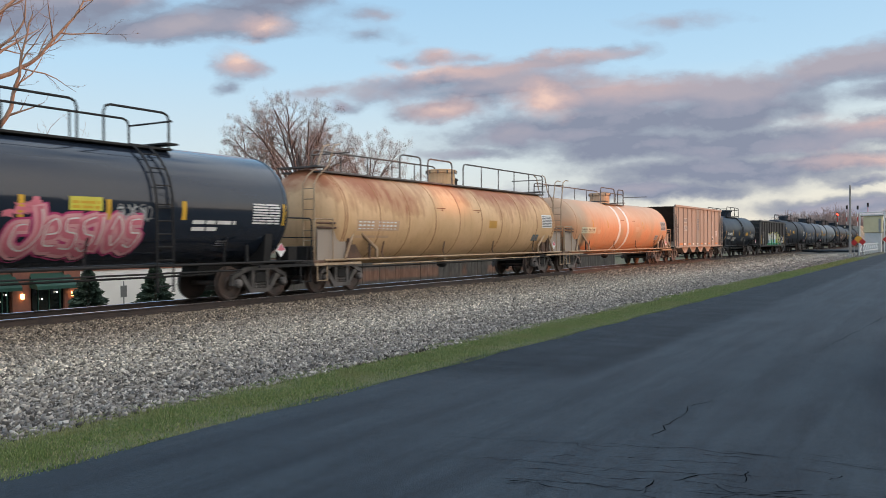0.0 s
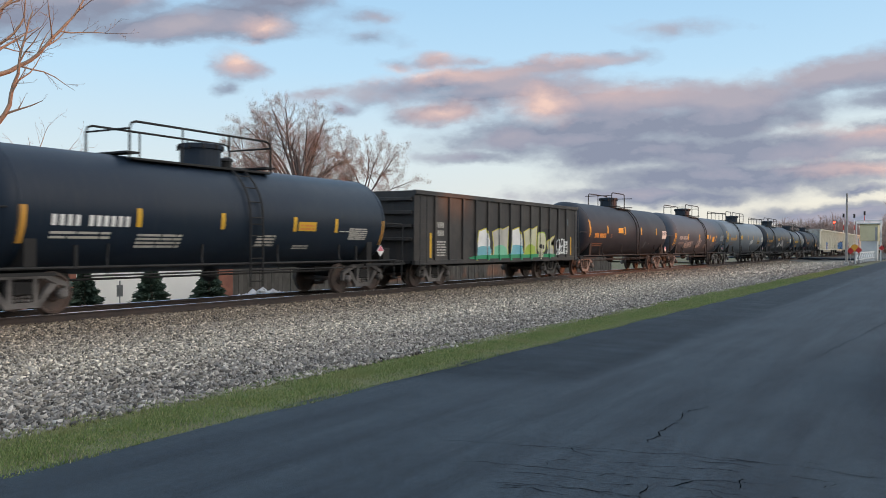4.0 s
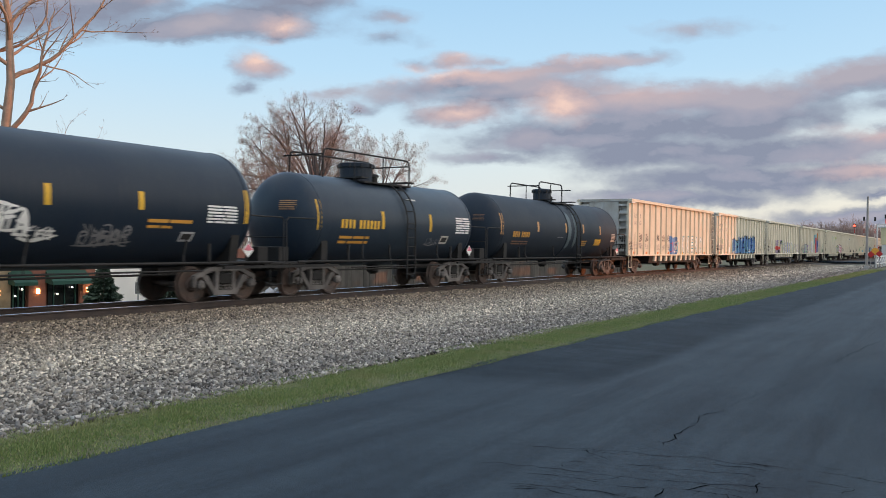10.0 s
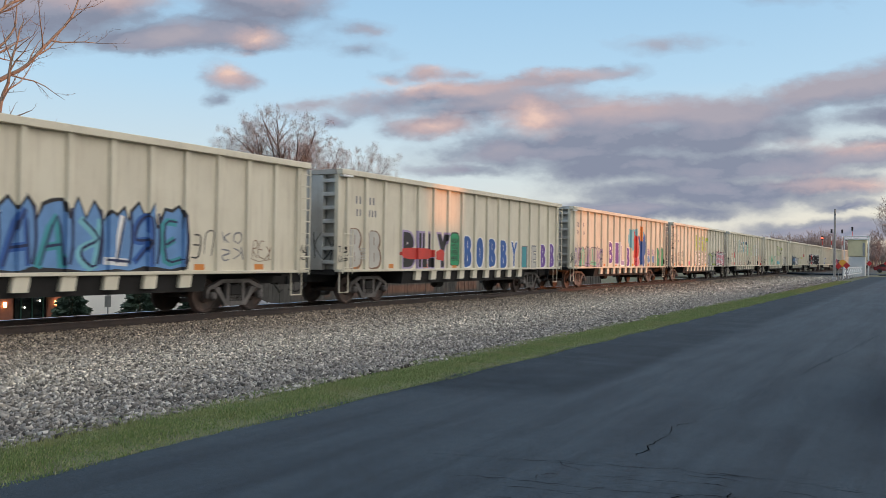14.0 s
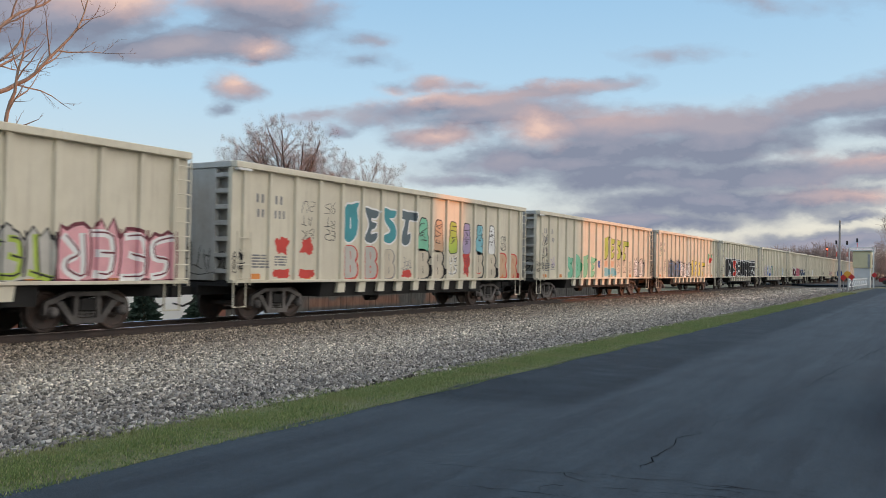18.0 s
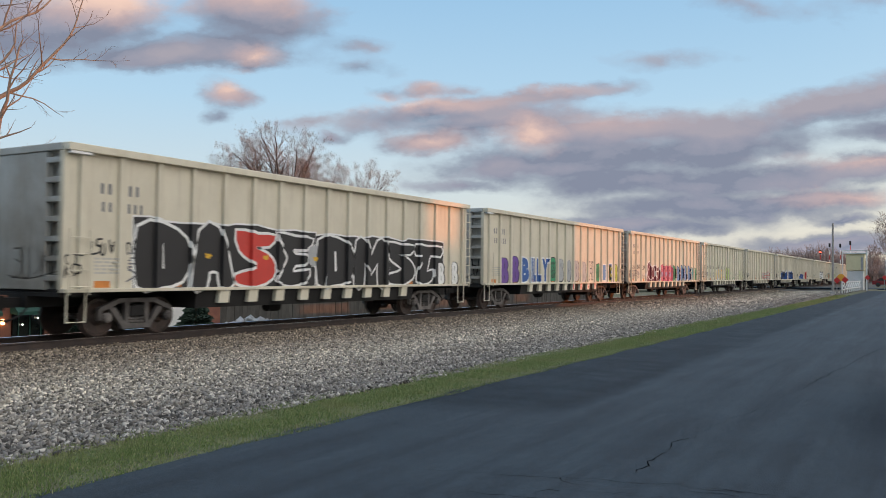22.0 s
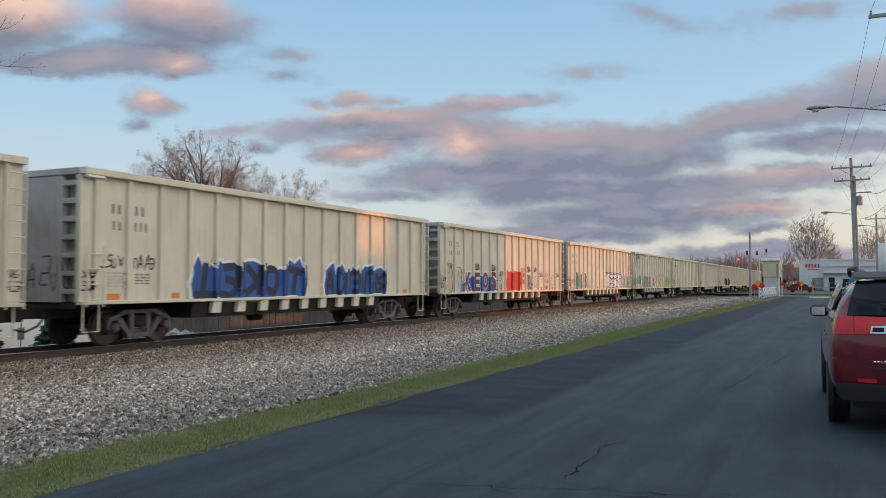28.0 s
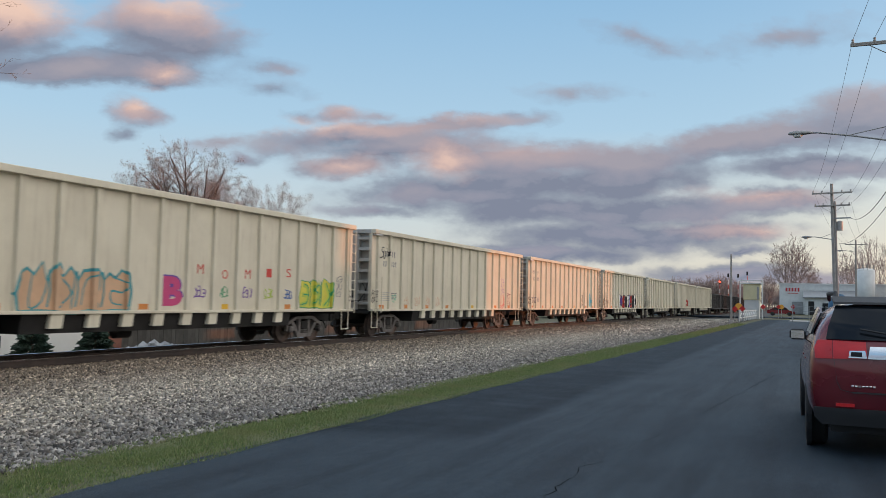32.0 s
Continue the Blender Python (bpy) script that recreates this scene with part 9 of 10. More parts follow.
M_POLE = surf("weathered_pole_wood", (0.36, 0.34, 0.32), 0.9, 0, 0.3, 1.5, 30.0, 0.004, (0.28, 0.26, 0.24))
M_WHITEPAINT = surf("chalky_white_paint", (0.70, 0.70, 0.68), 0.6, 0, 0.12, 1.0, 15.0, 0.0)
M_TANSTEEL = surf("cream_cabin_paint", (0.62, 0.55, 0.34), 0.6, 0, 0.12, 0.8, 15.0, 0.0)
M_PALEBASE = surf("pale_grey_cabin_base", (0.58, 0.58, 0.57), 0.8, 0, 0.15, 0.8, 20.0, 0.002)
M_REDSIGN = surf("red_reflective_sheet", (0.55, 0.03, 0.03), 0.4, 0, 0.15, 2.0, 20.0, 0.0)
M_ORANGESIGN = surf("amber_sign_sheet", (0.75, 0.36, 0.04), 0.45, 0, 0.12, 2.0, 20.0, 0.0)
M_REDLAMP = glow_mat("red_signal_lens", (1.0, 0.06, 0.03), 6.0)
M_CONCRETE = surf("pale_concrete", (0.40, 0.39, 0.37), 0.85, 0, 0.2, 0.6, 20.0, 0.003)
M_WIRE = surf("dark_cable", (0.03, 0.03, 0.035), 0.6, 0, 0.1, 1.0, 10.0, 0.0)
M_LAMPGREY = surf("lamp_head_grey", (0.35, 0.34, 0.33), 0.5, 0.3, 0.15, 2.0, 20.0, 0.0)

FX, FZ = -28.0, -1.05          # shop front plane and the ground there
shop = thing("shop_building", "low brick shop with green awnings and dark windows", "building", at=pose(FX, 0, FZ))
part("wall", box(-8, 6, 0, -0.05, 19.75, 2.6), M_BRICK, shop)
part("roof", prism([(-9, 2.6), (0.5, 2.6), (0.4, 2.8), (-4, 3.6), (-9, 3.6)], 5.4, 20.0), M_ROOF, shop)
for y0, y1 in ((6.8, 8.4), (9.2, 10.8), (11.6, 13.2), (14.0, 15.6), (16.65, 17.2), (18.05, 19.35)):
    w = part("window", box(-0.08, y0, 0.15, 0.02, y1, 1.15), M_DARKGLASS, shop)
    for k in range(3):
        yy = y0 + (y1 - y0) * (k + 0.5) / 3
        part("mullion", box(0.02, yy - 0.02, 0.15, 0.05, yy + 0.02, 1.15), M_AWNING, w)
    for k in range(2):
        part("hanging_light", lathe([(-0.03, 0.012), (0, 0.032), (0.03, 0.012)], 8, "z"), M_COOLLAMP, shop).location = (0.10, y0 + (y1 - y0) * (0.25 + 0.45 * k), 0.62 + 0.22 * k)
    part("awning", prism([(0.0, 1.55), (0.55, 1.10), (0.55, 0.98), (0.0, 1.05)], y0 - 0.15, y1 + 0.15), M_AWNING, shop)
for y in (8.8, 11.2, 13.6, 16.15, 17.6, 19.6):
    part("brick_pier", box(-0.05, y - 0.33, 0, 0.10, y + 0.33, 2.5), M_BRICK, shop)
    part("wall_lamp", box(0.10, y - 0.05, 0.66, 0.19, y + 0.05, 0.84, 0.012), M_WARMLAMP, shop, "warm lit wall lantern")
part("stone_cladding", box(-0.05, 16.0, 0, 0.13, 16.6, 2.45), M_STONEWALL, shop)

hall = thing("white_building", "low white-walled building beside the shops", "building", at=pose(FX - 0.3, 0, FZ))
part("wall", box(-10, 20.05, 0, 0, 27.3, 1.55), M_WHITEWALL, hall)
part("brick_band", box(-10, 20.05, 1.55, 0.03, 27.3, 2.25), M_BRICK, hall, "red brick band above the white wall")
part("parapet", box(-10, 20.05, 2.25, 0.10, 27.4, 2.5), M_STONEWALL, hall)
part("brick_end", box(-3, 27.45, 0, 0.12, 28.3, 2.3), M_BRICK, hall, "red brick end pier")
for k, (b, d, h) in enumerate(((54.0, 31.6, 1.65), (50.0, 33.5, 1.75), (46.4, 36.0, 1.75))):
    x, y = at_bearing(b, d)
    spruce(x, y, -1.05, h, 60 + k, "small dark spruce planted before the white wall")
sp = thing("sign_post", "small grey sign on a thin steel post", "sign", at=pose(*at_bearing(51.9, 31), -1.05))
part("post", rod((0, 0, 0), (0, 0, 1.3), 0.02), M_STEEL, sp)
part("panel", box(-0.015, -0.12, 0.75, 0.015, 0.12, 1.15), M_STEEL, sp)

# dark timber fence beyond the line, board by board
fence = thing("timber_fence", "weathered dark timber fence beyond the track", "fence", at=pose(-29.5, 0, -1.0))
board = part("board", box(-0.02, -0.1425, 0.0, 0.02, 0.1425, 1.5, 0.004), M_DARKWALL, fence)
board.location.y = 29.0
rng = random.Random(77)
for k in range(1, 190):
    again(board, pose(rng.uniform(-0.02, 0.02), 29.0 + k * 0.29, rng.uniform(-0.03, 0.03)))
for z in (0.4, 1.2):
    part("fence_rail", box(-0.08, 28.8, z, -0.03, 84, z + 0.1), M_DARKWALL, fence)

heap = thing("stone_heap", "heap of pale broken limestone beside the track", "rocks", at=pose(*at_bearing(42.9, 32), -0.66))
rng = random.Random(5)
for k in range(46):
    s = rng.uniform(0.10, 0.24)
    a, d = rng.uniform(0, 6.28), rng.random() ** 0.6
    bm = bmesh.new()
    bmesh.ops.create_icosphere(bm, subdivisions=1, radius=s)
    for v in bm.verts:
        v.co *= rng.uniform(0.72, 1.2)
    o = part("rock", bm, M_PALEROCK, heap)
    o.location = (math.cos(a) * d * 0.75, math.sin(a) * d * 1.25, 0.06 + 0.36 * (1 - d) + rng.uniform(0, 0.06))

# ---------------------------------------------------------------- the crossing end of the road
def mast(x, y, h, label):
    t = thing("signal_mast", label, "mast", at=pose(x, y, 0))
    part("pole", rod((0, 0, 0), (0, 0, h), 0.11, 0.08, 10), M_POLE, t)
    part("base", box(-0.2, -0.2, 0, 0.2, 0.2, 0.25, 0.03), M_CONCRETE, t)
    return t


def diamond(x, y, z, label, parent=None, size=0.30):
    s = parent or thing("warning_marker", label, "sign", "red diamond markers at the crossing", at=pose(x, y, 0))
    part("post", rod((0, 0, 0), (0, 0, z + 0.25), 0.03), M_STEEL, s)
    part("diamond_plate", prism([(-size, z), (0, z - size), (size, z), (0, z + size)], -0.05, -0.03), M_REDSIGN, s, "red reflective diamond plate")
    return s


mast(-7.1, 81.5, 6.3, "tall weathered pole at the road's edge")
for x, y, z in ((-6.9, 83.0, 1.25), (-6.35, 84.5, 1.3), (-5.6, 105, 1.5), (-4.4, 118, 1.5), (-2.7, 120, 1.55)):
    diamond(x, y, z, "red diamond warning marker on a steel post")
for x, y in ((-6.8, 86.0), (-4.2, 122.0)):
    s = thing("round_sign", "amber round crossing sign on a post", "sign", at=pose(x, y, 0))
    part("post", rod((0, 0, 0), (0, 0, 1.75), 0.035), M_STEEL, s)
    part("disc", lathe([(-0.02, 0.33), (0.02, 0.33)], 20, "y"), M_ORANGESIGN, s).location = (0, -0.06, 1.5)
barrier = thing("white_barrier", "low white trussed barrier beside the road", "barrier", at=pose(-6.6, 84, 0))
for z in (0.35, 1.0):
    part("barrier_rail", box(-0.04, 0.5, z, 0.04, 27, z + 0.10), M_WHITEPAINT, barrier)
for k in range(10):
    y = 0.6 + 2.9 * k
    part("barrier_post", box(-0.05, y - 0.05, 0, 0.05, y + 0.05, 1.15), M_WHITEPAINT, barrier)
    if k < 9:
        part("barrier_brace", pipe([(0.0, y, 0.4), (0.0, y + 2.9, 1.0)], 0.035), M_WHITEPAINT, barrier)
cab = thing("signal_cabin", "cream steel signal cabin on a grey base", "cabin", at=pose(-7.15, 110, 0))
part("base", box(-0.85, -0.7, 0, 0.85, 1.9, 2.28), M_PALEBASE, cab)
part("body", box(-0.95, -0.8, 2.3, 0.95, 2.0, 4.25, 0.03), M_TANSTEEL, cab)
part("roof", box(-1.2, -1.0, 4.26, 1.15, 2.2, 4.40, 0.02), M_WHITEPAINT, cab)
part("door", box(0.62, -0.84, 2.35, 0.86, -0.79, 3.9), M_LAMPGREY, cab)
for x in (-1.3, 1.25):
    part("corner_post", box(x - 0.06, -1.1, 0, x + 0.06, -0.98, 4.7), M_WHITEPAINT, cab)
part("top_bar", box(-1.24, -1.1, 4.6, 1.19, -0.98, 4.7), M_WHITEPAINT, cab)
for b, z, red in ((5.68, 7.0, True), (5.16, 8.6, False), (4.56, 8.5, False), (4.0, 9.1, False)):
    x, y = at_bearing(b, 215)
    s = thing("railway_signal", "railway signal mast banded red and white with dark lamp hood", "signal", "signals beyond the crossing", at=pose(x, y, 0))
    for k in range(int(z / 1.1)):
        part("mast_band", lathe([(k * 1.1, 0.07), (k * 1.1 + 1.1, 0.07)], 8, "z"), M_REDSIGN if k % 2 else M_WHITEPAINT, s)
    part("lamp_hood", box(-0.2, -0.2, z - 0.2, 0.2, 0.2, z + 0.7, 0.04), M_UNDER, s)
    if red:
        part("lens", lathe([(-0.24, 0.22), (-0.21, 0.22)], 16, "y"), M_REDLAMP, s, "lit red signal lens").location = (0, 0, z + 0.25)

store = thing("white_store", "long white store with a red painted sign and annex", "building", at=pose(-6.9, 190, 0))
part("wall", box(0, 0, 0, 30, 14, 6.2), M_WHITEPAINT, store)
part("parapet", box(-0.15, -0.15, 6.2, 30.15, 14.1, 6.45), M_WHITEPAINT, store)
part("sign_lettering", marks(5, 2.9, 0.75), M_REDSIGN, store, "red painted sign lettering").matrix_basis = pose(1.2, -0.03, 4.75, 90)
part("sign_lettering", bars(2.2, 0.25, 1, 4), M_REDSIGN, store).matrix_basis = pose(1.6, -0.03, 4.3, 90)
ann = part("annex", box(5.0, -6, 0, 17, -0.05, 3.4), M_WHITEPAINT, store, "low white annex")
part("annex_roof", prism([(-6.6, 3.41), (0, 3.41), (0, 5.0), (-6.6, 3.6)], 4.6, 17.4, "x"), M_STEEL, ann)
part("door", box(5.6, -6.05, 0, 6.7, -6.0, 2.7), M_UNDER, ann)
for x in (8.2, 11.0, 13.8):
    part("window", box(x, -6.05, 1.2, x + 1.3, -6.0, 2.4), M_DARKGLASS, ann)
part("loading_door", box(2.4, -0.06, 0, 4.6, 0.01, 2.6), M_STEEL, store)
silo = thing("white_storage_tank", "upright white storage tank with a top rail", "tank", at=pose(6.45, 132, 0))
part("shell", lathe([(0, 1.25), (6.9, 1.25), (7.1, 1.0), (7.2, 0.1)], 28, "z"), M_WHITEPAINT, silo, smooth=True)
for k in range(14):
    a = 2 * math.pi * k / 14
    part("rail_post", rod((1.15 * math.cos(a), 1.15 * math.sin(a), 6.9), (1.15 * math.cos(a), 1.15 * math.sin(a), 7.7), 0.03), M_STEEL, silo)
mill = thing("brick_mill", "tan brick building past the storage tank", "building", at=pose(13.2, 170, 0))
part("wall", box(0, 0, 0, 14, 12, 11.5), M_STONEWALL, mill)
part("roof", box(-0.2, -0.2, 11.5, 14.2, 12.2, 11.9), M_ROOF, mill)
lot = tagged(mesh_ob("forecourt", box(-2.6, 96, -0.1, 14, 104, 0.035), M_CONCRETE), "pale concrete apron by the crossing", "pavement", "", "structure")
tagged(mesh_ob("cross_road", box(-60, 124, -0.14, 60, 134, 0.012), M_ASPHALT), "asphalt road crossing the line", "road", "", "structure")
cover = thing("covered_stack", "rounded stack under a blue tarpaulin", "stack", at=pose(2.3, 97.5, 0.035))
bm = lathe([(0, 1.05), (1.9, 1.05), (2.6, 0.8), (2.95, 0.35), (3.0, 0.05)], 20, "z")
for v in bm.verts:
    v.co.xy *= 1 + 0.05 * noise.noise(v.co * 1.3)
part("tarpaulin", bm, surf("blue_tarpaulin", (0.035, 0.12, 0.22), 0.5, 0, 0.25, 1.2, 15.0, 0.01), cover, smooth=True)
chain = thing("chain_fence", "steel post fence along the forecourt", "fence", at=pose(-2.2, 95, 0.0))
for k in range(8):
    part("fence_post", rod((k * 1.6, 0, 0), (k * 1.6, 0, 1.7), 0.035), M_STEEL, chain)
for z in (0.55, 1.1, 1.6):
    part("fence_bar", rod((0, 0.001 * z, z), (11.2, 0.001 * z, z), 0.02), M_STEEL, chain)


def small_car(x, y, turn, paint_mat, label):
    c = thing("parked_car", label, "car", at=pose(x, y, 0.02, 0, 0, turn))
    part("body", prism([(-2.1, 0.35), (2.1, 0.35), (2.15, 0.75), (1.2, 0.92), (0.7, 1.4), (-0.9, 1.42), (-1.7, 1.0), (-2.15, 0.9)], -0.85, 0.85), paint_mat, c)
    part("side_glass", prism([(1.05, 0.95), (0.62, 1.34), (-0.85, 1.36), (-1.5, 1.0)], -0.86, 0.86), M_DARKGLASS, c)
    for px in (-1.3, 1.3):
        for py in (-0.8, 0.8):
            part("wheel", lathe([(-0.1, 0.2), (-0.1, 0.32), (0.1, 0.32), (0.1, 0.2)], 14, "y"), M_UNDER, c).location = (px, py, 0.32)
    return c


M_CARRED = surf("dark_red_car_paint", (0.20, 0.012, 0.018), 0.25, 0.1, 0.15, 1.0, 30.0, 0.0, coat=1.0)
M_CARBLACK = surf("black_car_paint", (0.016, 0.016, 0.018), 0.3, 0.1, 0.2, 1.0, 30.0, 0.0, coat=1.0)
small_car(-5.2, 150, 0, M_CARRED, "red car waiting beyond the crossing")
small_car(1.2, 172, 0, M_CARBLACK, "dark car parked before the white store")
small_car(5.4, 174, 10, M_CARBLACK, "dark car parked before the white store")

# ---------------------------------------------------------------- utility poles, lamps, wires
def street_lamp(parent, x0, z0, x1, z1, z2):
    """A bracket arm from the pole to a cobra-head lamp, with a stay."""
    a = part("lamp_arm", pipe([(x0, 0, z0), (x0 + (x1 - x0) * 0.5, 0, z0 + (z1 - z0) * 0.62), (x1 + 0.35, 0, z1), (x1 + 0.1, 0, z1)], 0.032, 8), M_LAMPGREY, parent)
    part("lamp_stay", pipe([(x0, 0, z2), (x0 + (x1 - x0) * 0.55, 0, z0 + (z1 - z0) * 0.66)], 0.018), M_LAMPGREY, parent)
    bm = lathe([(-0.42, 0.02), (-0.36, 0.10), (-0.10, 0.15), (0.2, 0.12), (0.42, 0.05), (0.46, 0.02)], 14, "x")
    for v in bm.verts:
        v.co.z *= 0.75 if v.co.z > 0 else 0.45
    o = part("lamp_head", bm, M_LAMPGREY, parent, "cobra-head street lamp", smooth=True)
    o.location = (x1 - 0.22, 0, z1)
    bm = lathe([(-0.2, 0.02), (-0.14, 0.11), (0.06, 0.11), (0.14, 0.02)], 12, "x")
    for v in bm.verts:
        v.co.z = min(0.0, v.co.z) * 0.9
    part("lens", bm, M_WHITEPAINT, o, "milky lamp lens").location = (-0.05, 0, -0.055)


def crossarm(parent, z, half, dy=-0.18, name="crossarm"):
    part(name, box(-half, dy - 0.05, z - 0.06, half, dy + 0.05, z + 0.06, 0.008), M_POLE, parent)
    for s in (-1, 1):
        part("brace", pipe([(s * half * 0.62, dy, z - 0.05), (0, dy * 0.5, z - 0.62)], 0.016), M_STEEL, parent)
        for x in (half - 0.08, half * 0.5):
            part("insulator", lathe([(0.06, 0.03), (0.10, 0.055), (0.14, 0.035), (0.19, 0.05), (0.22, 0.02)], 8, "z"), M_LAMPGREY, parent).location = (s * x, dy, z)


near = thing("utility_pole", "wooden utility pole with crossarm and street lamp", "pole", "utility poles along the road", at=pose(2.75, 33, 0))
part("pole", rod((0, 0, 0), (0, 0, 11.6), 0.17, 0.12, 12), M_POLE, near)
crossarm(near, 11.0, 1.55)
street_lamp(near, 0, 7.45, -3.0, 7.94, 8.1)
farp = thing("utility_pole", "wooden utility pole with two crossarms and street lamp", "pole", "utility poles along the road", at=pose(1.45, 72, 0, 0, -1.2, 0))
part("pole", rod((0, 0, 0), (0, 0, 11.3), 0.15, 0.11, 12), M_POLE, farp)
part("splice_pole", rod((0.19, 0.03, 0), (0.19, 0.03, 9.9), 0.10, 0.09, 10), M_POLE, farp)
crossarm(farp, 10.55, 1.42)
crossarm(farp, 9.55, 1.28)
part("cable_bracket", box(0, -0.2, 8.5, 1.3, -0.12, 8.6), M_STEEL, farp)
part("transformer", lathe([(7.6, 0.22), (8.3, 0.22), (8.36, 0.1)], 14, "z"), M_LAMPGREY, farp).location = (0.5, 0.1, 0)
street_lamp(farp, 0, 6.9, -1.65, 7.15, 7.4)
third = thing("utility_pole", "distant wooden utility pole with lamp", "pole", "utility poles along the road", at=pose(4.9, 122, 0))
part("pole", rod((0, 0, 0), (0, 0, 10.5), 0.15, 0.11, 10), M_POLE, third)
crossarm(third, 9.9, 1.3)
street_lamp(third, 0, 8.9, -1.6, 9.1, 9.3)
back = thing("utility_pole", "wooden utility pole with crossarm", "pole", "utility poles along the road", at=pose(4.4, -9, 0))
part("pole", rod((0, 0, 0), (0, 0, 11.6), 0.17, 0.12, 12), M_POLE, back)
crossarm(back, 11.0, 1.55)


def wire(a, b, sag, r=0.007, name="overhead_wire"):
    a, b = Vector(a), Vector(b)
    pts = []
    for k in range(25):
        t = k / 24
        p = a.lerp(b, t)
        p.z -= 4 * sag * t * (1 - t)
        pts.append(p)
    o = mesh_ob(name, pipe(pts, r, 5), M_WIRE)
    return tagged(o, "dark overhead wire between the poles", "wire", "overhead wires")


for off, z0, z1, sg in ((-1.47, 11.2, 10.75, 0.7), (-0.77, 11.2, 10.75, 0.75), (0.77, 11.2, 9.75, 0.9), (1.47, 11.2, 9.75, 0.9)):
    wire((2.75 + off, 32.82, z0), (1.25 + off * 0.92, 71.82, z1), sg)
    wire((4.4 + off, -9.18, 11.2), (2.75 + off, 32.82, z0), 1.0)
    wire((1.25 + off * 0.92, 71.82, z1), (4.9 + off * 0.85, 121.8, 10.1), 0.9)
wire((2.95, 33, 6.9), (2.55, 71.88, 8.55), 0.8, 0.018, "telephone_cable")
wire((4.6, -9, 6.9), (2.95, 33, 6.9), 0.8, 0.018, "telephone_cable")
wire((2.95, 33, 6.2), (1.75, 72, 6.6), 0.7, 0.014, "telephone_cable")
wire((1.75, 72, 6.6), (5.1, 122, 6.6), 0.9, 0.014, "telephone_cable")

# plain walls added out of view; they keep the low sun off all but two gaps
for k, (y0, y1, h) in enumerate(((-80, 51.6, 9.6), (51.6, 54.2, 6.6), (54.2, 66.6, 9.8), (97, 190, 9.6))):
    tagged(mesh_ob("wall_street_%d" % (k + 1), box(40, y0, -0.2, 40.8, y1, h), M_STONEWALL), "plain tan wall out of view, added to block the low sun", "wall", "", "structure")

# ---------------------------------------------------------------- the red car waiting ahead
M_SUVRED = surf("deep_red_car_paint", (0.165, 0.006, 0.018), 0.28, 0.3, 0.12, 0.8, 60.0, 0.0, (0.135, 0.008, 0.016), coat=0.8)
M_TAIL = surf("red_tail_lens", (0.62, 0.012, 0.018), 0.3, 0, 0.15, 6.0, 50.0, 0.0, coat=0.15)
M_CHROME = surf("chrome_trim", (0.75, 0.76, 0.78), 0.12, 1.0, 0.08, 2.0, 30.0, 0.0)
M_PLASTIC = surf("charcoal_plastic", (0.020, 0.021, 0.024), 0.65, 0, 0.2, 2.0, 60.0, 0.001)
M_TYRE = surf("tyre_rubber", (0.020, 0.020, 0.021), 0.85, 0, 0.3, 4.0, 50.0, 0.003)
M_PRIVACY = glass_mat("tinted_car_glass", (0.008, 0.010, 0.013), 0.03)
M_PRIVACY.node_tree.nodes["Principled BSDF"].inputs["Specular IOR Level"].default_value = 0.3


def loft(sections, smooth=True):
    """A shell through cross-sections (y, half outline from the bottom middle to the top middle)."""
    bm = bmesh.new()
    rings = []
    for y, half in sections:
        pts = half + [(-x, z) for x, z in half[-2:0:-1]]
        rings.append([bm.verts.new((x, y, z)) for x, z in pts])
    n = len(rings[0])
    for a, b in zip(rings, rings[1:]):
        for i in range(n):
            j = (i + 1) % n
            bm.faces.new((a[i], a[j], b[j], b[i]))
    bm.faces.new(rings[0])
    bm.faces.new(rings[-1][::-1])
    bmesh.ops.recalc_face_normals(bm, faces=list(bm.faces))
    return bm


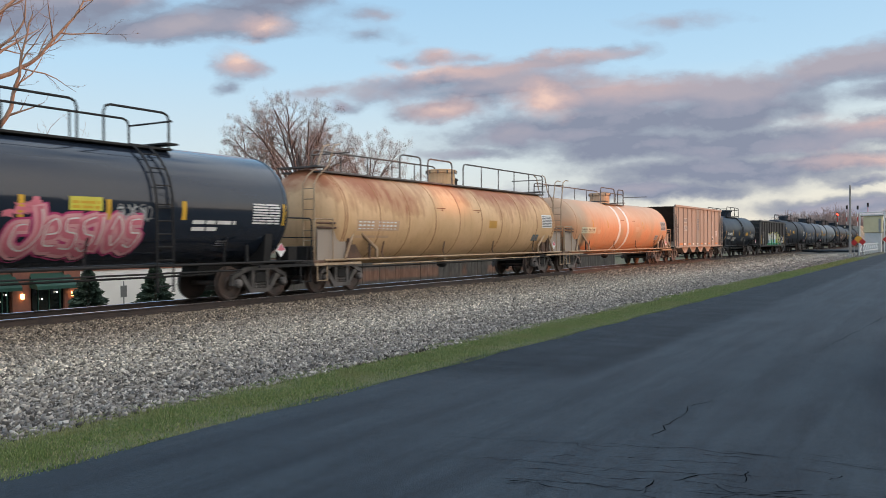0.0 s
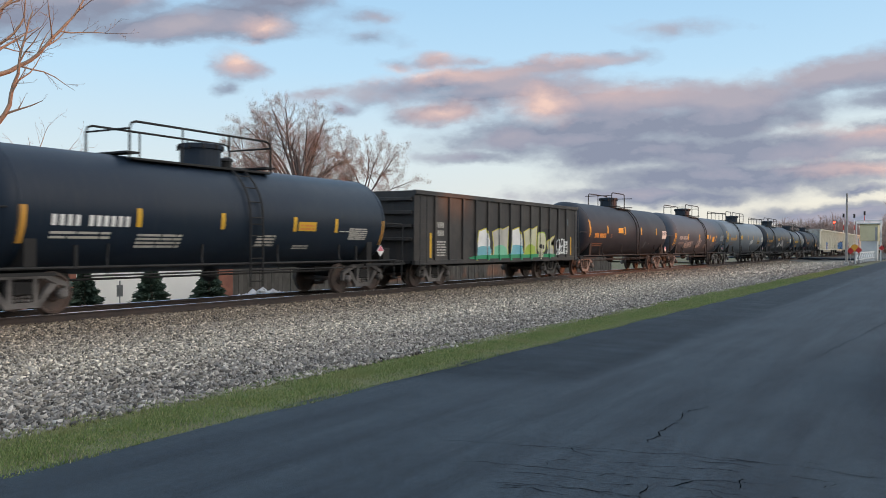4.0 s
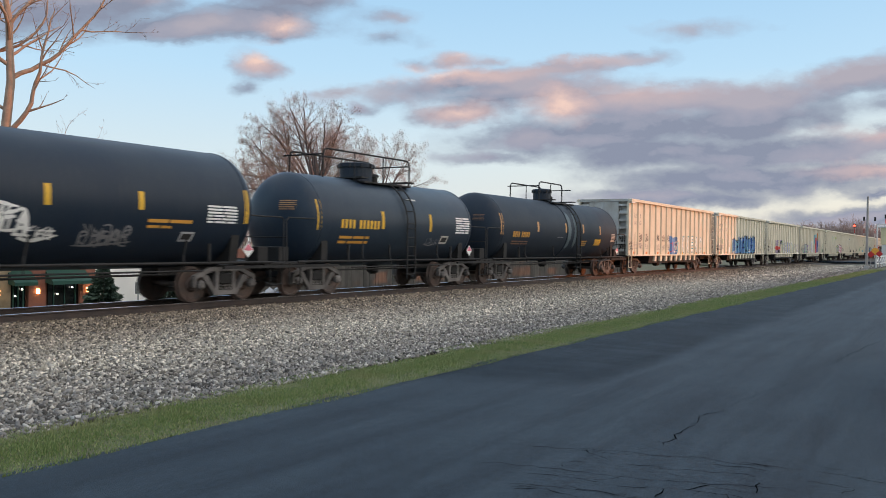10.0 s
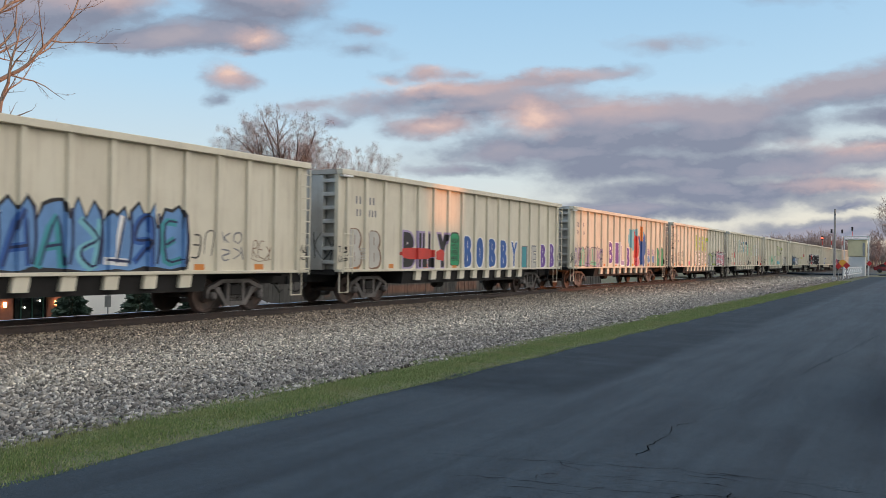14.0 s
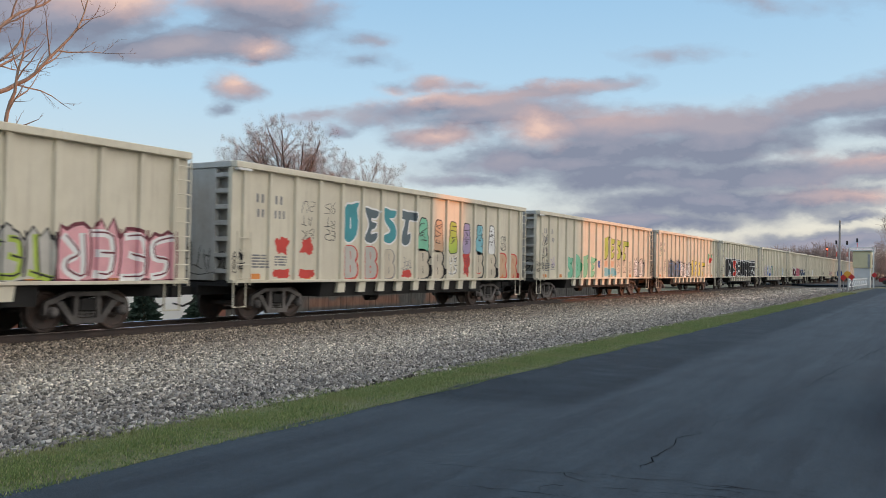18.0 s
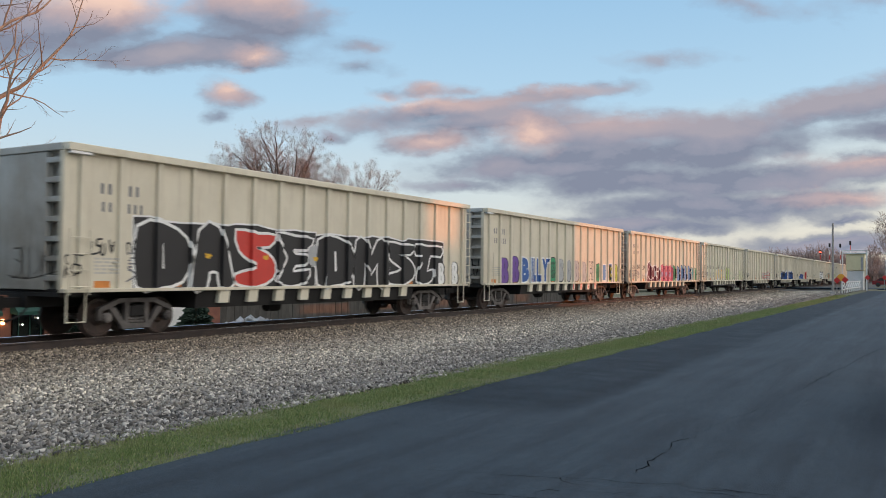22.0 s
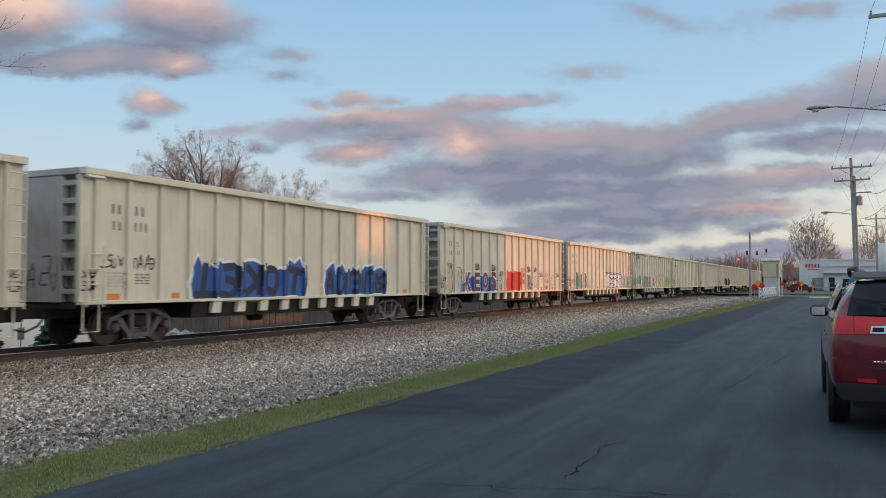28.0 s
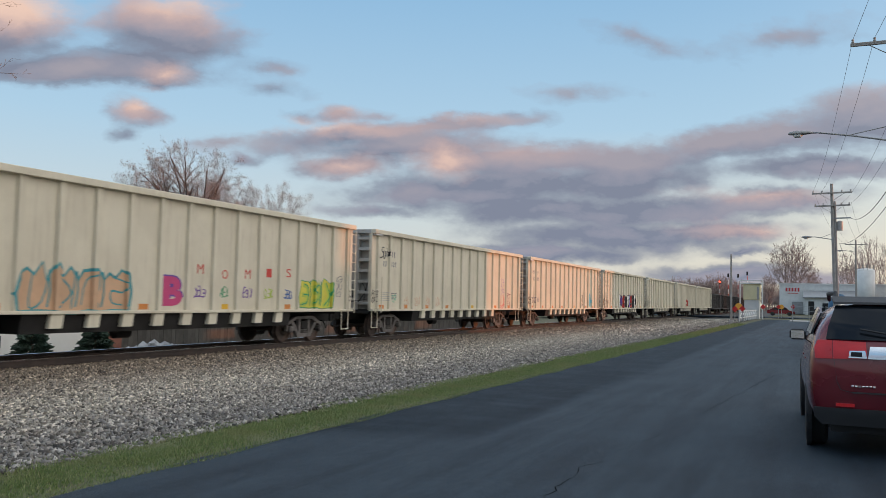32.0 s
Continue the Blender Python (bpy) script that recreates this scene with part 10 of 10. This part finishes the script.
suv = thing("sport_utility_car", "deep red sport utility car with tinted rear glass", "car", at=pose(0.86, 10.0, 0, 0, 0, 2.0))
suv_low = [(0, 0.30), (0.78, 0.30), (0.92, 0.44), (0.945, 0.72), (0.925, 1.0)]
body = part("body", loft([
    (0.00, [(0, 0.46), (0.62, 0.46), (0.78, 0.50), (0.84, 0.62), (0.85, 0.80), (0.80, 0.98), (0.62, 1.04), (0, 1.06)]),
    (0.05, [(0, 0.40), (0.70, 0.40), (0.86, 0.46), (0.90, 0.66), (0.90, 0.92), (0.86, 1.16), (0.72, 1.22), (0, 1.24)]),
    (0.14, [(0, 0.36), (0.74, 0.36), (0.90, 0.44), (0.925, 0.68), (0.915, 0.96), (0.875, 1.24), (0.76, 1.34), (0, 1.38)]),
    (0.28, [(0, 0.34), (0.76, 0.34), (0.91, 0.44), (0.935, 0.70), (0.92, 0.98), (0.87, 1.27), (0.735, 1.55), (0, 1.61)]),
    (0.42, suv_low + [(0.87, 1.27), (0.715, 1.64), (0, 1.70)]),
    (0.80, suv_low + [(0.87, 1.28), (0.715, 1.66), (0, 1.73)]),
    (2.30, suv_low + [(0.87, 1.28), (0.71, 1.655), (0, 1.73)]),
    (3.00, suv_low + [(0.86, 1.25), (0.66, 1.55), (0, 1.62)]),
    (3.75, suv_low + [(0.84, 1.08), (0.70, 1.12), (0, 1.16)]),
    (4.55, [(0, 0.30), (0.72, 0.30), (0.86, 0.44), (0.89, 0.66), (0.87, 0.84), (0.80, 0.94), (0.60, 0.98), (0, 1.01)]),
    (4.72, [(0, 0.36), (0.60, 0.36), (0.74, 0.46), (0.78, 0.58), (0.76, 0.68), (0.70, 0.75), (0.55, 0.78), (0, 0.80)])]), M_SUVRED, suv, "deep red painted shell", smooth=True)
body.modifiers.new("smooth", "SUBSURF").levels = 1
body.modifiers["smooth"].render_levels = 2
# rear glass, spoiler and wiper on the sloping tailgate
def tail_panel(name, pts, material, label="", lift=0.0, parent=None, thick=0.02):
    """A plate on the tail: (across, up) outline, set on the slope of the tailgate."""
    def depth(z):
        return float(np.interp(z, [0.35, 0.50, 0.70, 1.0, 1.12, 1.25, 1.40, 1.62, 1.70], [0.035, 0.0, 0.0, 0.005, 0.02, 0.065, 0.145, 0.30, 0.40])) - 0.012 - lift
    bm = bmesh.new()
    f = bm.faces.new([bm.verts.new((x, 0, z)) for x, z in pts])
    for k in range(1, 26):
        bmesh.ops.bisect_plane(bm, geom=list(bm.verts) + list(bm.edges) + list(bm.faces), plane_co=(0, 0, 0.4 + k * 0.05), plane_no=(0, 0, 1))
    for k in range(-3, 4):
        bmesh.ops.bisect_plane(bm, geom=list(bm.verts) + list(bm.edges) + list(bm.faces), plane_co=(k * 0.22, 0, 0), plane_no=(1, 0, 0))
    for v in bm.verts:
        v.co.y = depth(v.co.z) + 0.16 * max(0.0, abs(v.co.x) - 0.45) ** 2 * 1.6
    ext = bmesh.ops.extrude_face_region(bm, geom=list(bm.faces))
    for v in ext["geom"]:
        if isinstance(v, bmesh.types.BMVert):
            v.co.y += thick
    bmesh.ops.recalc_face_normals(bm, faces=list(bm.faces))
    bm.normal_update()
    for e in bm.edges:
        e.smooth = len(e.link_faces) == 2 and e.calc_face_angle(0.0) < 0.7
    return part(name, bm, material, parent or suv, label, smooth=True)


glass = tail_panel("rear_window", [(-0.755, 1.255), (0.755, 1.255), (0.725, 1.40), (0.645, 1.625), (-0.645, 1.625), (-0.725, 1.40)], M_PRIVACY, "dark tinted rear window", 0.006)
part("spoiler", prism([(0.25, 1.637), (0.27, 1.662), (0.66, 1.728), (0.66, 1.69)], -0.665, 0.665, "x"), M_PLASTIC, suv, "dark roof-edge spoiler")
part("wiper", pipe([(-0.02, 0.03, 1.29), (-0.05, 0.02, 1.31), (-0.42, 0.05, 1.37)], 0.012), M_PLASTIC, glass)
part("roof_fin", prism([(0.9, 1.70), (1.15, 1.70), (1.12, 1.80)], -0.03, 0.03, "x"), M_PLASTIC, suv)
for s in (-1, 1):
    tl = tail_panel("tail_lamp", [(s * 0.36, 1.06), (s * 0.688, 1.05), (s * 0.688, 1.245), (s * 0.37, 1.235)], M_TAIL, "large red tail lamp", 0.016)
    tail_panel("outer_lens", [(s * 0.695, 1.05), (s * 0.865, 1.045), (s * 0.872, 1.16), (s * 0.84, 1.245), (s * 0.695, 1.246)], M_TAIL, "", 0.016, tl)
    tail_panel("reverse_lens", [(s * 0.36, 1.065), (s * 0.54, 1.065), (s * 0.53, 1.14), (s * 0.38, 1.145)], M_CHROME, "clear chrome-backed lens", 0.022, tl)
    tail_panel("lens_insert", [(s * 0.41, 1.08), (s * 0.52, 1.08), (s * 0.515, 1.128), (s * 0.41, 1.128)], M_PRIVACY, "", 0.027, tl, 0.004)
    tail_panel("rear_reflector", [(s * 0.485, 0.545), (s * 0.665, 0.545), (s * 0.665, 0.58), (s * 0.485, 0.58)], M_TAIL, "thin red reflector", 0.016)
    part("roof_rail", pipe([(s * 0.62, 0.62, 1.68), (s * 0.62, 0.75, 1.765), (s * 0.62, 2.3, 1.775), (s * 0.60, 2.5, 1.70)], 0.026, 8), M_PLASTIC, suv)
    for k, y in enumerate((0.96, 3.82)):
        w = part("wheel", lathe([(-0.115, 0.22), (-0.115, 0.33), (-0.085, 0.365), (0.085, 0.365), (0.115, 0.33), (0.115, 0.22)], 28, "x"), M_TYRE, suv, "black rubber tyre")
        w.location = (s * 0.825, y, 0.365)
        rim = part("rim", lathe([(0.0, 0.235), (0.10, 0.235), (0.105, 0.215), (0.07, 0.19), (0.075, 0.05), (0.09, 0.045)], 20, "x"), M_CHROME, w, "bright alloy rim")
        rim.rotation_euler.z = 0 if s > 0 else math.pi
        part("wheel_arch", lathe([(-0.03, 0.36), (-0.03, 0.445), (0.022, 0.445), (0.022, 0.37)], 30, "x", cap=False), M_PLASTIC, suv).location = (s * 0.905, y, 0.385)
    for pts in (((0.885, 0.60, 1.285), (0.775, 0.66, 1.53), (0.752, 1.36, 1.60), (0.882, 1.36, 1.285)), ((0.882, 1.42, 1.285), (0.752, 1.42, 1.60), (0.750, 2.22, 1.60), (0.882, 2.28, 1.28)), ((0.882, 2.36, 1.28), (0.750, 2.30, 1.60), (0.72, 2.86, 1.52), (0.878, 3.32, 1.20))):
        bm = bmesh.new()
        f = bm.faces.new([bm.verts.new((s * (px + 0.012), py, pz)) for px, py, pz in pts])
        for v in bmesh.ops.extrude_face_region(bm, geom=[f])["geom"]:
            if isinstance(v, bmesh.types.BMVert):
                v.co.x -= s * 0.02
        bmesh.ops.recalc_face_normals(bm, faces=list(bm.faces))
        part("side_window", bm, M_PRIVACY, suv)
    mir = part("door_mirror", box(s * 0.99 - 0.105, 2.90, 1.135, s * 0.99 + 0.105, 3.02, 1.285, 0.035), M_PLASTIC, suv, "black door mirror")
    part("mirror_glass", box(s * 0.99 - 0.085, 2.892, 1.155, s * 0.99 + 0.085, 2.899, 1.265), M_CHROME, mir)
    part("mirror_arm", box(s * 0.88 - 0.06, 2.93, 1.14, s * 0.88 + 0.06, 3.0, 1.20), M_PLASTIC, mir)
    for y in (1.55, 2.5):
        part("door_handle", box(s * 0.912 - 0.02, y, 0.95, s * 0.912 + 0.02, y + 0.2, 0.975, 0.006), M_SUVRED, suv)
tail_panel("chrome_bar", [(-0.355, 1.06), (0.355, 1.06), (0.33, 1.19), (-0.33, 1.19)], M_CHROME, "broad chrome bar on the tailgate", 0.024)
tail_panel("lower_bumper", [(-0.80, 0.34), (0.80, 0.34), (0.875, 0.42), (0.885, 0.525), (-0.885, 0.525), (-0.875, 0.42)], M_PLASTIC, "charcoal plastic lower bumper", 0.008)
tail_panel("tailgate_step", [(-0.50, 0.69), (0.50, 0.69), (0.53, 0.705), (-0.53, 0.705)], M_PLASTIC, "", 0.012)
tail_panel("plate_holder", [(-0.17, 0.84), (0.17, 0.84), (0.17, 0.99), (-0.17, 0.99)], M_WHITEPAINT, "blank number plate", 0.012)
for k in range(7):
    tail_panel("badge_bar", [(-0.515 + k * 0.034, 0.755), (-0.492 + k * 0.034, 0.755), (-0.492 + k * 0.034, 0.775), (-0.515 + k * 0.034, 0.775)], M_CHROME, "", 0.014, None, 0.004)
for x in (-1, 1):
    tail_panel("gate_seam", [(x * 0.685, 1.04), (x * 0.679, 1.04), (x * 0.655, 0.80), (x * 0.62, 0.72), (x * 0.53, 0.70), (x * 0.53, 0.706), (x * 0.615, 0.727), (x * 0.648, 0.80)], M_PLASTIC, "", 0.0145, None, 0.004)
part("underbody", box(-0.7, 0.25, 0.24, 0.7, 4.4, 0.42), M_PLASTIC, suv)


def motions():
    """The train rolls by at an even speed, its wheels turning with it."""
    for car, y in TRAIN:
        walk(car, [(0.0, pose(TRACK_X, y, 0)), (32.0, pose(TRACK_X, y - SPEED * 32.0, 0))])
    spin = math.degrees(SPEED / 0.457 / FPS)
    axles = {}
    for o in scene.objects:
        if o.name.split(".")[0] == "wheelset":
            axles.setdefault(round(o.location.y, 2), []).append(o)
    for y, same in axles.items():
        walk(same[0], [(k / FPS, pose(0, y, 0.457, (k * spin) % 360, 0, 0)) for k in range(32 * FPS + 1)])
        keys = same[0].animation_data
        for o in same[1:]:
            o.rotation_mode = "QUATERNION"
            o.animation_data_create()
            o.animation_data.action, o.animation_data.action_slot = keys.action, keys.action_slot


motions()
